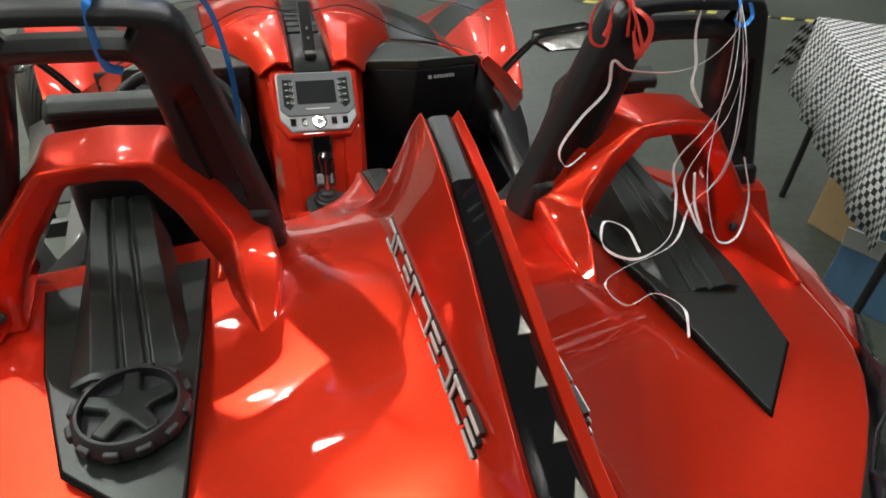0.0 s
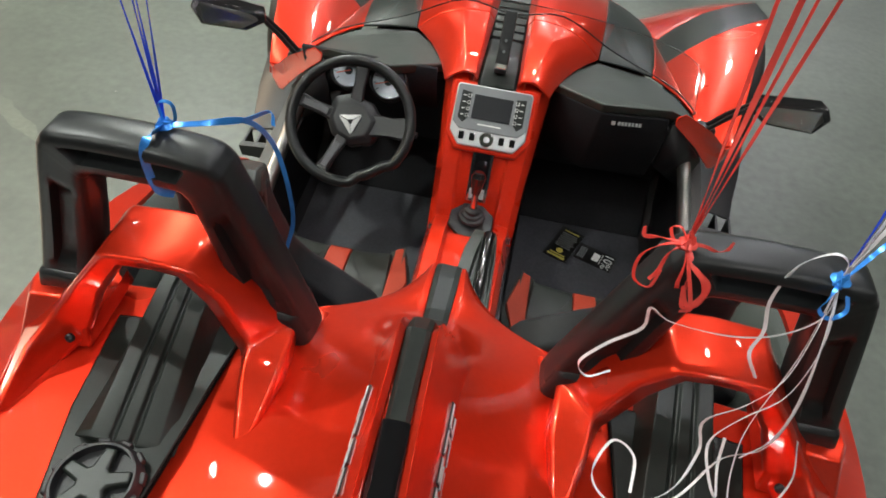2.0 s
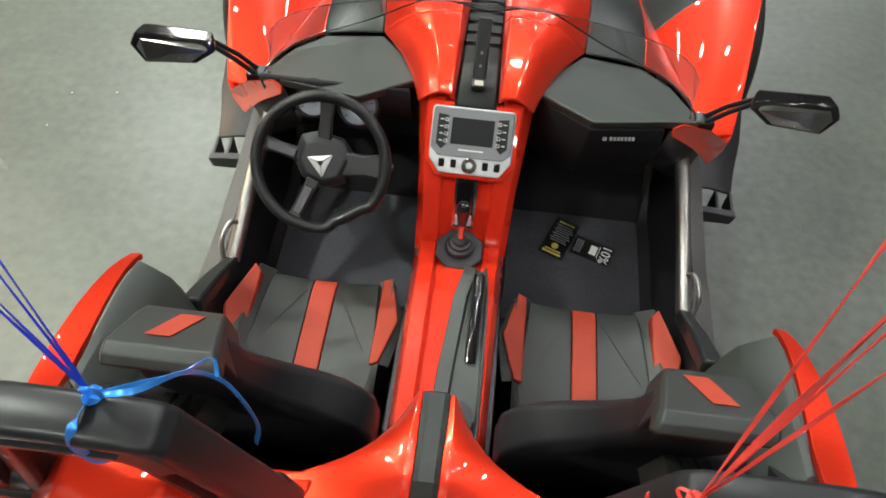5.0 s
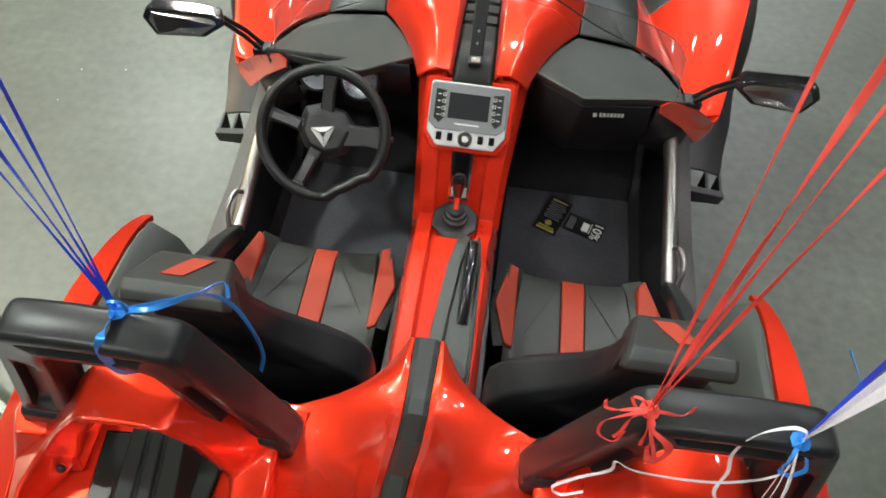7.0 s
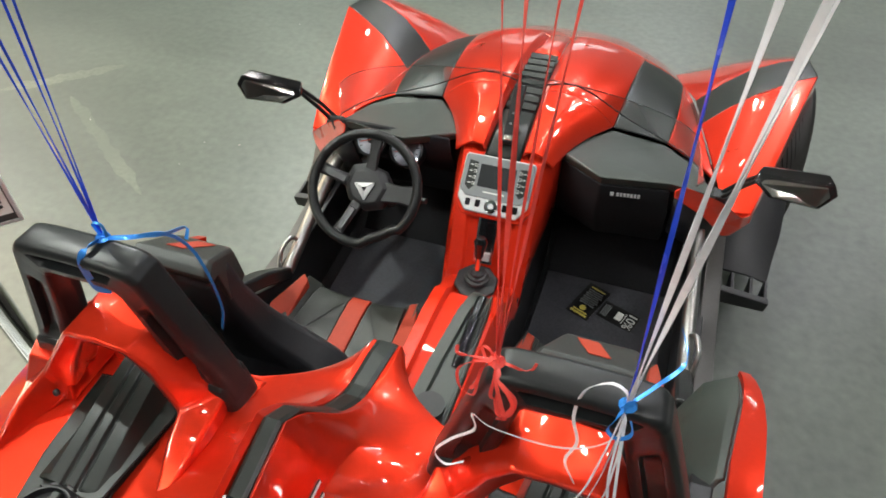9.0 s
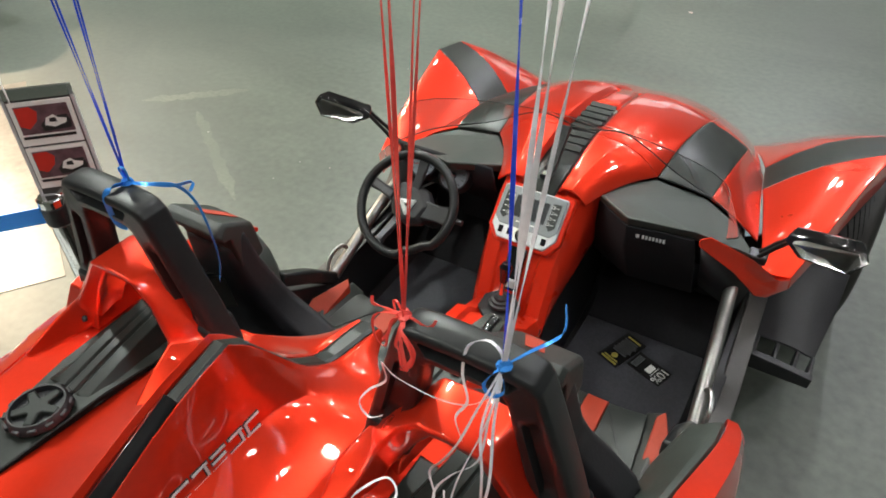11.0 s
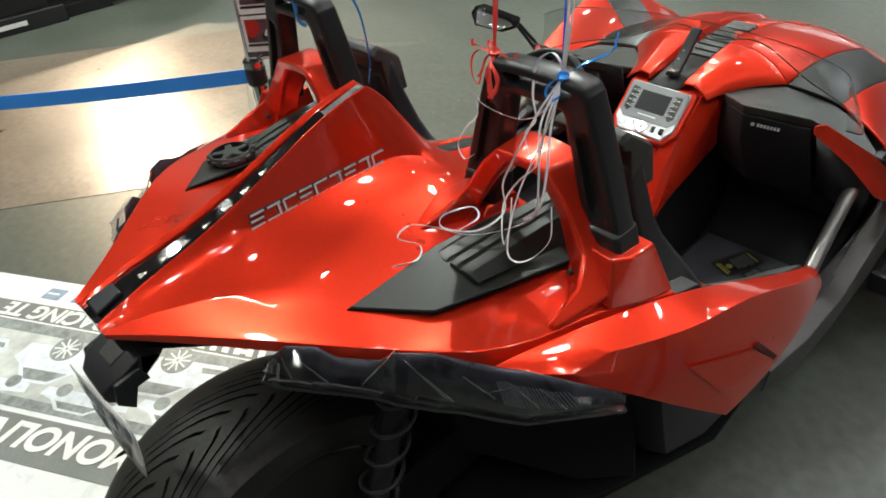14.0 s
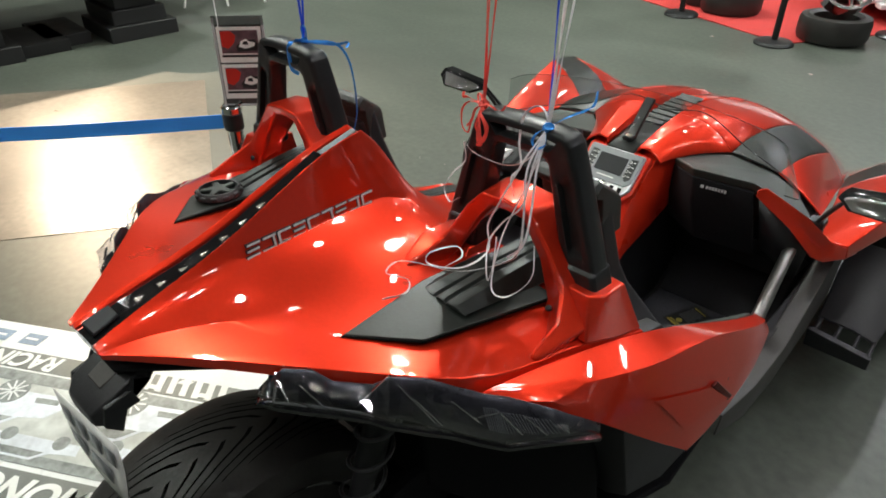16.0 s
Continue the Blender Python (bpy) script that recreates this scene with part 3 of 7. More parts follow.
def seat(s):
    """Bucket seat about x = 0.335 s: cushion with a red stripe and red bolster wedges, tall backrest and headrest."""
    c = 0.338
    st = part("seat_shell", box(B(), (s * (c - 0.19), 0.40, 0.215), (s * (c + 0.19), 0.835, 0.36)), TUB, car, "black vinyl bucket seat with faded red stripe", bevel=0.03, segments=3)
    # cushion: rows from the back to the front edge
    def cushion(x0, x1, name, mat, y_add=0.0, lift=0.0):
        rows = []
        for y, z in ((0.34, 0.360), (0.48, 0.385), (0.64, 0.396), (0.75, 0.402), (0.810, 0.402), (0.838, 0.390), (0.848, 0.340)):
            f0, f1 = x0(y), x1(y)
            n = 5
            xs = [f0 + (f1 - f0) * k / n for k in range(n + 1)]
            row = []
            for x in xs:
                dip = 0.035 * min(1, abs(x - c) / 0.2) ** 2
                row.append((s * x, y + y_add, z + dip + lift))
            rows.append(row + [(s * f1, y, z - 0.03), (s * f0, y, z - 0.03)])
        bm = B()
        loft(bm, rows, close=True, caps=True)
        return part(name, bm, mat, st, smooth=45, bevel=0.004)
    half = 0.030
    cushion(lambda y: c + half + 0.0015, lambda y: 0.470 + 0.03 * (0.86 - y) / 0.3, "cushion", VINYL)
    cushion(lambda y: 0.200 - 0.03 * (0.86 - y) / 0.3, lambda y: c - half - 0.0015, "cushion", VINYL)
    cushion(lambda y: c - half, lambda y: c + half, "stripe", VINYL_RED, lift=0.004)
    # red bolster wedges
    for pts in ([(0.516, 0.832, 0.456), (0.498, 0.816, 0.446), (0.504, 0.652, 0.414), (0.552, 0.640, 0.424), (0.565, 0.706, 0.446)],
                [(0.164, 0.852, 0.424), (0.130, 0.722, 0.438), (0.162, 0.605, 0.434), (0.184, 0.602, 0.424), (0.187, 0.846, 0.418)]):
        bm = B()
        prism(bm, [(s * x, y, z) for x, y, z in pts], (0, 0, -0.045))
        part("bolster_wedge", bm, VINYL_RED, st, "faded red bolster wedge", bevel=0.004)
    for x0, x1 in ((0.118, 0.200), (0.470, 0.562)):
        bm = B()
        xm, xo = (x1, x0) if x0 < c else (x0, x1)
        loft(bm, [[(s * xm, y, 0.40), (s * (xm + (xo - xm) * 0.5), y, 0.428), (s * (xo + (c - xo) * k), y, 0.418), (s * (xo + (c - xo) * k), y, 0.33), (s * xm, y, 0.33)]
                  for y, k in ((0.42, 0.35), (0.60, 0.08), (0.72, 0.0), (0.83, 0.15), (0.852, 0.22))], close=True, caps=True)
        part("bolster", bm, VINYL, st, bevel=0.008)
    # stitch lines on the cushion
    for x0, y0, x1, y1 in ((0.380, 0.800, 0.470, 0.640), (0.296, 0.800, 0.206, 0.640)):
        bm = B()
        d = Vector((s * (x1 - x0), y1 - y0, 0)).normalized()
        n = Vector((-d.y, d.x, 0)) * 0.0012
        a, b = Vector((s * x0, y0, 0.4035)), Vector((s * x1, y1, 0.4115))
        loft(bm, [[a - n, a + n, a + n + Vector((0, 0, 0.002)), a - n + Vector((0, 0, 0.002))], [b - n, b + n, b + n + Vector((0, 0, 0.002)), b - n + Vector((0, 0, 0.002))]], close=True, caps=True)
        part("seam", bm, TUB, st, smooth=0)
    # backrest: outline rows going up, leaning back; it narrows to the headrest
    rows = []
    for y, z, x, w, d in ((0.430, 0.37, c, 0.190, 0.06), (0.392, 0.52, c - 0.008, 0.208, 0.075), (0.366, 0.66, c - 0.012, 0.216, 0.080), (0.356, 0.745, c - 0.010, 0.216, 0.078), (0.354, 0.785, c - 0.008, 0.198, 0.072), (0.350, 0.830, c - 0.004, 0.150, 0.062),
                          (0.342, 0.875, c, 0.100, 0.054), (0.326, 0.925, c + 0.002, 0.080, 0.050), (0.292, 1.02, c + 0.002, 0.074, 0.044), (0.276, 1.10, c, 0.064, 0.038)):
        rows.append([(s * (x + u * w), y + v * d, z + 0.02 * v) for u, v in ((-1, -0.55), (-0.8, -0.8), (0.8, -0.8), (1, -0.55), (1, 0.35), (0.82, 0.55), (0.45, 0.22), (-0.45, 0.22), (-0.82, 0.55), (-1, 0.35))])
    bm = B()
    loft(bm, rows, close=True, caps=True)
    part("backrest", bm, TUB, st, "tall black backrest with bolsters", bevel=0.010, segments=3, smooth=50)
    # headrest: cap sloping down to the front, its rear lip overhanging a recessed back
    side_ = [(0.268, 1.01), (0.246, 1.125), (0.220, 1.136), (0.216, 1.148), (0.226, 1.158), (0.242, 1.161), (0.316, 1.111), (0.328, 1.100), (0.334, 1.085), (0.350, 1.01)]
    bm = B()
    loft(bm, [[(s * (x + lean * (y - 0.24)), 0.28 + (y - 0.28) * k, 1.08 + (z - 1.08) * k) for y, z in side_] for x, lean, k in ((0.262, 0.30, 0.88), (0.268, 0.30, 1.0), (0.300, 0.2, 1.0), (0.370, 0.0, 1.0), (0.398, 0.0, 1.0), (0.406, 0.0, 0.88))], close=True, caps=True)
    part("headrest", bm, VINYL, st, "square black headrest with an overhanging rear lip", bevel=0.003, segments=2)
    bm = B()
    prism(bm, [(s * 0.330, 0.262, 1.1482), (s * 0.362, 0.262, 1.1482), (s * 0.342, 0.312, 1.1145), (s * 0.310, 0.312, 1.1145)], (0, 0.0008, 0.0014))
    part("headrest_stripe", bm, VINYL_RED, st, "faded red stripe", bevel=0.0005)


seat(1)
seat(-1)


def console():
    # red console: rows of the half outline along y
    bm = B()
    rows = []
    for y, z, w, wb, zb in ((0.30, 0.64, 0.080, 0.10, 0.42), (0.45, 0.63, 0.086, 0.10, 0.42), (0.70, 0.61, 0.090, 0.105, 0.42), (0.80, 0.585, 0.092, 0.11, 0.42),
                            (0.855, 0.53, 0.098, 0.115, 0.42), (0.93, 0.50, 0.100, 0.118, 0.45), (0.985, 0.64, 0.104, 0.12, 0.49), (1.02, 0.70, 0.108, 0.122, 0.51),
                            (1.125, 0.805, 0.116, 0.135, 0.56), (1.20, 0.825, 0.130, 0.145, 0.60), (1.32, 0.80, 0.14, 0.15, 0.64)):
        rows.append(both([(0.0, y, z - 0.02), (w * 0.55, y, z - 0.018), (w * 0.62, y, z), (w, y, z - 0.006), (wb, y, z - 0.06), (wb, y, zb)]))
    for r in rows:
        del r[5]
    loft(bm, rows)
    con = part("console", bm, RED_BLADE, car, "glossy red centre console", bevel=0.006, thick=0.006, segments=3)
    # armrest with handbrake
    bm = B()
    loft(bm, [[(x0, y, z - 0.02), (x0 + 0.002, y, z), (x0 + 0.030, y, z), (x0 + 0.034, y, z - 0.010), (x1 - 0.008, y, z - 0.012), (x1 - 0.004, y, z - 0.002), (x1, y, z - 0.004), (x1 + 0.002, y, z - 0.03)]
              for y, z, x0, x1 in ((0.335, 0.652, -0.020, 0.078), (0.42, 0.648, -0.018, 0.080), (0.52, 0.640, -0.014, 0.080), (0.70, 0.626, 0.0, 0.078), (0.76, 0.620, 0.012, 0.074), (0.795, 0.60, 0.016, 0.070))])
    part("armrest", bm, COWL, con, "dark armrest insert", bevel=0.003, thick=0.01)
    hb = part("handbrake", sweep(B(), curve([(0.052, 0.535, 0.622), (0.052, 0.60, 0.634), (0.053, 0.70, 0.640), (0.054, 0.745, 0.638)], 4), ring(0.0135, 12, 0.012)), GLOSS, con, "black handbrake lever")
    bm = B()
    tube(bm, [(0.052, 0.48, 0.618), (0.052, 0.54, 0.622)], 0.007)
    part("lever_shaft", bm, TUB, hb)
    # cup holder behind the armrest
    part("cup_holder", lathe(B(), [(0.031, 0), (0.034, 0), (0.034, -0.012), (0.0, -0.012), (0.0, -0.0105), (0.030, -0.0105)], Matrix.Translation((0.034, 0.405, 0.656)), 28), TUB, con, "round black cup holder")
    # gear lever: octagonal dark well, boot rings, chrome shaft, knob
    well = [(0.062 * math.cos(math.pi / 8 + k * math.pi / 4), 0.880 + 0.058 * math.sin(math.pi / 8 + k * math.pi / 4), 0.536 + 0.010 * math.sin(math.pi / 8 + k * math.pi / 4)) for k in range(8)]
    bm = B()
    prism(bm, well, (0, 0, 0.012))
    part("lever_well", bm, TUB, con, "dark octagonal well", bevel=0.003)
    for k, (r, z) in enumerate(((0.033, 0.556), (0.027, 0.564), (0.021, 0.572))):
        part("boot_fold", lathe(B(), [(r - 0.008, -0.006), (r, -0.004), (r + 0.002, 0), (r, 0.004), (r - 0.008, 0.006)], Matrix.Translation((0, 0.885 + 0.004 * k, z)), 28, close=True), TUB, con)
    bm = B()
    lathe(bm, [(0.020, 0.55), (0.018, 0.578), (0.011, 0.584)], Matrix.Translation((0, 0.888, 0)), 20)
    part("boot", bm, TUB, con, "rubber gear lever boot")
    gl = part("gear_lever", tube(B(), [(0, 0.890, 0.585), (0, 0.902, 0.632)], 0.0085, 14), CHROME, con, "chrome gear lever shaft")
    bm = B()
    sweep(bm, [(0, 0.900, 0.622), (0, 0.905, 0.640), (0, 0.912, 0.668), (0, 0.915, 0.680)], ring(0.014, 14), up=(0, 1, 0.1), scales=[0.8, 1.0, 1.35, 0.9])
    part("knob", bm, GLOSS, gl, "black gear knob")
    # upright trim strip between the bezel and the lever
    bm = B()
    prism(bm, [(-0.021, 0.945, 0.560), (0.021, 0.945, 0.560), (0.021, 1.012, 0.705), (-0.021, 1.012, 0.705)], (0, -0.010, 0.004))
    tr = part("trim_strip", bm, GLOSS, con, "gloss black upright trim strip", bevel=0.003)
    for x in (-0.024, 0.024):
        bm = B()
        prism(bm, [(x - 0.003, 0.945, 0.560), (x + 0.003, 0.945, 0.560), (x + 0.003, 1.012, 0.705), (x - 0.003, 1.012, 0.705)], (0, -0.011, 0.005))
        part("trim_edge", bm, CHROME, tr)
    bm = B()
    prism(bm, [(-0.020, 0.944, 0.572), (0.020, 0.944, 0.572), (0.020, 0.954, 0.594), (-0.020, 0.954, 0.594)], (0, -0.014, 0.006))
    part("trim_foot", bm, SILVER, tr, "silver foot of the trim strip", bevel=0.002)
    bm = B()
    prism(bm, [(-0.024, 0.945, 0.562), (0.024, 0.945, 0.562), (0.024, 0.952, 0.580), (-0.024, 0.952, 0.580)], (0, -0.013, 0.005))
    part("trim_foot", bm, CHROME, tr)
    # bezel plate: local x right, y up the slope, z out of the face
    bz = Matrix.Translation((0, 1.052, 0.7495)) @ Matrix.Rotation(radians(45), 4, "X")

    def plate(name, pts, z0, z1, mat, parent, label="", bevel=0.0015):
        bm = B()
        prism(bm, [bz @ Vector((x, y, z0)) for x, y in pts], (bz.to_3x3() @ Vector((0, 0, z1 - z0))))
        return part(name, bm, mat, parent, label, bevel=bevel)
    oct_ = [(-0.093, 0.077), (0.093, 0.077), (0.098, 0.070), (0.098, -0.045), (0.072, -0.080), (-0.072, -0.080), (-0.098, -0.045), (-0.098, 0.070)]
    plate("bezel_rim", [(x * 1.13, y * 1.13) for x, y in oct_], -0.03, 0.004, RED_BLADE, con, "red bezel surround", 0.005)
    face = plate("bezel", oct_, 0.004, 0.014, SILVER, con, "silver instrument bezel", 0.003)
    plate("display_frame", [(-0.091, 0.074), (0.091, 0.074), (0.095, 0.068), (0.095, -0.022), (0.076, -0.040), (-0.076, -0.040), (-0.095, -0.022), (-0.095, 0.068)], 0.014, 0.018, GREY, face, "grey display frame", 0.003)
    plate("display", [(-0.050, 0.052), (0.050, 0.052), (0.050, -0.010), (-0.050, -0.010)], 0.018, 0.0195, SCREEN, face, "dark rectangular display")
    for sx in (-1, 1):
        plate("key_panel", [(sx * 0.058, 0.055), (sx * 0.083, 0.058), (sx * 0.084, -0.012), (sx * 0.070, -0.024), (sx * 0.058, -0.010)], 0.018, 0.0195, MATTE, face)
        for k in range(4):
            y = 0.045 - 0.0165 * k
            key = plate("key", [(sx * 0.062 - 0.004, y - 0.004), (sx * 0.062 + 0.004, y - 0.004), (sx * 0.062 + 0.004, y + 0.004), (sx * 0.062 - 0.004, y + 0.004)], 0.0195, 0.0215, WHITE, face, "pale square key", 0.0008)
            plate("key_cap", [(sx * 0.062 - 0.0028, y - 0.0028), (sx * 0.062 + 0.0028, y - 0.0028), (sx * 0.062 + 0.0028, y + 0.0028), (sx * 0.062 - 0.0028, y + 0.0028)], 0.0215, 0.0222, MATTE, key, "", 0)
            plate("key_mark", [(sx * 0.074 - 0.004, y - 0.001), (sx * 0.074 + 0.004, y - 0.001), (sx * 0.074 + 0.004, y + 0.001), (sx * 0.074 - 0.004, y + 0.001)], 0.0195, 0.0202, WHITE, face, "", 0)
        for k in (0.038, 0.066):
            plate("rocker_switch", [(sx * k - 0.007, -0.066), (sx * k + 0.007, -0.066), (sx * k + 0.007, -0.046), (sx * k - 0.007, -0.046)], 0.014, 0.018, GLOSS, face, "black rocker switch", 0.002)
    plate("trademark_bar", [(-0.030, -0.024), (0.030, -0.024), (0.030, -0.021), (-0.030, -0.021)], 0.018, 0.0186, WHITE, face, "", 0)
    m = bz @ Matrix.Translation((0, -0.058, 0.014))
    knob = part("start_button", lathe(B(), [(0.0185, 0), (0.0185, 0.005), (0.015, 0.007), (0.014, 0.004), (0.0, 0.004)], m, 28), CHROME, face, "round chrome start button")
    part("button_face", lathe(B(), [(0.008, 0.004), (0.0075, 0.0055), (0.0, 0.006)], m, 24), SILVER, knob)


console()

# ---- steering wheel, local z towards the driver ----
wm = Matrix.Translation((-0.336, 0.925, 0.755)) @ Matrix.Rotation(radians(46), 4, "X") @ Matrix.Rotation(radians(-6), 4, "Z")
path = []
for k in range(72):
    a = 2 * math.pi * k / 72
    r = 0.150
    d = (a - math.radians(308) + math.pi) % (2 * math.pi) - math.pi
    if abs(d) < 0.36:
        r = 0.150 - 0.014 * min(1, (0.36 - abs(d)) / 0.10)
    path.append(wm @ Vector((r * math.cos(a), r * math.sin(a), 0.0)))
bm = B()
sweep(bm, path, ring(0.0135, 10, 0.0155), up=wm.to_3x3() @ Vector((0, 0, 1)), close=True)
wheel = part("steering_wheel", bm, HOOP, car, "black three-spoke steering wheel", smooth=60)
bm = B()
hub = [(-0.05, 0.045), (-0.02, 0.058), (0.03, 0.052), (0.062, 0.020), (0.050, -0.030), (0.010, -0.048), (-0.035, -0.035), (-0.058, 0.0)]
loft(bm, [[wm @ Vector((x * k, y * k, z)) for x, y in hub] for k, z in ((1.22, -0.045), (1.18, -0.02), (0.84, -0.005))], close=True, caps=True)
part("hub", bm, TUB, wheel, "black hub cover", bevel=0.004)
for a, w in ((172, 0.036), (8, 0.060), (94, 0.036), (254, 0.034)):
    bm = B()
    d, n = Vector((math.cos(radians(a)), math.sin(radians(a)), 0)), Vector((-math.sin(radians(a)), math.cos(radians(a)), 0))
    loft(bm, [[wm @ (d * r + n * (w / 2 * k) + Vector((0, 0, z))), wm @ (d * r - n * (w / 2 * k) + Vector((0, 0, z))), wm @ (d * r - n * (w / 2 * k) + Vector((0, 0, z - 0.014))), wm @ (d * r + n * (w / 2 * k) + Vector((0, 0, z - 0.014)))]
              for r, k, z in ((0.035, 1.0, -0.012), (0.10, 0.8, -0.008), (0.146, 1.0, 0.0))], close=True, caps=True)
    part("spoke", bm, TUB, wheel, bevel=0.005)
    if a in (8, 94):
        continue
    bm = B()
    loft(bm, [[wm @ (d * r + n * 0.011 + Vector((0, 0, z))), wm @ (d * r - n * 0.011 + Vector((0, 0, z))), wm @ (d * r - n * 0.011 + Vector((0, 0, z - 0.008))), wm @ (d * r + n * 0.011 + Vector((0, 0, z - 0.008)))]
              for r, z in ((0.060, -0.004), (0.105, -0.001), (0.130, 0.001))], close=True, caps=True)
    part("spoke_trim", bm, COIL, wheel, bevel=0.003)
# three bright facets forming a triangle that points down
turn_ = Matrix.Rotation(radians(16), 3, "Z")
tips = [Vector((0.036 * math.cos(radians(a)), 0.034 * math.sin(radians(a)), 0.0)) for a in (270, 30, 150)]
for k in range(3):
    a, b = tips[k], tips[(k + 1) % 3]
    quad = [a, b, b * 0.26 + Vector((0, 0, 0.003)), a * 0.26 + Vector((0, 0, 0.003))]
    mid_ = sum(quad, Vector()) / 4
    quad = [turn_ @ (mid_ + (p - mid_) * 0.88) for p in quad]
    bm = B()
    loft(bm, [[wm @ (p + Vector((0, 0, -0.006))) for p in quad], [wm @ (p + Vector((0, 0, 0.001))) for p in quad]], close=True, caps=True)
    part("emblem_facet", bm, EMBLEM, wheel, "bright chrome emblem facet", smooth=0)
bm = B()
tube(bm, [wm @ Vector((0, 0, -0.04)), wm @ Vector((0, 0, -0.22))], 0.035, 14)
part("steering_column", bm, TUB, car, "black steering column shroud")
for x0, x1 in ((-0.05, -0.175), (0.05, 0.16)):
    bm = B()
    tube(bm, [wm @ Vector((x0, 0.01, -0.07)), wm @ Vector((x1, 0.02, -0.06))], 0.008, 10)
    part("stalk", bm, TUB, car, "black column stalk")
# dials behind the wheel
for x, z, r in ((-0.392, 0.776, 0.042), (-0.284, 0.764, 0.044)):
    m = Matrix.Translation((x, 1.112, z)) @ Matrix.Rotation(radians(48), 4, "X")
    g = part("gauge", lathe(B(), [(r + 0.006, -0.04), (r + 0.006, 0.006), (r + 0.002, 0.008), (r, 0.002), (0.0, 0.002)], m, 32), TUB, car, "round dial in a black housing")
    f = part("dial_face", lathe(B(), [(r - 0.001, 0.002), (r - 0.001, 0.004), (r - 0.012, 0.005), (0.0, 0.005)], m, 32), DIAL, g, "pale dial face")
    part("dial_centre", lathe(B(), [(r * 0.26, 0.005), (r * 0.24, 0.007), (0.0, 0.007)], m, 24), SCREEN, g)
    for k in range(10):
        bm = B()
        box(bm, (r * 0.70, -0.001, 0.005), (r * 0.9, 0.001, 0.0062), m @ Matrix.Rotation(radians(-40 + k * 29), 4, "Z"))
        part("tick", bm, LABEL, f, smooth=0)
    bm = B()
    box(bm, (-0.006, -0.0012, 0.007), (r * 0.8, 0.0012, 0.0085), m @ Matrix.Rotation(radians(200), 4, "Z"))
    part("needle", bm, VINYL_RED, g, smooth=0)
bm = B()
loft(bm, [[(-0.52, y, z), (-0.16, y, z)] for y, z in ((1.125, 0.825), (1.150, 0.745), (1.20, 0.66), (1.40, 0.62))])
part("gauge_panel", bm, VOID, car, "black instrument panel below the cowl", thick=0.01)

# leaflets on the passenger floor mat
def leaflet(centre, turn, size, marks, text=None):
    m = Matrix.Translation(centre) @ Matrix.Rotation(radians(turn), 4, "Z") @ Matrix.Rotation(radians(1.5), 4, "X")
    bm = B()
    box(bm, (-size[0] / 2, -size[1] / 2, 0), (size[0] / 2, size[1] / 2, 0.0015), m)
    lf = part("leaflet", bm, LABEL, None, "", smooth=0)
    tagged(lf, "black printed leaflet lying on the passenger floor mat", "leaflet", "leaflets")
    for x0, y0, x1, y1, mat in marks:
        bm = B()
        box(bm, (x0, y0, 0.0012), (x1, y1, 0.0022), m)
        part("print_bar", bm, mat, lf, smooth=0)
    if text:
        cu = bpy.data.curves.new("discount_text", "FONT")
        cu.body, cu.size, cu.extrude, cu.align_x, cu.align_y = text, 0.042, 0.0003, "CENTER", "CENTER"
        to = new("discount_text", cu)
        to.data.materials.append(WHITE)
        to.parent = lf
        to.matrix_world = m @ Matrix.Translation((size[0] * 0.5 - 0.022, 0, 0.0028)) @ Matrix.Rotation(radians(-90), 4, "Z")
    return m, lf


m, lf = leaflet((0.305, 1.215, 0.206), -23, (0.080, 0.150), [(-0.026, 0.058, 0.026, 0.064, YELLOW), (-0.030, -0.068, 0.030, -0.060, YELLOW), (-0.026, -0.056, 0.026, -0.051, YELLOW)]
                + [(-0.028 + 0.004 * (k % 2), 0.046 - 0.009 * k, 0.024 + 0.004 * (k % 3), 0.050 - 0.009 * k, GREY) for k in range(8)])
part("seal", lathe(B(), [(0.011, 0.0012), (0.011, 0.0026), (0.0, 0.0028)], m @ Matrix.Translation((0, -0.036, 0)), 20), YELLOW, lf, "round gold seal")
leaflet((0.408, 1.180, 0.206), -20, (0.125, 0.072), [(-0.055 + 0.006 * k, -0.026, -0.052 + 0.006 * k, 0.024, GREY) for k in range(4)] + [(-0.008, -0.016, 0.014, 0.018, WHITE), (0.019, -0.022, 0.021, 0.024, WHITE)], "10%")

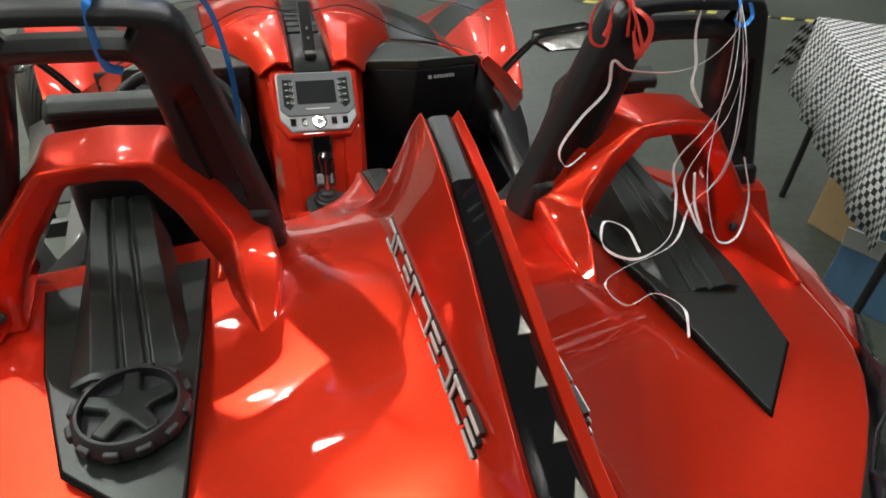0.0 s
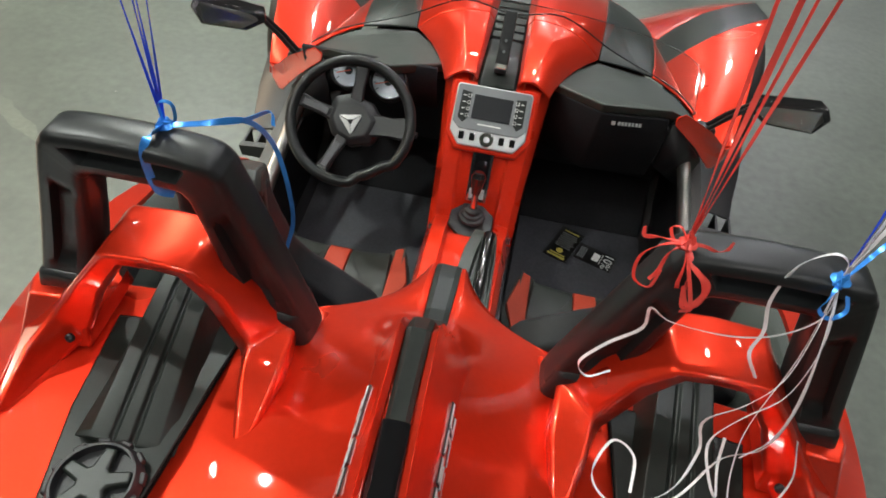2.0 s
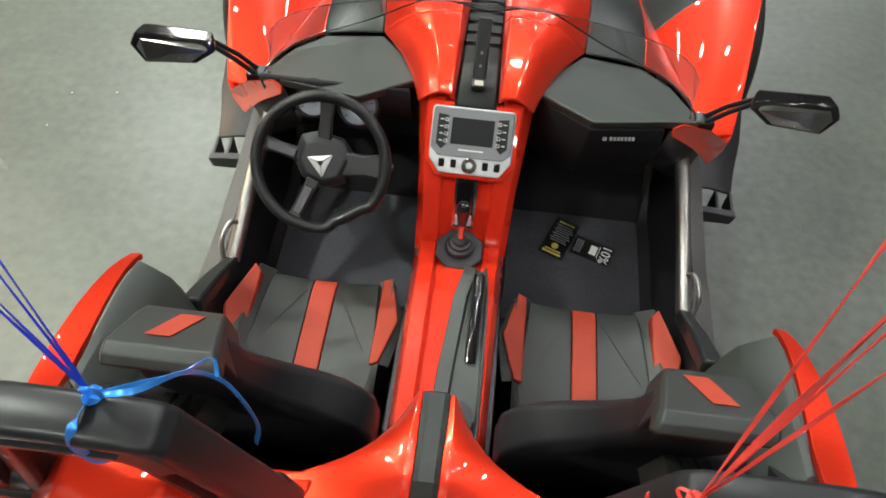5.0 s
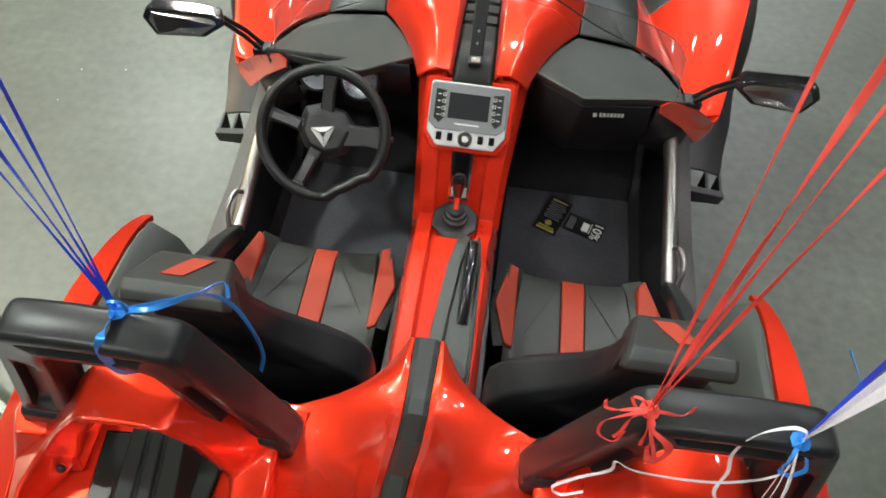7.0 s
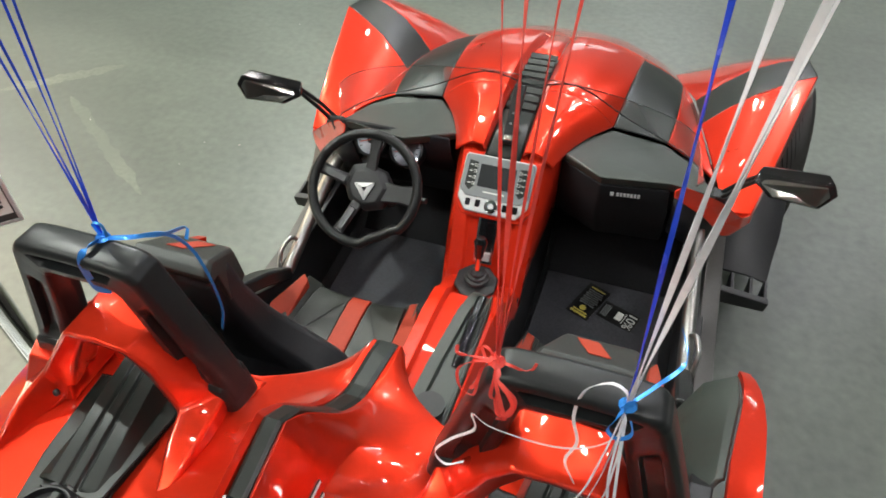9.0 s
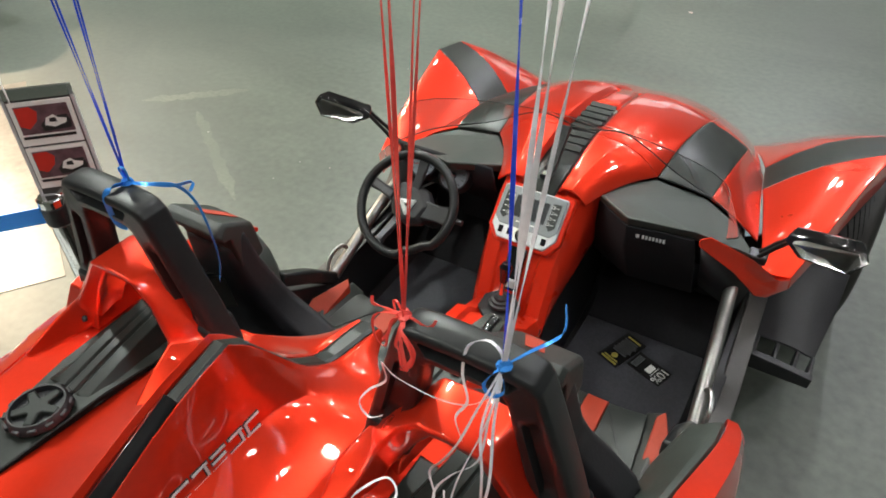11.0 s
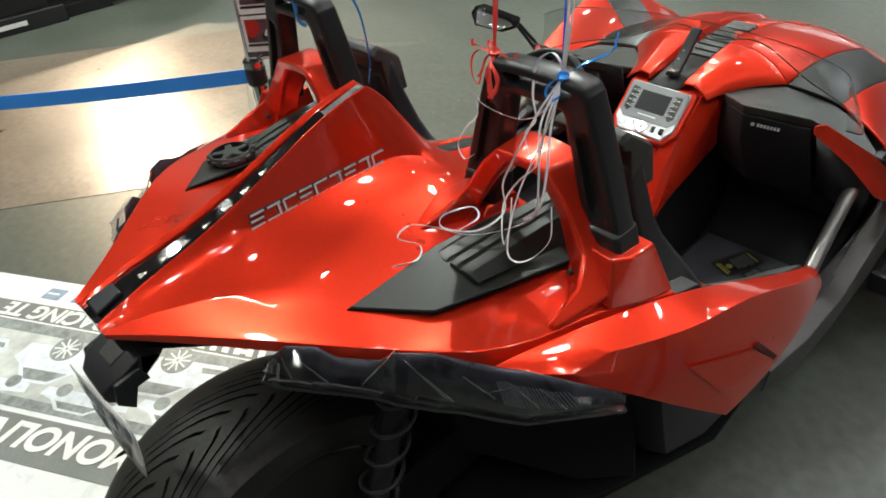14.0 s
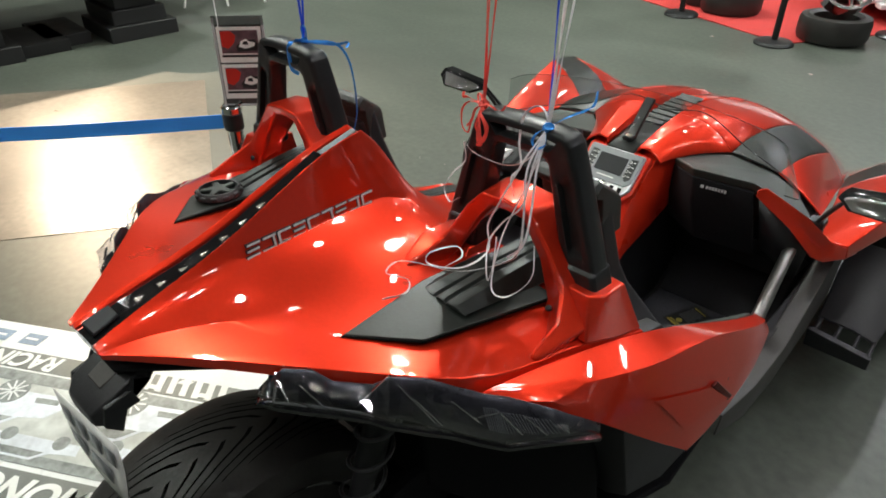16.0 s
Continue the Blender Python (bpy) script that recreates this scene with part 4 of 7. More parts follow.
# ---- dash cowls, hood, fenders, screen ----
def cowl(s):
    bm = B()
    top = [(0.150, 1.190, 0.800), (0.268, 1.050, 0.852), (0.440, 1.082, 0.850), (0.540, 1.190, 0.760), (0.590, 1.270, 0.690), (0.500, 1.345, 0.735), (0.415, 1.372, 0.765), (0.262, 1.368, 0.785), (0.200, 1.290, 0.795)]
    prism(bm, flip(top, s), (0, 0.012, -0.032))
    part("dash_cowl", bm, COWL, car, "faceted dark grey dash cowl", bevel=0.006, segments=3)
    if s > 0:
        bm = B()
        loft(bm, [[(0.155, 1.205, 0.775), (0.272, 1.068, 0.822), (0.440, 1.098, 0.818)], [(0.150, 1.215, 0.68), (0.272, 1.090, 0.735), (0.452, 1.115, 0.735)],
                  [(0.150, 1.24, 0.58), (0.275, 1.180, 0.565), (0.460, 1.200, 0.565)], [(0.150, 1.45, 0.48), (0.275, 1.45, 0.47), (0.50, 1.45, 0.47)]])
        gb = part("glovebox", bm, VOID, car, "black glovebox face under the cowl", bevel=0.006, thick=0.01)
        m = Matrix.Translation((0.338, 1.066, 0.800)) @ Matrix.Rotation(radians(8), 4, "Z") @ Matrix.Rotation(radians(75), 4, "X")
        for x0, x1 in ((-0.040, -0.031), *((-0.024 + 0.0088 * k, -0.0182 + 0.0088 * k) for k in range(7))):
            bm = B()
            box(bm, (x0, -0.0042, 0.004), (x1, 0.0042, 0.008), m)
            part("maker_mark", bm, SILVER, gb, "pale maker's mark as a plain bar", smooth=0)
        bm = B()
        loft(bm, [[(0.455, 1.10, 0.81), (0.47, 1.20, 0.60), (0.50, 1.45, 0.50)], [(0.60, 1.235, 0.62), (0.585, 1.25, 0.50), (0.58, 1.45, 0.45)]])
        part("dash_end", bm, TUB, car, "black dash end panel", thick=0.008)
    else:
        bm = B()
        loft(bm, [[(-0.455, 1.10, 0.81), (-0.47, 1.20, 0.60), (-0.50, 1.45, 0.50)], [(-0.60, 1.235, 0.62), (-0.585, 1.25, 0.50), (-0.58, 1.45, 0.45)]])
        part("dash_end", bm, TUB, car, "black dash end panel", thick=0.008)
    # red blade at the dash end
    bm = B()
    loft(bm, [flip(r, s) for r in ([(0.448, 1.078, 0.836), (0.476, 1.088, 0.846), (0.480, 1.100, 0.816), (0.452, 1.070, 0.814)], [(0.545, 1.160, 0.735), (0.585, 1.185, 0.748), (0.590, 1.195, 0.706), (0.549, 1.152, 0.704)],
                                   [(0.610, 1.205, 0.655), (0.660, 1.235, 0.668), (0.665, 1.245, 0.622), (0.615, 1.194, 0.618)], [(0.642, 1.245, 0.625), (0.690, 1.290, 0.640), (0.694, 1.300, 0.592), (0.647, 1.236, 0.590)],
                                   [(0.650, 1.330, 0.620), (0.705, 1.370, 0.645), (0.710, 1.380, 0.580), (0.655, 1.340, 0.575)])], close=True, caps=True)
    part("dash_blade", bm, RED_BLADE, car, "red blade at the end of the dash", bevel=0.006, segments=3)


for s in (1, -1):
    cowl(s)

# hood: rows along y of the half outline; columns 0-4 middle, 4-6 dark band, 6-8 outer shoulder
HOOD = [
    (1.115, (0.050, 0.818, 0.058, 0.834, 0.090, 0.838, 0.118, 0.822, 0.140, 0.800)),
    (1.190, (0.048, 0.832, 0.058, 0.852, 0.100, 0.858, 0.135, 0.838, 0.160, 0.802)),
    (1.290, (0.046, 0.846, 0.060, 0.868, 0.120, 0.872, 0.170, 0.846, 0.205, 0.800)),
    (1.375, (0.044, 0.852, 0.062, 0.876, 0.140, 0.876, 0.215, 0.842, 0.265, 0.790)),
]
HOOD2 = [
    (1.375, (0.044, 0.852, 0.062, 0.876, 0.140, 0.876, 0.215, 0.842, 0.265, 0.790, 0.350, 0.785, 0.425, 0.768, 0.510, 0.730, 0.580, 0.672)),
    (1.500, (0.042, 0.850, 0.064, 0.874, 0.150, 0.872, 0.225, 0.846, 0.275, 0.815, 0.360, 0.806, 0.438, 0.778, 0.510, 0.722, 0.570, 0.640)),
    (1.700, (0.040, 0.822, 0.064, 0.844, 0.155, 0.842, 0.235, 0.820, 0.290, 0.796, 0.375, 0.772, 0.448, 0.736, 0.500, 0.680, 0.545, 0.606)),
    (1.900, (0.036, 0.772, 0.064, 0.788, 0.160, 0.786, 0.245, 0.764, 0.305, 0.738, 0.385, 0.708, 0.450, 0.668, 0.495, 0.616, 0.530, 0.560)),
    (2.120, (0.030, 0.694, 0.062, 0.702, 0.160, 0.698, 0.245, 0.678, 0.310, 0.650, 0.385, 0.616, 0.440, 0.574, 0.480, 0.530, 0.510, 0.490)),
    (2.400, (0.025, 0.570, 0.060, 0.572, 0.150, 0.566, 0.230, 0.546, 0.290, 0.520, 0.350, 0.492, 0.400, 0.460, 0.430, 0.430, 0.450, 0.400)),
    (2.650, (0.020, 0.400, 0.050, 0.400, 0.120, 0.395, 0.180, 0.380, 0.230, 0.362, 0.280, 0.345, 0.320, 0.325, 0.345, 0.310, 0.360, 0.290)),
]


def columns(rows, a, b, s):
    return [[(s * p[2 * i], y, p[2 * i + 1]) for i in range(a, b + 1)] for y, p in rows]


def panel(name, rows, mat, label, lift=0.0):
    bm = B()
    loft(bm, [[(x, y, z + lift) for x, y, z in r] for r in rows])
    ob = part(name, bm, mat, car, label, bevel=0.004, thick=0.008, smooth=40)
    mod = ob.modifiers.new("round", "SUBSURF")
    mod.levels = mod.render_levels = 1
    return ob


mid = [[(-x, y, z) for x, y, z in reversed(r)] + r for r in columns(HOOD2[3:], 0, 4, 1)]
panel("hood_nose", mid, RED, "glossy red hood nose")
for s in (1, -1):
    panel("hood_ridge", columns(HOOD, 0, 4, s), RED, "glossy red hood ridge beside the dark centre strip")
    panel("hood_side", columns(HOOD2[:4], 0, 4, s), RED, "glossy red hood half")
    panel("hood_band", columns(HOOD2[:4], 4, 6, s), MATTE, "matte charcoal band on the hood")
    panel("hood_shoulder", columns(HOOD2[:4], 6, 8, s), RED, "glossy red hood shoulder")
    panel("hood_side_nose", columns(HOOD2[3:], 4, 8, s), RED, "glossy red lower hood side")
# dark centre panel with louvres, and the latch strap
bm = B()
loft(bm, [[(-w, y, z), (-w * 0.8, y, z + 0.004), (w * 0.8, y, z + 0.004), (w, y, z)] for y, w, z in ((1.10, 0.050, 0.812), (1.19, 0.050, 0.828), (1.285, 0.047, 0.842))])
part("hood_centre_panel", bm, MATTE, car, "matte charcoal centre panel of the hood", thick=0.006)
bm = B()
loft(bm, [[(-w, y, z), (w, y, z)] for y, w, z in ((1.285, 0.047, 0.826), (1.40, 0.045, 0.830), (1.50, 0.043, 0.828), (1.64, 0.042, 0.812))])
vent = part("hood_vent", bm, TUB, car, "dark louvred vent in the hood", thick=0.006)
for k in range(8):
    y = 1.305 + 0.043 * k
    z = 0.850 + 0.02 * (y - 1.3) - 0.30 * max(0, y - 1.45) ** 2
    bm = B()
    box(bm, (-0.043, -0.011, -0.003), (0.043, 0.011, 0.003), Matrix.Translation((0, y, z)) @ Matrix.Rotation(radians(18), 4, "X"))
    part("louvre", bm, MATTE, vent, bevel=0.002)
bm = B()
loft(bm, [[(-w, y, z), (-w * 0.6, y, z + 0.006), (w * 0.6, y, z + 0.006), (w, y, z)] for y, w, z in ((1.64, 0.043, 0.833), (1.70, 0.041, 0.824), (1.80, 0.039, 0.800), (1.905, 0.037, 0.772))])
part("hood_spine", bm, RED, car, "glossy red hood spine ahead of the vent", thick=0.006, smooth=60)
bm = B()
loft(bm, [[(-0.0165, y - 0.004, z + 0.006), (0.0165, y - 0.004, z + 0.006), (0.0165, y + 0.008, z - 0.004), (-0.0165, y + 0.008, z - 0.004)] for y, z in ((1.165, 0.834), (1.180, 0.852), (1.252, 0.926), (1.268, 0.938))], close=True, caps=True)
strap = part("hood_latch", bm, HOOP, car, "black upright hood latch strap", bevel=0.004, segments=3)
bm = B()
box(bm, (-0.016, 1.135, 0.832), (0.016, 1.165, 0.846))
part("latch_base", bm, TUB, strap, bevel=0.003)
bm = B()
box(bm, (-0.010, 1.138, 0.8455), (0.012, 1.156, 0.8480))
part("latch_tab", bm, LENS, strap, "small pale tab", smooth=0)
for y, z in ((1.185, 0.8745), (1.21, 0.8920)):
    bm = B()
    lathe(bm, [(0.0035, 0), (0.0035, 0.003)], Matrix.Translation((0, y - 0.01, z)) @ Matrix.Rotation(radians(55), 4, "X"), 10)
    part("latch_hole", bm, GREY, strap)


def fender(s):
    """Front fender: rows from the dash forward; columns crease, mid, outer top edge, outer lower edge."""
    rows = [
        [(0.612, 1.290, 0.640), (0.640, 1.275, 0.648), (0.690, 1.290, 0.642), (0.696, 1.296, 0.600)],
        [(0.585, 1.450, 0.636), (0.650, 1.440, 0.664), (0.735, 1.450, 0.676), (0.745, 1.460, 0.610)],
        [(0.560, 1.650, 0.606), (0.660, 1.680, 0.668), (0.800, 1.720, 0.704), (0.812, 1.730, 0.620)],
        [(0.535, 1.800, 0.585), (0.680, 1.900, 0.684), (0.878, 2.010, 0.718), (0.892, 2.015, 0.610)],
        [(0.515, 2.020, 0.545), (0.670, 2.110, 0.672), (0.862, 2.170, 0.700), (0.890, 2.180, 0.590)],
        [(0.470, 2.300, 0.450), (0.640, 2.380, 0.560), (0.820, 2.420, 0.580), (0.850, 2.420, 0.470)],
        [(0.400, 2.550, 0.330), (0.600, 2.600, 0.400), (0.740, 2.600, 0.400), (0.770, 2.600, 0.320)],
    ]
    for a, b, name, mat, label in ((0, 3, "fender_rear", RED, "glossy red front fender blade"), (3, 4, "fender_band", MATTE, "matte charcoal band across the fender"), (4, 6, "fender_nose", RED, "glossy red fender nose")):
        bm = B()
        loft(bm, [flip(r, s) for r in rows[a : b + 1]])
        ob = part(name, bm, mat, car, label, bevel=0.005, thick=0.008, smooth=40)
        mod = ob.modifiers.new("round", "SUBSURF")
        mod.levels = mod.render_levels = 1


def mirror(s):
    def near(row):
        return flip([tuple(Vector((0.652, 1.185, 0.846)).lerp(Vector(p), 0.83)) for p in row], s)
    mi = part("door_mirror", loft(B(), [near(r) for r in (
        [(0.640, 1.180, 0.858), (0.835, 1.118, 0.912), (0.852, 1.105, 0.882), (0.812, 1.085, 0.838), (0.680, 1.120, 0.822), (0.630, 1.165, 0.840)],
        [(0.650, 1.215, 0.868), (0.825, 1.165, 0.912), (0.838, 1.150, 0.885), (0.800, 1.130, 0.842), (0.685, 1.165, 0.830), (0.642, 1.195, 0.848)],
        [(0.690, 1.225, 0.862), (0.790, 1.195, 0.888), (0.800, 1.185, 0.872), (0.775, 1.175, 0.852), (0.705, 1.195, 0.845), (0.685, 1.212, 0.852)])], close=True, caps=True), GLOSS, car, "black door mirror on a thin stalk", bevel=0.004)
    face = [(0.660, 1.174, 0.856), (0.822, 1.120, 0.900), (0.834, 1.110, 0.880), (0.806, 1.0925, 0.847), (0.690, 1.124, 0.832), (0.652, 1.162, 0.846)]
    c = sum((Vector(p) for p in face), Vector()) / 6
    bm = B()
    prism(bm, near([tuple(c + (Vector(p) - c) * 0.97 + Vector((0, -0.004, -0.001))) for p in face]), (0, -0.003, -0.001))
    part("mirror_glass", bm, CHROME, mi, "silvered mirror glass", smooth=0)
    for o in (0.0, 0.022):
        bm = B()
        tube(bm, flip([(0.592, 1.262 + o, 0.700), (0.625, 1.235 + o, 0.765), (0.665, 1.195 + o * 0.6, 0.842)], s), 0.0065, 8)
        part("stalk", bm, HOOP, mi)
    bm = B()
    box(bm, (-0.025, -0.02, -0.012), (0.025, 0.025, 0.012), Matrix.Translation((s * 0.592, 1.270, 0.695)))
    part("stalk_base", bm, HOOP, mi, bevel=0.005)


def lower_side(s):
    # bright tube along the door opening with a grab loop
    bm = B()
    tube(bm, curve(flip([(0.552, 1.280, 0.600), (0.556, 1.215, 0.612), (0.570, 1.05, 0.540), (0.588, 0.848, 0.424)], s), 4), 0.019, 16)
    part("entry_bar", bm, STEEL, car, "bare brushed steel entry bar")
    bm = B()
    tube(bm, curve(flip([(0.578, 0.930, 0.475), (0.598, 0.915, 0.500), (0.612, 0.870, 0.480), (0.604, 0.830, 0.425)], s), 5), 0.007, 10)
    part("grab_loop", bm, STEEL, car, "small steel grab loop")
    bm = B()
    loft(bm, [flip(r, s) for r in ([(0.575, 0.865, 0.430), (0.610, 0.860, 0.425), (0.615, 0.850, 0.385), (0.575, 0.850, 0.385)], [(0.548, 0.720, 0.560), (0.590, 0.715, 0.560), (0.595, 0.700, 0.520), (0.548, 0.700, 0.520)],
                                   [(0.538, 0.600, 0.640), (0.582, 0.600, 0.640), (0.585, 0.585, 0.600), (0.538, 0.585, 0.600)])], close=True, caps=True)
    part("rear_brace", bm, HOOP, car, "black brace behind the entry bar", bevel=0.008)
    # grey sill plate outside
    bm = B()
    loft(bm, [flip(r, s) for r in ([(0.610, 0.58, 0.47), (0.652, 0.58, 0.455), (0.648, 0.58, 0.38)], [(0.616, 0.78, 0.43), (0.664, 0.78, 0.415), (0.660, 0.78, 0.30)],
                                   [(0.616, 1.00, 0.43), (0.668, 1.00, 0.415), (0.664, 1.00, 0.28)], [(0.610, 1.30, 0.50), (0.660, 1.30, 0.49), (0.660, 1.30, 0.28)], [(0.600, 1.60, 0.58), (0.650, 1.60, 0.57), (0.650, 1.60, 0.30)])])
    part("sill_plate", bm, SILL, car, "grey metal sill plate", bevel=0.004, thick=0.006)
    # black lower panel behind the front wheel, with open slots along its rear edge
    bm = B()
    loft(bm, [flip(r, s) for r in ([(0.650, 1.690, 0.47), (0.780, 1.710, 0.46), (0.880, 1.730, 0.40)], [(0.655, 1.570, 0.385), (0.780, 1.580, 0.375), (0.872, 1.590, 0.340)],
                                   [(0.660, 1.510, 0.31), (0.780, 1.510, 0.305), (0.862, 1.510, 0.285)], [(0.665, 1.430, 0.285), (0.780, 1.430, 0.280), (0.852, 1.430, 0.262)])])
    lp = part("lower_panel", bm, TUB, car, "black lower side panel behind the front wheel", bevel=0.006, thick=0.01)
    for x in (0.672, 0.735, 0.795, 0.842):
        bm = B()
        prism(bm, flip([(x, 1.435, 0.285 - 0.10 * (x - 0.67)), (x, 1.345, 0.275 - 0.12 * (x - 0.67)), (x, 1.355, 0.20), (x, 1.430, 0.20)], s), (0.012 * s, 0, 0))
        part("slot_fin", bm, TUB, lp, bevel=0.003)
    bm = B()
    loft(bm, [flip(r, s) for r in ([(0.660, 1.340, 0.278), (0.860, 1.342, 0.252), (0.860, 1.356, 0.20), (0.660, 1.356, 0.20)], [(0.660, 1.365, 0.282), (0.860, 1.367, 0.256), (0.860, 1.370, 0.20), (0.660, 1.370, 0.20)])], close=True, caps=True)
    part("slot_rail", bm, TUB, lp, bevel=0.003)


for s in (1, -1):
    fender(s)
    mirror(s)
    lower_side(s)

# windscreen: low, clear, curved, with a dark edge
base = [(0.508, 1.152, 0.806), (0.530, 1.240, 0.768), (0.470, 1.335, 0.772), (0.300, 1.395, 0.812), (0.140, 1.405, 0.884), (0.0, 1.41, 0.862)]
crest = [(0.488, 1.137, 0.926), (0.470, 1.195, 0.930), (0.405, 1.245, 0.935), (0.280, 1.287, 0.940), (0.140, 1.305, 0.945), (0.0, 1.310, 0.947)]
base, crest = [(-x, y, z) for x, y, z in base[:-1]] + base[::-1], [(-x, y, z) for x, y, z in crest[:-1]] + crest[::-1]
b2, c2 = curve(base, 4), curve(crest, 4)
bm = B()
loft(bm, [b2, [a.lerp(b, 0.5) + Vector((0, 0.006, 0.004)) for a, b in zip(b2, c2)], c2])
glass = part("windscreen", bm, GLASS, car, "low clear curved wind deflector", smooth=60)
glass.visible_shadow = False
bm = B()
sweep(bm, c2, ring(0.0010, 6))
part("screen_edge", bm, HOOP, glass)
bm = B()
sweep(bm, b2, ring(0.0020, 6))
part("screen_seal", bm, HOOP, glass)


# ---- wheels ----
def wheel_at(name, centre, radius, width, rim_r, label, spokes=5):
    m = Matrix.Translation(centre) @ Matrix.Rotation(radians(90), 4, "Y")
    w = width / 2
    hub_ = thing(name, "", "")
    hub_.parent = car
    tagged(hub_, label)
    prof = [(rim_r, -w * 0.86), (rim_r + 0.012, -w * 0.98), (radius - 0.045, -w * 1.02), (radius - 0.016, -w * 0.94), (radius - 0.004, -w * 0.78), (radius, -w * 0.35), (radius, w * 0.35),
            (radius - 0.004, w * 0.78), (radius - 0.016, w * 0.94), (radius - 0.045, w * 1.02), (rim_r + 0.012, w * 0.98), (rim_r, w * 0.86)]
    part("tyre", lathe(B(), prof, m, 64), RUBBER, hub_, "black road tyre with sweeping grooves", smooth=40)
    part("rim", lathe(B(), [(rim_r + 0.004, -w * 0.88), (rim_r - 0.012, -w * 0.80), (rim_r - 0.02, 0), (rim_r - 0.012, w * 0.80), (rim_r + 0.004, w * 0.88), (rim_r - 0.004, w * 0.9), (rim_r - 0.028, w * 0.6), (rim_r - 0.03, 0), (rim_r - 0.028, -w * 0.6), (rim_r - 0.004, -w * 0.9)], m, 48, close=True), GLOSS, hub_, "black alloy rim")
    part("disc", lathe(B(), [(0.05, -0.02), (0.14, -0.02), (0.14, -0.008), (0.05, -0.008)], m, 40, close=True), STEEL, hub_, "steel brake disc")
    for k in range(spokes):
        bm = B()
        mm = m @ Matrix.Rotation(2 * math.pi * k / spokes + 0.3, 4, "Z")
        for sg in (-1, 1):
            loft(bm, [[mm @ Vector((r, sg * o + e, h)) for e, h in ((-0.014, w * 0.5), (0.014, w * 0.5), (0.012, w * 0.5 - 0.03), (-0.012, w * 0.5 - 0.03))] for r, o in ((0.03, 0.008), (rim_r - 0.02, 0.035))], close=True, caps=True)
        part("spoke", bm, GLOSS, hub_, bevel=0.004)
    part("centre_cap", lathe(B(), [(0.045, w * 0.3), (0.045, w * 0.55), (0.03, w * 0.6), (0.0, w * 0.6)], m, 24), GLOSS, hub_)
    return hub_


rear = wheel_at("rear_wheel", (0.0, -0.430, 0.350), 0.350, 0.285, 0.255, "wide rear wheel with a black tyre")
for s in (1, -1):
    wheel_at("front_wheel", (s * 0.800, 2.080, 0.322), 0.322, 0.225, 0.232, "front wheel with a black tyre")


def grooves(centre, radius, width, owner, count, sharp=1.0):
    """Swept V grooves, one mesh: thin strips laid on the tread, the grooves' shade painted near-black."""
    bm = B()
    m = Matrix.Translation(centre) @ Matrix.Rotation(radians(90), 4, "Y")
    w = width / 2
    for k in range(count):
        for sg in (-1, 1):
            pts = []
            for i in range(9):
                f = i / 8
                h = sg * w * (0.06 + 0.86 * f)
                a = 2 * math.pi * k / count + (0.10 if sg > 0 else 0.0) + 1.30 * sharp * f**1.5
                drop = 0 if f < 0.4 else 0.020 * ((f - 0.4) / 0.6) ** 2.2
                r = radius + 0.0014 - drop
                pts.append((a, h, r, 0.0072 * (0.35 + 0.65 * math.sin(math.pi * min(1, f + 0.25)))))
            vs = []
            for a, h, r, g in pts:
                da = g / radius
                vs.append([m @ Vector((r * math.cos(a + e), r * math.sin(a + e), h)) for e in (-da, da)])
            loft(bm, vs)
    return part("tread_pattern", bm, GROOVE, owner, "dark strips for the shade in the sweeping tread grooves")


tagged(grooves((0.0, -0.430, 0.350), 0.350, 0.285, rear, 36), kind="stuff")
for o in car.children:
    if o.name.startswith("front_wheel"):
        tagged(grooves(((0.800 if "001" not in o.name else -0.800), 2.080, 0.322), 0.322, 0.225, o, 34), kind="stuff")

# ---- rear underside: swing arm, shock, plate bracket, plate, plastic wrap ----
for s in (1, -1):
    bm = B()
    sweep(bm, [(s * 0.195, -0.430, 0.350), (s * 0.195, -0.15, 0.37), (s * 0.20, 0.20, 0.38)], [(-0.02, -0.085), (0.02, -0.085), (0.02, 0.085), (-0.02, 0.085)])
    part("swing_arm", bm, UNDER, car, "black swing arm", bevel=0.008)
a, b = Vector((0.225, -0.300, 0.46)), Vector((0.225, -0.150, 0.83))
shock = part("shock_absorber", tube(B(), [a, a.lerp(b, 0.55)], 0.024, 16), TUB, car, "black shock absorber with a grey coil spring")
part("damper_body", tube(B(), [a.lerp(b, 0.5), b], 0.030, 16), HOOP, shock)
coil = [a.lerp(b, 0.08 + 0.75 * k / 110) + Vector((0.041 * math.cos(k * 0.25), 0.041 * math.sin(k * 0.25), 0)) for k in range(111)]
part("coil_spring", sweep(B(), coil, ring(0.0046, 6)), COIL, shock, "grey coil spring", smooth=60)
bm = B()
loft(bm, [[(-w, y, z), (w, y, z), (w * 1.05, y, z - h * 0.4), (w * 0.8, y, z - h), (-w * 0.8, y, z - h), (-w * 1.05, y, z - h * 0.4)] for y, z, w, h in ((-0.36, 1.00, 0.045, 0.05), (-0.49, 1.008, 0.045, 0.045), (-0.515, 1.004, 0.064, 0.052), (-0.560, 0.988, 0.066, 0.062), (-0.604, 0.966, 0.062, 0.062), (-0.626, 0.945, 0.046, 0.032))], close=True, caps=True)
br = part("plate_bracket", bm, TUB, car, "black faceted plate bracket under the tail", bevel=0.003)
bm = B()
prism(bm, [(-0.030, -0.530, 0.9995), (0.030, -0.530, 0.9995), (0.026, -0.590, 0.972), (-0.026, -0.590, 0.972)], (0, 0, 0.004))
part("bracket_pad", bm, SILL, br, "worn grey pad", bevel=0.0015)
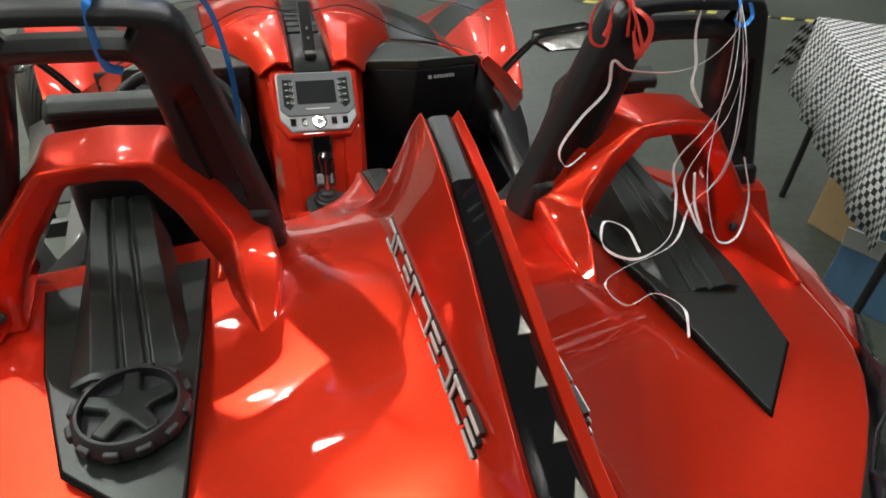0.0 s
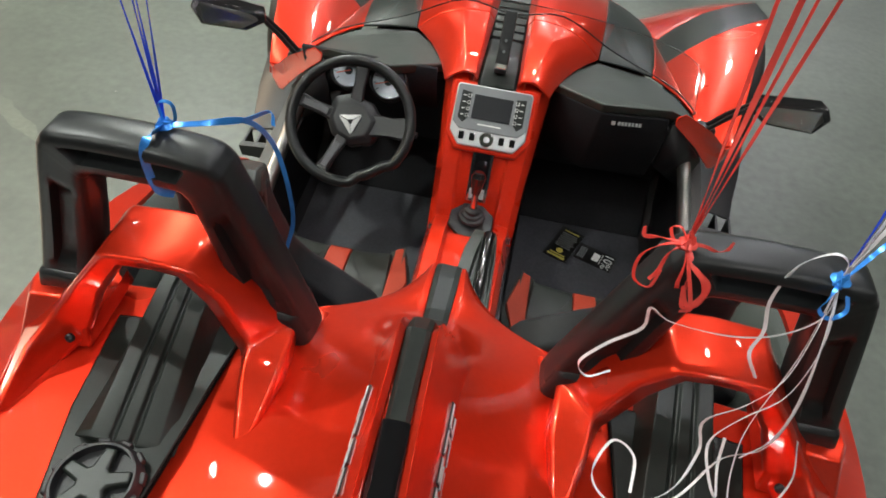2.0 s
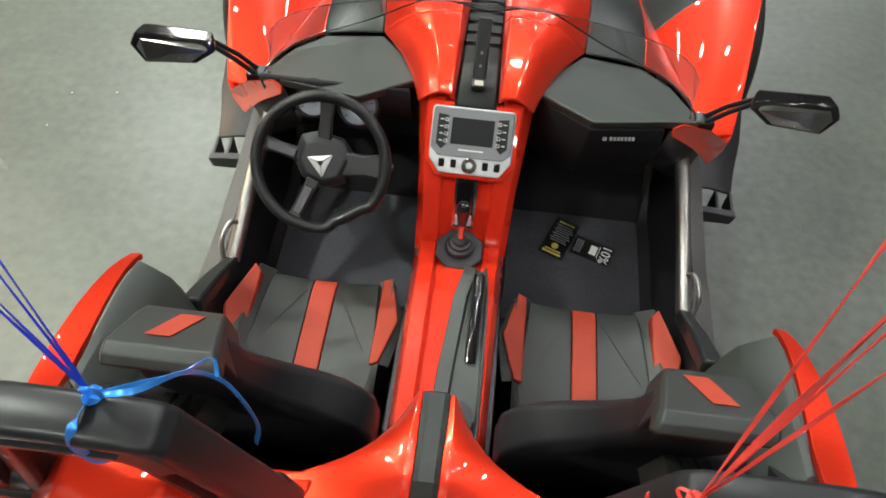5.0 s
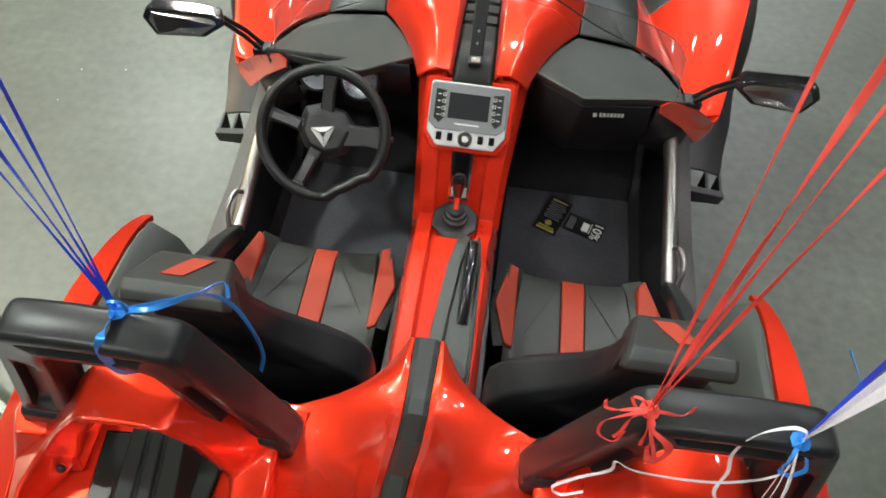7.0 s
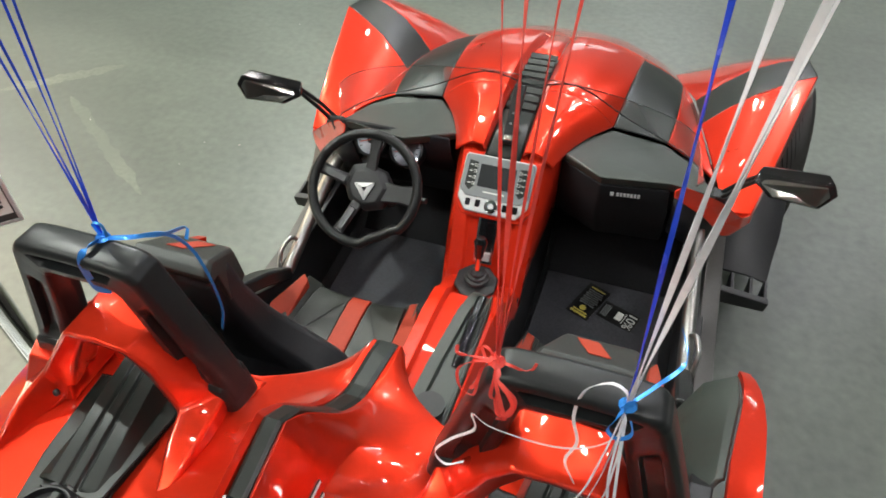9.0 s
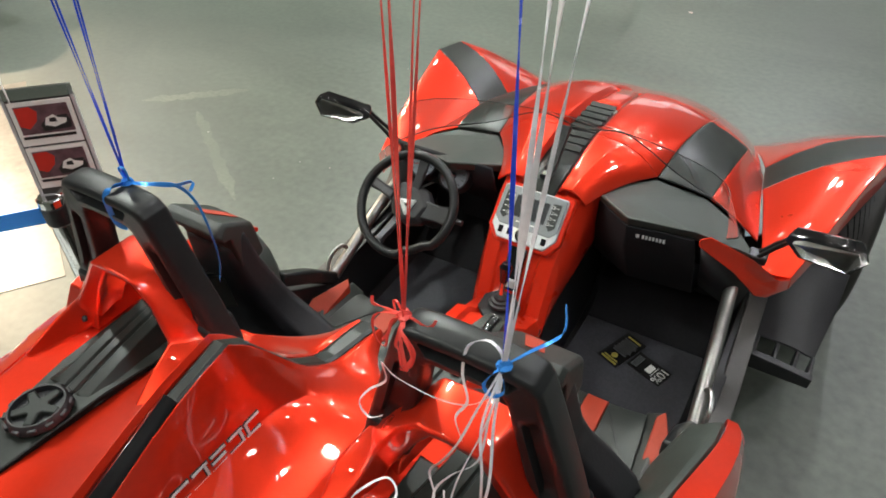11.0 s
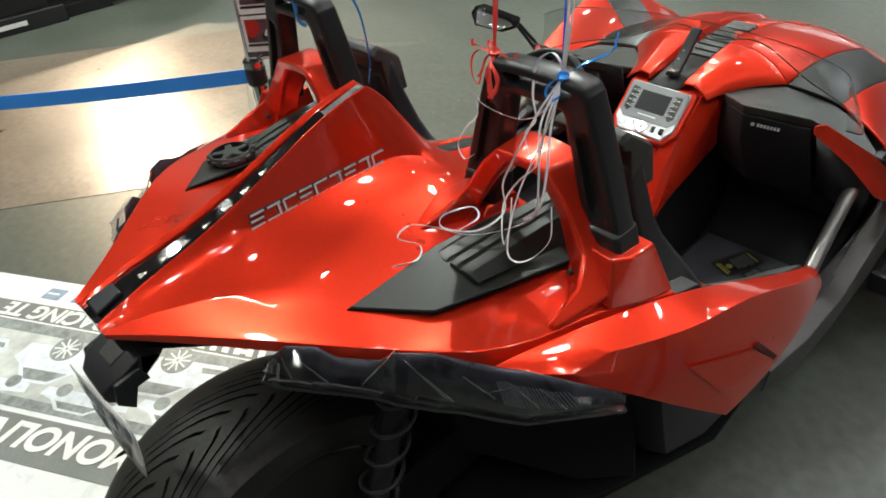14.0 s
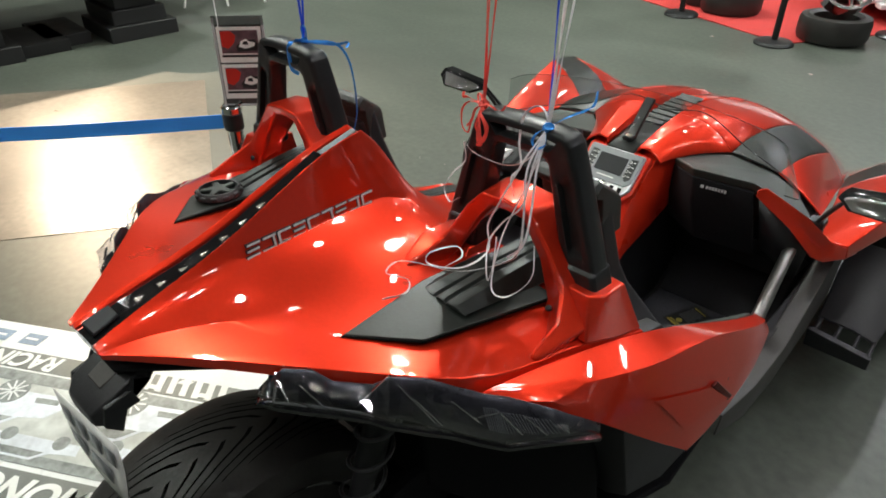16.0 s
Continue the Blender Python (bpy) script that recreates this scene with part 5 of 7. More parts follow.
for s in (1, -1):
    bm = B()
    prism(bm, [(s * 0.066, -0.520, 0.985), (s * 0.070, -0.545, 1.000), (s * 0.074, -0.553, 0.978), (s * 0.080, -0.548, 0.958), (s * 0.074, -0.572, 0.950), (s * 0.072, -0.590, 0.905), (s * 0.062, -0.615, 0.925), (s * 0.062, -0.605, 0.965)], (s * 0.012, 0, 0))
    part("bracket_ear", bm, HOOP, br, bevel=0.002)
small = Matrix.Translation((0, -0.500, 1.000)) @ Matrix.Scale(0.86, 4) @ Matrix.Translation((0, 0.500, -1.000))
for o in (br, *br.children):
    o.data.transform(small)
bm = B()
rows = []
for i in range(9):
    f = i / 8
    rows.append([(-0.090 + 0.200 * f, -0.618 + 0.014 * f - 0.014 * f * g * g - 0.004 * math.sin(3 * f) * g, 0.934 - 0.118 * g) for g in (0, 0.25, 0.5, 0.75, 1)])
loft(bm, rows)
plate_ = part("plate", bm, WHITE, car, "slightly bent white plate with grey bars", thick=0.002)
for f0, g0, f1, g1 in ((0.10, 0.16, 0.26, 0.44), (0.33, 0.16, 0.49, 0.44), (0.56, 0.16, 0.72, 0.44), (0.79, 0.18, 0.93, 0.44), (0.14, 0.58, 0.42, 0.82), (0.51, 0.58, 0.84, 0.82)):
    bm = B()
    loft(bm, [[(-0.090 + 0.200 * f, -0.622 + 0.014 * f - 0.014 * f * g * g - 0.004 * math.sin(3 * f) * g, 0.934 - 0.118 * g) for g in (g0, (g0 + g1) / 2, g1)] for f in (f0, f1)])
    part("plate_bar", bm, GREY, plate_, thick=0.001)
# clear faceted lamp covers hanging below the notched body edge, over a black housing
random.seed(9)
TOP = [(0.238, -0.416, 1.016), (0.246, -0.405, 1.032), (0.262, -0.391, 1.053), (0.295, -0.363, 1.051), (0.317, -0.345, 1.026), (0.363, -0.307, 1.022), (0.381, -0.290, 1.041), (0.419, -0.250, 1.035),
       (0.447, -0.222, 1.013), (0.480, -0.188, 0.993), (0.508, -0.161, 0.984), (0.560, -0.112, 0.957), (0.600, -0.022, 0.880)]
LOW = [(0.243, -0.432, 1.004), (0.252, -0.424, 1.002), (0.268, -0.412, 0.998), (0.304, -0.382, 0.988), (0.330, -0.361, 0.981), (0.372, -0.324, 0.970), (0.392, -0.306, 0.963), (0.432, -0.267, 0.947),
       (0.458, -0.240, 0.932), (0.492, -0.205, 0.910), (0.524, -0.174, 0.896), (0.564, -0.135, 0.905), (0.612, -0.044, 0.876)]
OUT = Vector((0.70, -0.71, 0))
UPF = [0.010, 0.012, 0.014, 0.012, 0.008, 0.008, 0.013, 0.013, 0.008, 0.007, 0.006, 0.006, 0.004]
for s in (1, -1):
    # stations every third of the way between the key points; bulging lenses at the two notches and the rear end
    rows, backs = [], []
    for i in range(len(TOP) - 1):
        for q in range(3 if i < len(TOP) - 2 else 4):
            f = q / 3
            t_, l_ = Vector(TOP[i]).lerp(Vector(TOP[i + 1]), f), Vector(LOW[i]).lerp(Vector(LOW[i + 1]), f)
            up = UPF[i] + (UPF[i + 1] - UPF[i]) * f
            row = []
            for j in range(5):
                g = j / 4
                e = 0.0026 if 0 < j < 4 else 0.0
                swell = up + 0.014 * math.sin(math.pi * g) * (0.6 + up / 0.014)
                p = t_.lerp(l_, g) + OUT * (swell + random.uniform(-e, e)) + Vector((random.uniform(-e, e), random.uniform(-e, e), random.uniform(-e, e)))
                row.append((s * p.x, p.y, p.z))
            rows.append(row)
            backs.append([(s * p.x, p.y, p.z) for p in (t_ + OUT * (up - 0.0035), t_.lerp(l_, 0.5) + OUT * 0.004, l_ + OUT * (-0.004))])
    cover = part("lamp_cover", loft(B(), rows), FILM, car, "clear faceted lamp cover below the notched body edge", smooth=0)
    part("housing", loft(B(), backs), HOUSING, cover, "black lamp housing", thick=0.002)
    lip = [Vector(r[4]) for r in rows]
    part("cover_lip", sweep(B(), lip, [(-0.007, -0.004), (0.004, -0.004), (0.004, 0.003), (-0.007, 0.003)]), GLOSS, car, "gloss black lower lip of the lamp cover")
    n = Vector((-0.006 * s, 0.006, 0))
    for i0, i1, j0, j1 in ((3, 8, 3, 4), (9, 15, 3, 4), (27, 33, 1, 3)):
        for k in range(26):
            f = i0 + (i1 - i0) * k / 26
            a0 = int(f)
            a_ = Vector(rows[a0][j0]).lerp(Vector(rows[a0 + 1][j0]), f - a0) + n
            b_ = Vector(rows[a0 + 1][j1]).lerp(Vector(rows[a0 + 2][j1]), f - a0) + n
            part("reflector_rib", sweep(B(), [a_, a_.lerp(b_, 0.92)], [(-0.0007, -0.0008), (0.0007, -0.0008), (0.0007, 0.0008), (-0.0007, 0.0008)]), GREY, cover, smooth=0)
    # chrome slivers added behind the cover to draw its glints
    for i0, j0, i1, j1, w in ((4, 0, 7, 3, 0.003), (5, 1, 5, 3, 0.005), (8, 1, 11, 3, 0.002), (14, 2, 18, 0, 0.003), (18, 0, 22, 3, 0.004), (20, 1, 23, 3, 0.002), (24, 1, 27, 2, 0.0025), (26, 2, 29, 1, 0.002), (29, 1, 31, 3, 0.005), (31, 1, 33, 3, 0.004)):
        a_, b_ = Vector(rows[i0][j0]) + n, Vector(rows[i1][j1]) + n
        part("reflector_fin", sweep(B(), [a_, b_], [(-w * 0.4, -0.0008), (w * 0.4, -0.0012), (w * 0.4, 0.0012), (-w * 0.4, 0.0008)]), CHROME, cover, "bright sliver added behind the lamp cover for its glints", smooth=0)
    # dark skirt behind the housing
    rows = []
    for t_, l_ in zip(TOP, LOW):
        rows.append([(s * (l_[0] - 0.012), l_[1] + 0.012, l_[2] + 0.002), (s * (l_[0] - 0.05), l_[1] + 0.05, l_[2] - 0.030), (s * max(0.10, l_[0] - 0.14), l_[1] + 0.11, l_[2] - 0.060)])
    part("under_skirt", loft(B(), rows), UNDER, car, "dark under-skirt of the rear body", thick=0.006)
bm = B()
loft(bm, [both([(w * 0.5, y, z), (w, y, z)]) for y, w, z in ((-0.555, 0.05, 1.022), (-0.45, 0.14, 1.012), (-0.36, 0.20, 0.992), (-0.10, 0.30, 0.955), (0.10, 0.45, 0.90))])
part("deck_underside", bm, UNDER, car, "black underside of the rear deck", thick=0.006)
# unseen pan, added to block the lit floor beyond the rear tyre
bm = B()
loft(bm, [[(-w, y, 0.15), (w, y, 0.15), (w, y, 0.17), (-w, y, 0.17)] for y, w in ((-0.08, 0.24), (0.20, 0.46), (0.55, 0.58), (1.50, 0.56))], close=True, caps=True)
part("belly_pan", bm, UNDER, car, "black pan added under the frame to hide the lit floor", bevel=0.004)
# dark engine and frame mass under the deck
bm = B()
loft(bm, [[(-w, y, z0), (w, y, z0), (w * 0.9, y, z1), (-w * 0.9, y, z1)] for y, w, z0, z1 in ((-0.05, 0.22, 0.40, 0.86), (0.15, 0.42, 0.25, 0.90), (0.30, 0.50, 0.18, 0.60))], close=True, caps=True)
part("rear_frame", bm, UNDER, car, "dark frame under the rear deck", bevel=0.01)
bm = B()
loft(bm, [[(-w, y, z0), (w, y, z0), (w, y, z1), (-w, y, z1)] for y, w, z0, z1 in ((1.45, 0.56, 0.16, 0.55), (1.9, 0.48, 0.16, 0.52), (2.4, 0.36, 0.16, 0.36), (2.62, 0.30, 0.18, 0.28))], close=True, caps=True)
part("front_frame", bm, TUB, car, "dark frame under the hood", bevel=0.01)

# ---- the hall ----
def slab(name, lo, hi, mat, label, category, kind="structure"):
    ob = part(name, box(B(), lo, hi), mat, None, "", smooth=0)
    return tagged(ob, label, category, kind=kind)


WALL = material("hall_wall_paint", (0.17, 0.17, 0.16), 0.8, vary=0.1, scale=0.6)
CEIL = material("dark_ceiling", (0.20, 0.22, 0.19), 0.9, vary=0.2, scale=0.5)
slab("floor", (-14, -9, -0.20), (12, 18, 0.0), FLOOR, "grey-green polished concrete hall floor with faint stains", "floor")
slab("wall_north", (-14, 18, -0.2), (12, 18.3, 7.5), WALL, "plain pale hall wall", "wall")
slab("wall_south", (-14, -9.3, -0.2), (12, -9, 7.5), WALL, "plain pale hall wall", "wall")
slab("wall_east", (12, -9.3, -0.2), (12.3, 18.3, 7.5), WALL, "plain pale hall wall", "wall")
slab("wall_west", (-14.3, -9.3, -0.2), (-14, 18.3, 7.5), WALL, "plain pale hall wall", "wall")
slab("ceiling", (-14.3, -9.3, 7.5), (12.3, 18.3, 7.7), CEIL, "dark hall ceiling", "ceiling")

GLOW = bpy.data.materials.new("lamp_glow")
GLOW.use_nodes = True
GLOW.node_tree.nodes["Principled BSDF"].inputs["Emission Color"].default_value = (1.0, 0.97, 0.88, 1)
GLOW.node_tree.nodes["Principled BSDF"].inputs["Emission Strength"].default_value = 30.0


def bay_lamp(x, y, watts, colour=(0.97, 1.0, 0.87), z=6.2):
    top = thing("high_bay_lamp", "round metal high-bay lamp hanging from the hall ceiling", "ceiling lamp", "ceiling lamps")
    top.location = (x, y, z)
    part("shade", lathe(B(), [(0.06, 0.35), (0.10, 0.30), (0.27, 0.02), (0.28, 0.0), (0.26, 0.0), (0.09, 0.28), (0.05, 0.33)], Matrix(), 28), SILL, top)
    part("bulb", lathe(B(), [(0.0, 0.05), (0.20, 0.055), (0.20, 0.07), (0.0, 0.08)], Matrix(), 24), GLOW, top)
    part("rod", tube(B(), [(0, 0, 0.33), (0, 0, 7.5 - z)], 0.01, 6), SILL, top)
    lamp("bay_light", (x, y, z - 0.02), (x, y, 0), 0.17, watts, colour)


LAMPS = [(-4.4, 2.0, 205), (-3.2, -2.4, 90), (-4.0, 6.4, 300), (1.6, 3.4, 44), (2.2, -2.6, 16), (0.6, 10.5, 200), (3.8, -0.4, 26), (-9.5, 5.4, 200), (5.6, 5.2, 40),
         (-4.8, 8.6, 60), (3.4, 7.6, 50), (-0.6, 4.8, 52), (-5.6, -1.6, 50), (2.8, -4.2, 5), (-1.4, -5.2, 24), (7.4, 1.6, 15), (-2.0, 12.5, 90), (5.2, 11.5, 90)]
for x, y, watts in LAMPS:
    bay_lamp(x, y, watts, (0.93, 1.0, 0.92) if x < 0 else (0.94, 0.97, 1.05))

# two rows of small bare lamps along the roof trusses
TRUSS_GLOW = bpy.data.materials.new("truss_lamp_glow")
TRUSS_GLOW.use_nodes = True
TRUSS_GLOW.node_tree.nodes["Principled BSDF"].inputs["Emission Color"].default_value = (1.0, 0.97, 0.92, 1)
TRUSS_GLOW.node_tree.nodes["Principled BSDF"].inputs["Emission Strength"].default_value = 60.0
for x in (-7.6, -4.2, -1.6, 0.6, 2.6, 4.6):
    truss = thing("roof_truss", "thin dark steel truss rail under the hall ceiling", "roof truss", "roof trusses")
    for z in (6.75, 7.05):
        part("rail", tube(B(), [(x, -9.05, z), (x, 18.05, z)], 0.025, 6), SILL, truss)
    for k in range(8):
        y = -5.6 + 2.6 * k + (0.9 if x > 0 else 0.0)
        tl = thing("truss_lamp", "small bright lamp hanging from the roof truss", "ceiling lamp", "truss lamps")
        tl.location = (x, y, 6.62)
        part("can", lathe(B(), [(0.0, 0.13), (0.06, 0.13), (0.125, 0.10), (0.13, 0.0), (0.12, 0.0), (0.116, 0.09), (0.04, 0.12)], Matrix(), 16), SILL, tl)
        part("stem", tube(B(), [(0, 0, 0.10), (0, 0, 0.155)], 0.012, 6), SILL, tl)
        part("lens", lathe(B(), [(0.0, 0.010), (0.115, 0.012), (0.115, 0.02), (0.0, 0.03)], Matrix(), 16), TRUSS_GLOW, tl)

# warm spotlight over the light mat
spot_place = (-11.6, 3.0, 5.6)
sp = thing("stage_spotlight", "black stage spotlight with a warm lens", "spotlight")
m = look(spot_place, (-3.1, 1.0, 0))
part("can", lathe(B(), [(0.12, 0.30), (0.13, 0.0), (0.11, 0.0), (0.10, 0.28)], m, 24, close=True), HOOP, sp)
part("yoke", tube(B(), [spot_place, (spot_place[0], spot_place[1], 7.5)], 0.012, 6), HOOP, sp)
lamp("warm_spot", spot_place, (-2.95, 1.35, 0), 0.10, 4000, (1.0, 0.78, 0.54), spot=23, blend=1.0)

# ---- things on the floor round the vehicle ----
TAN = material("tan_board", (0.165, 0.134, 0.102), 0.31, spec=0.8, vary=0.4, scale=2.2, fine=24, dirt=(0.095, 0.078, 0.060))
BLUE = material("blue_belt", (0.035, 0.31, 0.95), 0.5, vary=0.08, fine=300, bump=0.3)
C, E1, E2 = Vector((-1.92, 0.62, 0)), Vector((-0.57, -0.82, 0)).normalized(), Vector((-0.87, 0.49, 0)).normalized()
bm = B()
prism(bm, [C, C + 4.2 * E1, C + 4.2 * E1 + 2.2 * E2, C + 2.2 * E2], (0, 0, 0.003))
tagged(part("floor_board", bm, TAN, None, smooth=0), "light tan board laid flat on the concrete floor", "floor board")

# belt barrier with a sign holder
def stanchion(x, y, h, mat, label, base_r=0.17):
    st = thing("stanchion", label, "barrier post", "barrier posts")
    st.location = (x, y, 0)
    part("base", lathe(B(), [(base_r, 0), (base_r, 0.012), (base_r * 0.9, 0.028), (0.04, 0.04), (0.0, 0.04)], Matrix(), 36), mat, st)
    part("post", tube(B(), [(0, 0, 0.03), (0, 0, h - 0.08)], 0.028, 20), mat, st)
    part("belt_head", lathe(B(), [(0.029, h - 0.085), (0.033, h - 0.080), (0.033, h - 0.030), (0.029, h - 0.026)], Matrix(), 24), HOOP, st)
    part("cap", lathe(B(), [(0.031, h - 0.028), (0.034, h - 0.024), (0.034, h - 0.006), (0.028, h), (0.0, h)], Matrix(), 24), mat, st)
    return st


st = stanchion(-1.005, 0.305, 0.93, CHROME, "chrome barrier post with a black belt head")
stanchion(-2.30, -1.03, 0.93, CHROME, "chrome barrier post with a black belt head")
bm = B()
a, b = Vector((-1.03, 0.28, 0.872)), Vector((-2.275, -1.005, 0.872))
loft(bm, [[a.lerp(b, k / 12) + Vector((0, 0, dz - 0.03 * math.sin(math.pi * k / 12))) + Vector((dx, -dx, 0)) for dx, dz in ((-0.001, -0.024), (-0.001, 0.024), (0.001, 0.024), (0.001, -0.024))] for k in range(13)], close=True, caps=True)
tagged(part("barrier_belt", bm, BLUE, None, smooth=0), "blue webbing belt stretched between the barrier posts", "barrier belt")
sg = thing("sign_holder", "chrome sign holder with two printed cards on the barrier post", "sign")
sm = Matrix.Translation((-0.965, 0.350, 0.925)) @ Matrix.Rotation(radians(45), 4, "Z") @ Matrix.Rotation(radians(-4), 4, "X") @ Matrix.Scale(0.86, 4)


def card(name, lo, hi, mat, parent, label=""):
    bm = B()
    box(bm, lo, hi, sm)
    return part(name, bm, mat, parent, label, smooth=0)


card("sign_frame", (-0.092, -0.004, 0.0), (-0.084, 0.008, 0.325), SILVER, sg)
card("sign_frame", (0.084, -0.004, 0.0), (0.092, 0.008, 0.325), SILVER, sg)
card("sign_frame", (-0.092, -0.004, 0.300), (0.092, 0.008, 0.330), CHROME, sg)
card("sign_frame", (-0.092, -0.004, 0.0), (0.092, 0.008, 0.008), SILVER, sg)
card("sign_back", (-0.084, 0.000, 0.008), (0.084, 0.004, 0.318), SILL, sg, "grey sign back")
PHOTO = material("printed_photo", (0.10, 0.055, 0.065), 0.3, vary=0.9, scale=14, fine=40, dirt=(0.45, 0.05, 0.045))
for z in (0.03, 0.165):
    c0 = card("printed_card", (-0.080, -0.006, z), (0.080, -0.001, z + 0.128), WHITE, sg, "white printed card")
    card("photo", (-0.068, -0.0075, z + 0.034), (0.068, -0.005, z + 0.116), PHOTO, c0, "dark red printed photo")
    for name_, pts_, mat_, d_ in (("photo_red_shape", ((-0.066, 0.112), (-0.066, 0.060), (-0.044, 0.050), (-0.020, 0.072), (-0.012, 0.098), (-0.030, 0.114)), RED_IN, 0.0080),
                                  ("photo_dark_shape", ((-0.010, 0.040), (0.060, 0.044), (0.066, 0.062), (0.058, 0.084), (0.006, 0.080), (-0.014, 0.058)), LABEL, 0.0081),
                                  ("photo_light_shape", ((-0.004, 0.058), (0.020, 0.050), (0.052, 0.060), (0.056, 0.072), (0.036, 0.076), (0.024, 0.086), (0.004, 0.078)), WHITE, 0.0084),
                                  ("photo_glass_shape", ((0.010, 0.066), (0.030, 0.064), (0.028, 0.078), (0.012, 0.076)), LABEL, 0.0087)):
        part(name_, prism(B(), [sm @ Vector((x_, -d_, z + z_)) for x_, z_ in pts_], sm.to_3x3() @ Vector((0, 0.002, 0))), mat_, c0, smooth=0)
    card("print_bar", (-0.070, -0.0075, z + 0.020), (0.066, -0.005, z + 0.028), LABEL, c0)
part("sign_clip", tube(B(), [(-1.005, 0.305, 0.91), (-0.985, 0.335, 0.94)], 0.008, 8), CHROME, sg)

# banner on the floor
O, U, V = Vector((-1.50, -0.235, 0)), Vector((0.87, 0.49, 0)).normalized(), Vector((0.49, -0.87, 0)).normalized()
BANNER = material("white_banner_vinyl", (0.72, 0.73, 0.72), 0.3, vary=0.05, scale=5)
BAND = material("grey_band_print", (0.17, 0.18, 0.165), 0.35, vary=0.12)
BPHOTO = material("faded_photo_print", (0.50, 0.52, 0.49), 0.35, vary=0.35, scale=5, fine=18, dirt=(0.60, 0.62, 0.61))


def on_banner(name, u0, u1, v0, v1, mat, parent, z=0.006, label="", slant=0.0):
    bm = B()
    prism(bm, [O + U * (u0 + slant) + V * v0 + Vector((0, 0, z)), O + U * (u1 + slant) + V * v0 + Vector((0, 0, z)), O + U * u1 + V * v1 + Vector((0, 0, z)), O + U * u0 + V * v1 + Vector((0, 0, z))], (0, 0, 0.001))
    return part(name, bm, mat, parent, label, smooth=0)


bn = on_banner("floor_banner", -1.2, 1.0, 0.0, 1.02, BANNER, None, 0.002)
tagged(bn, "white printed vinyl banner lying upside down on the floor", "banner")
on_banner("photo_field", -1.19, 0.99, 0.236, 0.60, BPHOTO, bn, 0.0035, "faded grey photo of white cars")
on_banner("dark_band", -1.19, 0.99, 0.620, 0.785, BAND, bn, 0.0035, "dark grey band")
on_banner("title_band", -1.19, 0.99, 0.140, 0.226, BAND, bn, 0.0034, "grey title band")
BADGE = material("pale_blue_print", (0.20, 0.27, 0.36), 0.4, vary=0.3, scale=20)
for u in (-0.36, -0.215):
    b_ = on_banner("badge", u, u + 0.085, 0.045, 0.105, BADGE, bn, 0.0040, "pale blue badge", slant=0.01)
    on_banner("badge_bar", u + 0.015, u + 0.07, 0.07, 0.08, BANNER, b_, 0.0052)
for k in range(8):
    u = -0.075 - 0.125 * k
    on_banner("letter_bar", u, u + 0.030, 0.645, 0.735, WHITE, bn, 0.005, slant=-0.02)
    on_banner("letter_bar", u + 0.060, u + 0.088, 0.645, 0.735, WHITE, bn, 0.005, slant=-0.02)
    on_banner("letter_bar", u + 0.02, u + 0.07, 0.645 + 0.065 * (k % 2), 0.670 + 0.065 * (k % 2), WHITE, bn, 0.0052)


def banner_word(body, size, bold, u, v):
    cu = bpy.data.curves.new("banner_word", "FONT")
    cu.body, cu.size, cu.extrude, cu.shear, cu.offset = body, size, 0.0005, 0.25, bold
    word = new("banner_word", cu)
    word.data.materials.append(WHITE)
    word.parent = bn
    word.matrix_world = Matrix.Translation(O + U * u + V * v + Vector((0, 0, 0.0062))) @ Matrix(((-U.x, V.x, 0, 0), (-U.y, V.y, 0, 0), (0, 0, 1, 0), (0, 0, 0, 1)))


banner_word("MONOLI", 0.128, 0.0045, 0.545, 0.646)
banner_word("RACING TE", 0.098, 0.0030, 0.045, 0.152)
for k in range(5):
    u = 0.70 - 0.098 * k
    on_banner("letter_bar", u, u + 0.026, 0.135, 0.218, WHITE, bn, 0.005, slant=-0.02)
    if k:
        on_banner("letter_bar", u + 0.05, u + 0.076, 0.135, 0.218, WHITE, bn, 0.005, slant=-0.02)
        on_banner("letter_bar", u + 0.012, u + 0.06, 0.145 + 0.045 * (k % 2), 0.165 + 0.045 * (k % 2), WHITE, bn, 0.0052, slant=0.012)
# printed cars on the banner, upside down: pale bodies, dark glass, round wheels
CARPRINT = material("pale_car_print", (0.66, 0.70, 0.74), 0.35, vary=0.2, scale=12, fine=40)
DARKPRINT = material("dark_photo_print", (0.24, 0.26, 0.25), 0.35, vary=0.5, scale=16, fine=50)


def print_shape(name, pts, mat, parent, z, label=""):
    bm = B()
    prism(bm, [O + U * a + V * b + Vector((0, 0, z)) for a, b in pts], (0, 0, 0.0008))
    return part(name, bm, mat, parent, label, smooth=0)


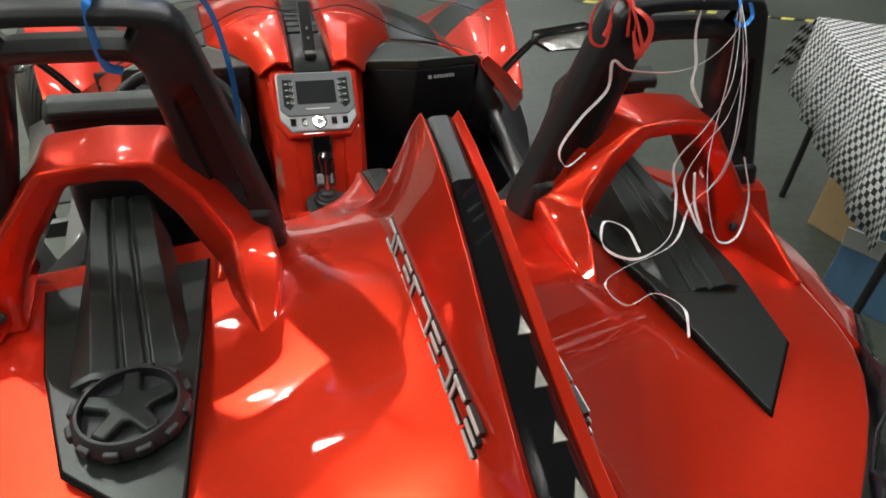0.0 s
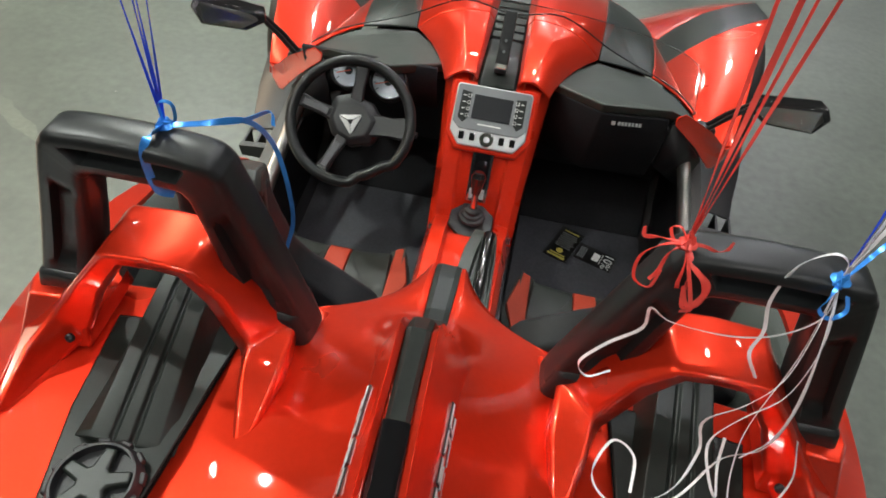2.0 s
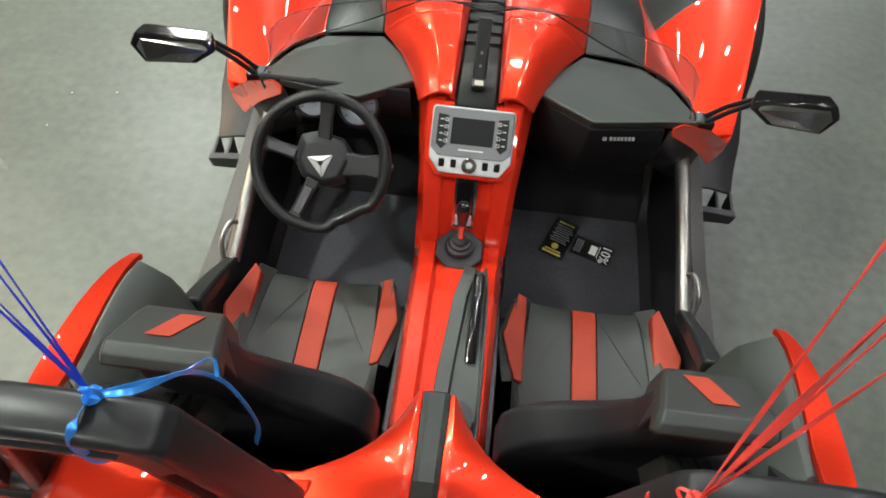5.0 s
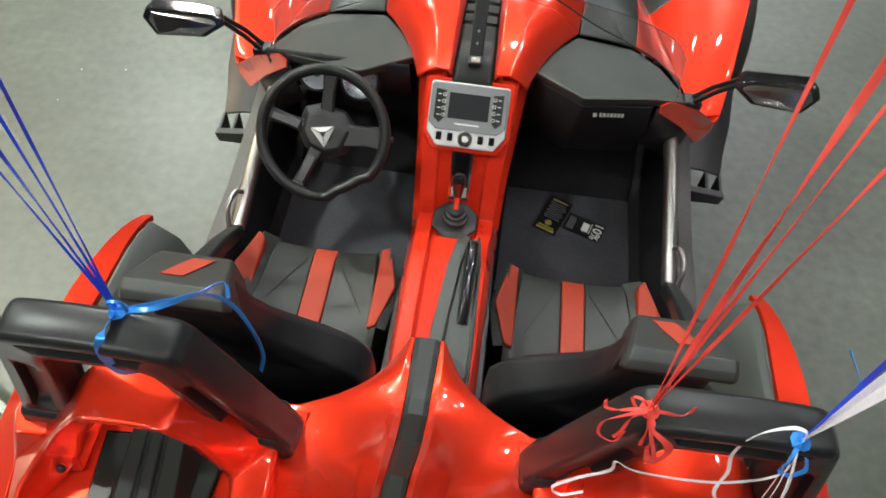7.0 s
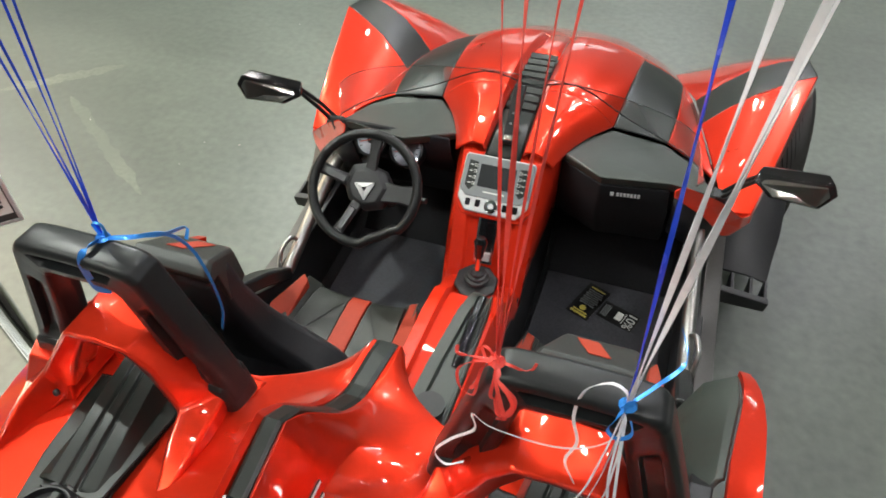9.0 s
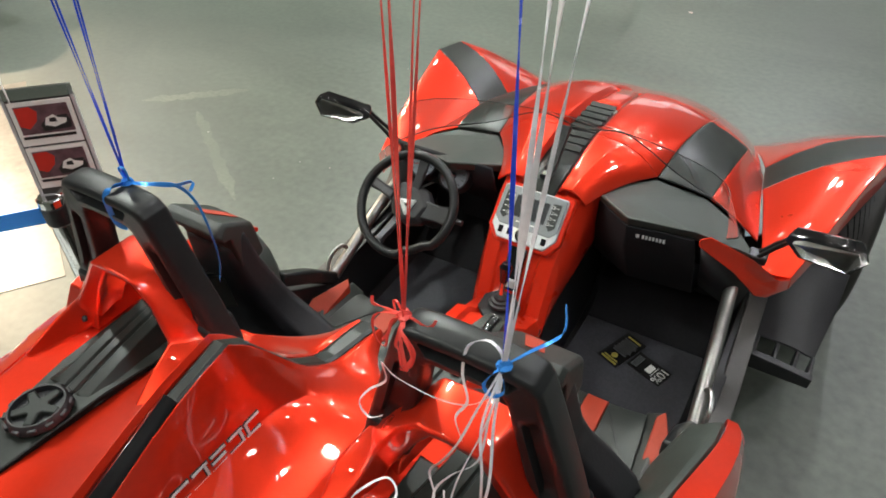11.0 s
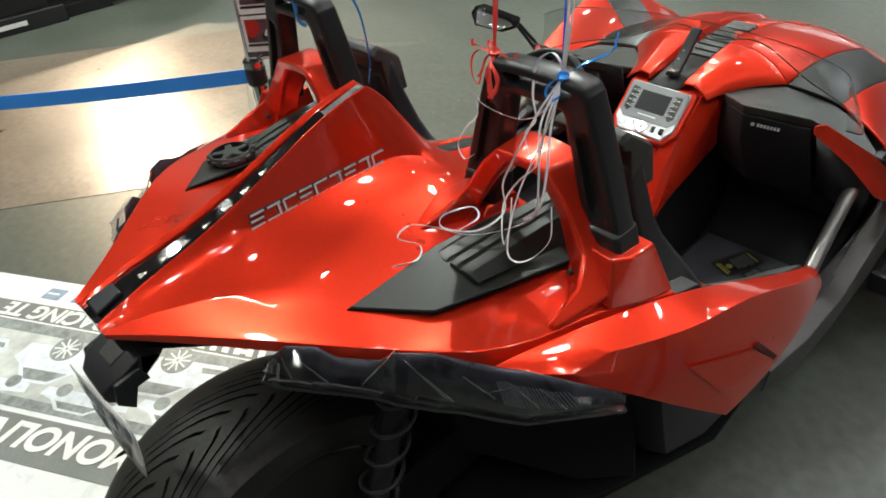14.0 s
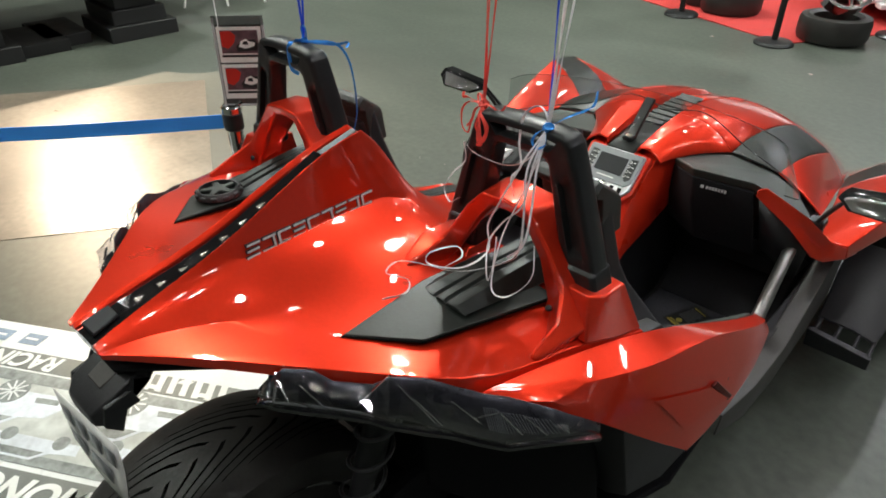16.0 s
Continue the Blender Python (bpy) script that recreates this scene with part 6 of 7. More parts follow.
on_banner("photo_ground", -1.19, 0.99, 0.236, 0.285, DARKPRINT, bn, 0.0042)
on_banner("photo_ground", -1.19, 0.99, 0.56, 0.60, DARKPRINT, bn, 0.0042)
for u, v in ((-0.036, 0.329), (0.419, 0.289), (-0.50, 0.345), (-0.95, 0.32)):
    body = print_shape("printed_car_shape", [(u - 0.16, v + 0.0), (u + 0.20, v - 0.01), (u + 0.235, v + 0.045), (u + 0.20, v + 0.09), (u + 0.11, v + 0.105), (u + 0.05, v + 0.165), (u - 0.07, v + 0.17), (u - 0.13, v + 0.10), (u - 0.175, v + 0.075)], CARPRINT, bn, 0.0046, "printed pale car")
    print_shape("printed_glass_shape", [(u + 0.09, v + 0.108), (u + 0.04, v + 0.153), (u - 0.06, v + 0.157), (u - 0.10, v + 0.112)], DARKPRINT, body, 0.0056)
    print_shape("printed_grille_shape", [(u + 0.11, v + 0.012), (u + 0.20, v + 0.008), (u + 0.21, v + 0.03), (u + 0.12, v + 0.035)], DARKPRINT, body, 0.0056)
    p = O + U * u + V * v + Vector((0, 0, 0.0058))
    wheel_ = part("printed_wheel_shape", lathe(B(), [(0.060, 0), (0.060, 0.0005), (0.0, 0.0005)], Matrix.Translation(p), 28), DARKPRINT, bn)
    for k in range(10):
        bm = B()
        box(bm, (0.006, -0.0035, 0.0006), (0.050, 0.0035, 0.0012), Matrix.Translation(p) @ Matrix.Rotation(k * 2 * math.pi / 10, 4, "Z"))
        part("printed_spoke_shape", bm, BANNER, wheel_, smooth=0)
for u, v in ((0.20, 0.495), (-0.22, 0.50), (-0.62, 0.49), (0.58, 0.47)):
    body = print_shape("printed_car_shape", [(u - 0.17, v), (u + 0.17, v), (u + 0.18, v + 0.04), (u + 0.09, v + 0.05), (u + 0.04, v + 0.085), (u - 0.08, v + 0.085), (u - 0.12, v + 0.05), (u - 0.18, v + 0.035)], CARPRINT, bn, 0.0047, "printed pale car")
    print_shape("printed_glass_shape", [(u + 0.07, v + 0.05), (u + 0.035, v + 0.076), (u - 0.07, v + 0.076), (u - 0.10, v + 0.05)], DARKPRINT, body, 0.0057)
    for d in (-0.10, 0.10):
        part("printed_wheel_shape", lathe(B(), [(0.028, 0), (0.028, 0.0005), (0.0, 0.0005)], Matrix.Translation(O + U * (u + d) + V * (v + 0.004) + Vector((0, 0, 0.0058))), 20), DARKPRINT, bn)

# table with a chequered cloth
CHECK = bpy.data.materials.new("chequered_cloth")
CHECK.use_nodes = True
nt = CHECK.node_tree
ck, tc = nt.nodes.new("ShaderNodeTexChecker"), nt.nodes.new("ShaderNodeUVMap")
ck.inputs["Scale"].default_value = 1.0
ck.inputs["Color1"].default_value, ck.inputs["Color2"].default_value = (0.72, 0.72, 0.70, 1), (0.02, 0.02, 0.025, 1)
nt.links.new(tc.outputs[0], ck.inputs["Vector"])
nt.links.new(ck.outputs["Color"], nt.nodes["Principled BSDF"].inputs["Base Color"])
nt.nodes["Principled BSDF"].inputs["Roughness"].default_value = 0.45
TA, TD, TP = Vector((2.05, 1.56, 0)), Vector((-0.47, -0.88, 0)).normalized(), Vector((0.88, -0.47, 0)).normalized()
tb = thing("display_table", "folding display table with thin dark legs", "table")
bm = B()
prism(bm, [TA + Vector((0, 0, 0.715)), TA + TD * 1.2 + Vector((0, 0, 0.715)), TA + TD * 1.2 + TP * 0.75 + Vector((0, 0, 0.715)), TA + TP * 0.75 + Vector((0, 0, 0.715))], (0, 0, 0.03))
part("tabletop", bm, SILL, tb, bevel=0.004)
for d in (0.12, 1.08):
    for p in (0.10, 0.65):
        q = TA + TD * d + TP * p
        part("leg", tube(B(), [q, q + Vector((0, 0, 0.715))], 0.014, 10), HOOP, tb)
bm = B()
uv = bm.loops.layers.uv.new("UVMap")
rows, uvs = [], []
for i in range(31):
    d = -0.01 + 1.22 * i / 30
    wav = 0.012 * math.sin(i * 1.1)
    line = [(-0.012 - wav, 0.445 + 0.006 * math.sin(i * 0.7)), (-0.010 - wav * 0.6, 0.60), (-0.006, 0.742), (0.0, 0.749), (0.40, 0.749), (0.76, 0.749)]
    rows.append([TA + TD * d + TP * p + Vector((0, 0, z)) for p, z in line])
    acc = [0, 0.155, 0.30, 0.315, 0.715, 1.07]
    uvs.append([(d / 0.021, t / 0.021) for t in acc])
vs = [[bm.verts.new(p) for p in r] for r in rows]
for i in range(30):
    for j in range(5):
        f = bm.faces.new((vs[i][j], vs[i + 1][j], vs[i + 1][j + 1], vs[i][j + 1]))
        for lo, (a, b) in zip(f.loops, ((i, j), (i + 1, j), (i + 1, j + 1), (i, j + 1))):
            lo[uv].uv = uvs[a][b]
cl = part("tablecloth", bm, CHECK, None, smooth=60, thick=0.001)
tagged(cl, "black and white chequered plastic tablecloth draped over the table", "tablecloth")
bm = B()
uv = bm.loops.layers.uv.new("UVMap")
for k in range(3):
    q = [TA + TD * (-0.022) + TP * (-0.05 + 0.06 * k) + Vector((0, 0, 0.70)), TA + TD * (-0.022) + TP * (0.01 + 0.06 * k) + Vector((0, 0, 0.745)), TA + TD * (-0.12 - 0.03 * k) + TP * (0.0 + 0.05 * k) + Vector((0, 0, 0.52)), TA + TD * (-0.10) + TP * (-0.07 + 0.05 * k) + Vector((0, 0, 0.46 + 0.05 * k))]
    f = bm.faces.new([bm.verts.new(p) for p in q])
    for lo, c in zip(f.loops, ((0, 0), (3, 0), (3, 9), (0, 9))):
        lo[uv].uv = c
part("cloth_corner", bm, CHECK, cl, smooth=0, thick=0.001)
random.seed(12)
PAPER = material("printed_paper", (0.55, 0.52, 0.50), 0.5, vary=0.5, scale=25, dirt=(0.45, 0.12, 0.10))
for k in range(5):
    q = TA + TD * (0.12 + 0.22 * k) + TP * random.uniform(0.2, 0.45)
    bm = B()
    box(bm, (-0.08, -0.11, 0), (0.08, 0.11, 0.004), Matrix.Translation(q + Vector((0, 0, 0.7505 + 0.0))) @ Matrix.Rotation(random.uniform(0, 3), 4, "Z"))
    tagged(part("brochure", bm, PAPER, None, smooth=0), "loose printed brochure lying on the chequered cloth", "brochure", "brochures")
CARD_ = material("cardboard", (0.34, 0.22, 0.11), 0.8, vary=0.15)
BLUEBOX = material("blue_carton", (0.06, 0.13, 0.22), 0.5, vary=0.2)


def carton(name, place, turn, size, mat, label, flaps=True):
    m = Matrix.Translation(place) @ Matrix.Rotation(radians(turn), 4, "Z")
    bx = part(name, box(B(), (-size[0] / 2, -size[1] / 2, 0), (size[0] / 2, size[1] / 2, size[2]), m), mat, None, bevel=0.004)
    tagged(bx, label, "box", "boxes under the table")
    if flaps:
        for sx in (-1, 1):
            bm = B()
            box(bm, (0, -size[1] / 2, 0), (size[0] * 0.4, size[1] / 2, 0.004), m @ Matrix.Translation((sx * size[0] / 2, 0, size[2])) @ Matrix.Rotation(radians(-55 if sx > 0 else -125), 4, "Y"))
            part("flap", bm, WHITE, bx, "white box flap", smooth=0)
    bm = B()
    box(bm, (-size[0] * 0.3, -size[1] / 2 - 0.002, size[2] * 0.4), (size[0] * 0.3, -size[1] / 2 + 0.002, size[2] * 0.7), m)
    part("print_panel", bm, WHITE, bx, smooth=0)
    return bx


carton("carton", TA + TD * 0.72 + TP * 0.30, 30, (0.34, 0.26, 0.22), BLUEBOX, "dark blue and white open carton on the floor")
carton("carton", TA + TD * 0.32 + TP * 0.38, 15, (0.30, 0.30, 0.34), CARD_, "brown cardboard box on the floor under the table", False)

# striped tape on the floor
YT = material("yellow_tape", (0.62, 0.55, 0.10), 0.5, vary=0.15)
a, b = Vector((2.35, 4.16, 0)), Vector((5.6, 3.05, 0))
d = (b - a).normalized()
n = Vector((-d.y, d.x, 0)) * 0.03
tape = part("floor_tape", prism(B(), [a - n, b - n, b + n, a + n], (0, 0, 0.001)), LABEL, None, smooth=0)
tagged(tape, "yellow and black striped tape stuck on the floor", "floor tape")
for k in range(17):
    p = a + d * (0.05 + 0.19 * k)
    bm = B()
    prism(bm, [p - n, p + d * 0.10 - n, p + d * 0.14 + n, p + d * 0.04 + n], (0, 0, 0.0025))
    part("yellow_stripe", bm, YT, tape, smooth=0)

# ---- far things ----
ORANGE = material("orange_car_paint", (0.48, 0.12, 0.015), 0.25, coat=0.6, vary=0.05)
YELLOWP = material("yellow_car_paint", (0.46, 0.20, 0.02), 0.3, coat=0.5, vary=0.05)
F, G = Vector((-5.35, 0.75, 0)), Vector((0.08, 1.0, 0)).normalized()
W_ = Vector((-G.y, G.x, 0))
dc = thing("display_car", "orange display car raised on black wooden stacks", "car")
prof = [(0.06, 0.56), (0.03, 0.62), (0.10, 0.72), (0.25, 1.02), (0.75, 1.08), (1.5, 1.05), (1.75, 0.66), (1.75, 0.56)]
rows = []
for t, k in ((-2.6, 0.75), (-1.6, 0.95), (-0.4, 1.0), (0.6, 1.0), (1.4, 0.92), (1.9, 0.72)):
    rows.append([F + G * t + W_ * (u + 0.05) + Vector((0, 0, 0.56 + (z - 0.56) * k)) for u, z in prof])
part("body", loft(B(), rows, close=True, caps=True), ORANGE, dc, bevel=0.03, segments=3)
bm = B()
prism(bm, [F + G * -1.2 + Vector((0, 0, 0.535)), F + G * 1.1 + Vector((0, 0, 0.535)), F + G * 1.0 + Vector((0, 0, 0.60)), F + G * -1.0 + Vector((0, 0, 0.60))], W_ * 0.10)
part("sill", bm, YELLOWP, dc, "yellow sill", bevel=0.01)
for t in (-1.75, 1.35):
    m = Matrix.Translation(F + G * t + W_ * 0.14 + Vector((0, 0, 0.66))) @ Matrix(((G.x, 0, -W_.x, 0), (G.y, 0, -W_.y, 0), (0, 1, 0, 0), (0, 0, 0, 1)))
    part("wheel", lathe(B(), [(0.20, -0.1), (0.31, -0.10), (0.33, -0.06), (0.33, 0.06), (0.31, 0.10), (0.21, 0.10), (0.19, 0.06), (0.05, 0.08), (0.0, 0.08)], m, 36), RUBBER, dc)
BLOCK = material("black_painted_wood", (0.010, 0.010, 0.010), 0.6, vary=0.3)
for t, d_ in ((0.40, 0.10), (0.62, 0.22)):
    p = F + G * t + W_ * d_
    tagged(part("floor_plank", prism(B(), [p - G * 0.19, p + G * 0.19, p + G * 0.19 + W_ * 0.7, p - G * 0.19 + W_ * 0.7], (0, 0, 0.10)), BLOCK, None, bevel=0.006), "low black plank on the floor under the display car", "plank", "support planks")
for t, w in ((-0.25, 0.9), (1.22, 0.62)):
    bk = thing("support_stack", "black painted wooden stack under the display car", "block", "support stacks")
    for k, (ww, z0, z1) in enumerate(((w, 0, 0.13), (w * 0.78, 0.132, 0.26), (w * 0.6, 0.262, 0.53))):
        bm = B()
        p = F + G * t
        prism(bm, [p - G * ww / 2 + W_ * (0.02 + 0.05 * k) + Vector((0, 0, z0)), p + G * ww / 2 + W_ * (0.02 + 0.05 * k) + Vector((0, 0, z0)), p + G * ww / 2 + W_ * 0.75 + Vector((0, 0, z0)), p - G * ww / 2 + W_ * 0.75 + Vector((0, 0, z0))], (0, 0, z1 - z0))
        part("block", bm, BLOCK, bk, bevel=0.006)
    if t > 0:
        continue
    bm = B()
    prism(bm, [F + G * (t - 0.12) + W_ * 0.015 + Vector((0, 0, 0.05)), F + G * (t + 0.14) + W_ * 0.015 + Vector((0, 0, 0.05)), F + G * (t + 0.14) + W_ * 0.015 + Vector((0, 0, 0.085)), F + G * (t - 0.12) + W_ * 0.015 + Vector((0, 0, 0.085))], W_ * -0.003)
    part("stencil_bar", bm, WHITE, bk, smooth=0)

REDC = material("red_carpet", (0.45, 0.03, 0.025), 0.9, vary=0.15, bump=0.5)
K0, KA, KB = Vector((-0.88, 5.70, 0)), Vector((-0.935, 0.355, 0)).normalized(), Vector((0.52, 0.85, 0)).normalized()
tagged(part("red_carpet", prism(B(), [K0, K0 + KB * 5, K0 + KB * 5 + KA * 6, K0 + KA * 6], (0, 0, 0.008)), REDC, None, smooth=0), "red carpet laid over the hall floor", "carpet")
for x, y in ((-0.955, 5.66), (-2.03, 6.06), (-0.20, 6.62)):
    stanchion(x, y, 0.98, HOOP, "black barrier post on a round base")


def flat_tyre(x, y, r, h):
    t = thing("loose_tyre", "black tyre lying flat on the red carpet", "tyre", "loose tyres")
    t.location = (x, y, 0.008)
    part("tyre_ring", lathe(B(), [(r * 0.62, 0.02), (r * 0.75, 0), (r * 0.95, 0.01), (r, 0.05), (r, h - 0.05), (r * 0.95, h - 0.01), (r * 0.75, h), (r * 0.62, h - 0.02)], Matrix(), 40, close=True), RUBBER, t)
    return t


def alloy(x, y, z, r, lean, turn):
    t = thing("alloy_wheel", "bright alloy wheel leaning on a black tyre", "wheel", "alloy wheels")
    m = Matrix.Translation((x, y, z)) @ Matrix.Rotation(radians(turn), 4, "Z") @ Matrix.Rotation(radians(lean), 4, "X")
    part("rim_ring", lathe(B(), [(r * 0.86, -0.10), (r, -0.10), (r, 0.10), (r * 0.9, 0.10), (r * 0.82, 0.06)], m, 40, close=True), CHROME, t)
    for k in range(5):
        bm = B()
        mm = m @ Matrix.Rotation(2 * math.pi * k / 5, 4, "Z")
        for o in (-0.03, 0.03):
            loft(bm, [[mm @ Vector((rr, o * rr / r * 1.6 + e, hh)) for e, hh in ((-0.014, 0.08), (0.014, 0.08), (0.012, 0.04), (-0.012, 0.04))] for rr in (0.03, r * 0.88)], close=True, caps=True)
        part("spoke", bm, CHROME, t, bevel=0.004)
    part("hub", lathe(B(), [(0.05, 0.03), (0.05, 0.085), (0.0, 0.09)], m, 20), CHROME, t)


for x, y in ((-0.62, 6.12), (-1.72, 6.52), (-2.05, 6.72), (0.25, 7.15)):
    flat_tyre(x, y, 0.30, 0.22)
alloy(-0.60, 6.16, 0.47, 0.235, 62, 25)
alloy(-1.70, 6.55, 0.40, 0.235, 30, 30)
alloy(-2.03, 6.76, 0.40, 0.235, 25, 10)

# white car behind the tyres
WPAINT = material("white_car_paint", (0.72, 0.72, 0.74), 0.25, coat=0.7, vary=0.03)
wc = thing("white_car", "white sports saloon parked on the red carpet", "car")
NQ = Matrix.Translation((0.10, 7.35, 0)) @ Matrix.Rotation(radians(33), 4, "Z")
rows = []
for y, w, z0, z1, zr in ((0.0, 0.62, 0.20, 0.62, 0.62), (0.12, 0.80, 0.17, 0.72, 0.74), (0.7, 0.90, 0.16, 0.86, 0.90), (1.5, 0.92, 0.16, 0.94, 0.99), (2.2, 0.92, 0.18, 0.96, 1.38), (3.4, 0.92, 0.18, 0.98, 1.40), (4.3, 0.88, 0.22, 0.98, 1.02), (4.6, 0.8, 0.3, 0.9, 0.92)):
    rows.append([NQ @ Vector(p) for p in ((-w, y, z0), (-w, y, z1 * 0.75), (-w * 0.94, y, z1), (-w * 0.66, y, zr), (w * 0.66, y, zr), (w * 0.94, y, z1), (w, y, z1 * 0.75), (w, y, z0))])
part("body", loft(B(), rows, close=True, caps=True), WPAINT, wc, bevel=0.03, segments=3)


def on_nose(name, lo, hi, mat, label="", bevel=0.01):
    return part(name, box(B(), lo, hi, NQ), mat, wc, label, bevel=bevel)


on_nose("lower_intake", (-0.55, -0.03, 0.24), (0.55, 0.05, 0.38), TUB, "dark lower intake")
on_nose("front_lip", (-0.70, -0.06, 0.15), (0.70, 0.08, 0.20), WPAINT)
on_nose("intake_trim", (-0.50, -0.045, 0.30), (0.50, -0.02, 0.32), BLUE)
on_nose("plate_holder", (-0.22, -0.05, 0.41), (0.22, -0.02, 0.50), SILVER)
for s in (-1, 1):
    on_nose("grille", (s * 0.04, -0.03, 0.52), (s * 0.26, 0.06, 0.62), TUB, "dark grille opening")
    on_nose("headlamp", (s * 0.40, 0.02, 0.56), (s * 0.72, 0.16, 0.68), SILVER, "clear headlamp")
    m = NQ @ Matrix.Translation((s * 0.82, 0.85, 0.33)) @ Matrix.Rotation(radians(90), 4, "Y")
    part("wheel", lathe(B(), [(0.22, -0.11), (0.32, -0.11), (0.33, 0.0), (0.32, 0.11), (0.22, 0.11), (0.20, 0.08), (0.05, 0.09), (0.0, 0.09)], m, 36), RUBBER, wc)

# folding chairs far away
def far_chair(x, y, turn):
    ch = thing("folding_chair", "pale metal folding chair standing far off", "chair", "folding chairs")
    ch.matrix_world = pose(x, y, 0, 0, 0, turn)
    for a, b in (((-0.2, -0.2, 0), (-0.2, 0.15, 0.8)), ((0.2, -0.2, 0), (0.2, 0.15, 0.8)), ((-0.2, 0.25, 0), (-0.2, -0.1, 0.45)), ((0.2, 0.25, 0), (0.2, -0.1, 0.45))):
        part("leg", tube(B(), [a, b], 0.012, 8), WHITE, ch)
    part("seat", box(B(), (-0.2, -0.2, 0.44), (0.2, 0.2, 0.465)), SILL, ch, bevel=0.008)
    part("backrest", box(B(), (-0.2, 0.12, 0.62), (0.2, 0.15, 0.82)), SILL, ch, bevel=0.008)


for x, y, t in ((-6.3, 2.9, 20), (-5.9, 3.4, 70), (-7.6, 4.6, -30)):
    far_chair(x, y, t)

# ---- balloon ribbons ----
RB = material("blue_foil_ribbon", (0.025, 0.08, 0.75), 0.25, metal=0.1, vary=0.1)
RBL = material("light_blue_foil_ribbon", (0.06, 0.34, 0.95), 0.16, metal=0.4, vary=0.15)
RR = material("red_foil_ribbon", (0.92, 0.10, 0.08), 0.22, metal=0.1, vary=0.1)
RW = material("white_foil_ribbon", (0.93, 0.92, 0.94), 0.22, metal=0.0, vary=0.1)


def bunch(label, knot, ups, tails, knot_mat, size=1.0):
    """Ribbons tied round a bar: straight strings that rise, curled tails that hang."""
    rb = thing("balloon_ribbons", label, "ribbon", "balloon ribbons")
    k = Vector(knot)
    for dx, dy, w, mat in ups:
        top = k + Vector((dx, dy, 2.4))
        part("rising_string", ribbon(B(), [k.lerp(top, i / 40) for i in range(61)], w * 0.68, twist=46.0, side=(1, 0.5, 0)), mat, rb, smooth=60)
    for pts, w, tw, mat in tails:
        part("curled_tail", ribbon(B(), curve([k] + [k + (Vector(p) - k) * size for p in pts], 8), w * (1.0 if mat is RW else 0.85), twist=tw * 0.6, side=(0.4, 1, 0.3)), mat, rb, smooth=60)
    for j in range(3):
        m = Matrix.Translation(k) @ Euler((0.6 * j, 1.1 * j, 0.4)).to_matrix().to_4x4()
        part("knot_turn", lathe(B(), [(0.006, -0.004), (0.010, 0.0), (0.006, 0.004)], m, 10), knot_mat, rb)
    return rb


bunch("blue foil balloon ribbons tied round the roll hoop", (-0.300, 0.118, 1.312), [(-0.28, 0.06, 0.0045, RB), (-0.10, 0.22, 0.0045, RB), (0.02, -0.06, 0.0045, RB), (0.16, 0.10, 0.0040, RB)],
      [([(-0.268, 0.134, 1.310), (-0.230, 0.149, 1.312), (-0.205, 0.165, 1.318), (-0.196, 0.150, 1.312)], 0.006, 4, RBL), ([(-0.262, 0.125, 1.318), (-0.228, 0.150, 1.312), (-0.206, 0.160, 1.285), (-0.194, 0.162, 1.238), (-0.188, 0.160, 1.170), (-0.198, 0.156, 1.120)], 0.007, 3, RBL),
       ([(-0.302, 0.092, 1.318), (-0.304, 0.078, 1.308), (-0.303, 0.076, 1.280), (-0.298, 0.077, 1.258), (-0.286, 0.084, 1.250)], 0.010, 1, RBL), ([(-0.296, 0.11, 1.345), (-0.282, 0.11, 1.347), (-0.284, 0.112, 1.325), (-0.300, 0.115, 1.318)], 0.004, 1, RBL)], RBL)
bunch("red foil balloon ribbons tied at the corner of the roll hoop", (0.236, 0.092, 1.312), [(-0.16, 0.20, 0.005, RR), (-0.03, 0.10, 0.008, RR), (0.10, 0.16, 0.004, RR), (0.20, 0.06, 0.005, RR)],
      [([(0.214, 0.088, 1.316), (0.195, 0.082, 1.322), (0.181, 0.085, 1.318), (0.178, 0.09, 1.328)], 0.005, 5, RR), ([(0.205, 0.080, 1.314), (0.184, 0.078, 1.290), (0.187, 0.076, 1.252), (0.208, 0.072, 1.244), (0.214, 0.075, 1.275)], 0.004, 4, RR),
       ([(0.218, 0.085, 1.298), (0.212, 0.078, 1.270), (0.204, 0.072, 1.258)], 0.005, 3, RR), ([(0.238, 0.075, 1.296), (0.236, 0.065, 1.272), (0.239, 0.066, 1.258)], 0.005, 2, RR),
       ([(0.246, 0.072, 1.296), (0.262, 0.062, 1.284), (0.270, 0.058, 1.262), (0.258, 0.055, 1.242), (0.248, 0.060, 1.256), (0.246, 0.066, 1.284)], 0.006, 5, RR), ([(0.250, 0.070, 1.294), (0.272, 0.062, 1.276), (0.268, 0.056, 1.246), (0.252, 0.054, 1.238), (0.244, 0.062, 1.268)], 0.005, 4, RR),
       ([(0.243, 0.068, 1.290), (0.254, 0.058, 1.262), (0.262, 0.054, 1.236), (0.250, 0.052, 1.232)], 0.005, 3, RR),
       ([(0.256, 0.090, 1.314), (0.276, 0.092, 1.306), (0.286, 0.096, 1.310), (0.290, 0.100, 1.320)], 0.004, 4, RR), ([(0.222, 0.095, 1.332), (0.212, 0.10, 1.324), (0.224, 0.09, 1.308), (0.240, 0.085, 1.320), (0.232, 0.09, 1.334)], 0.004, 3, RR)], RR, 0.78)
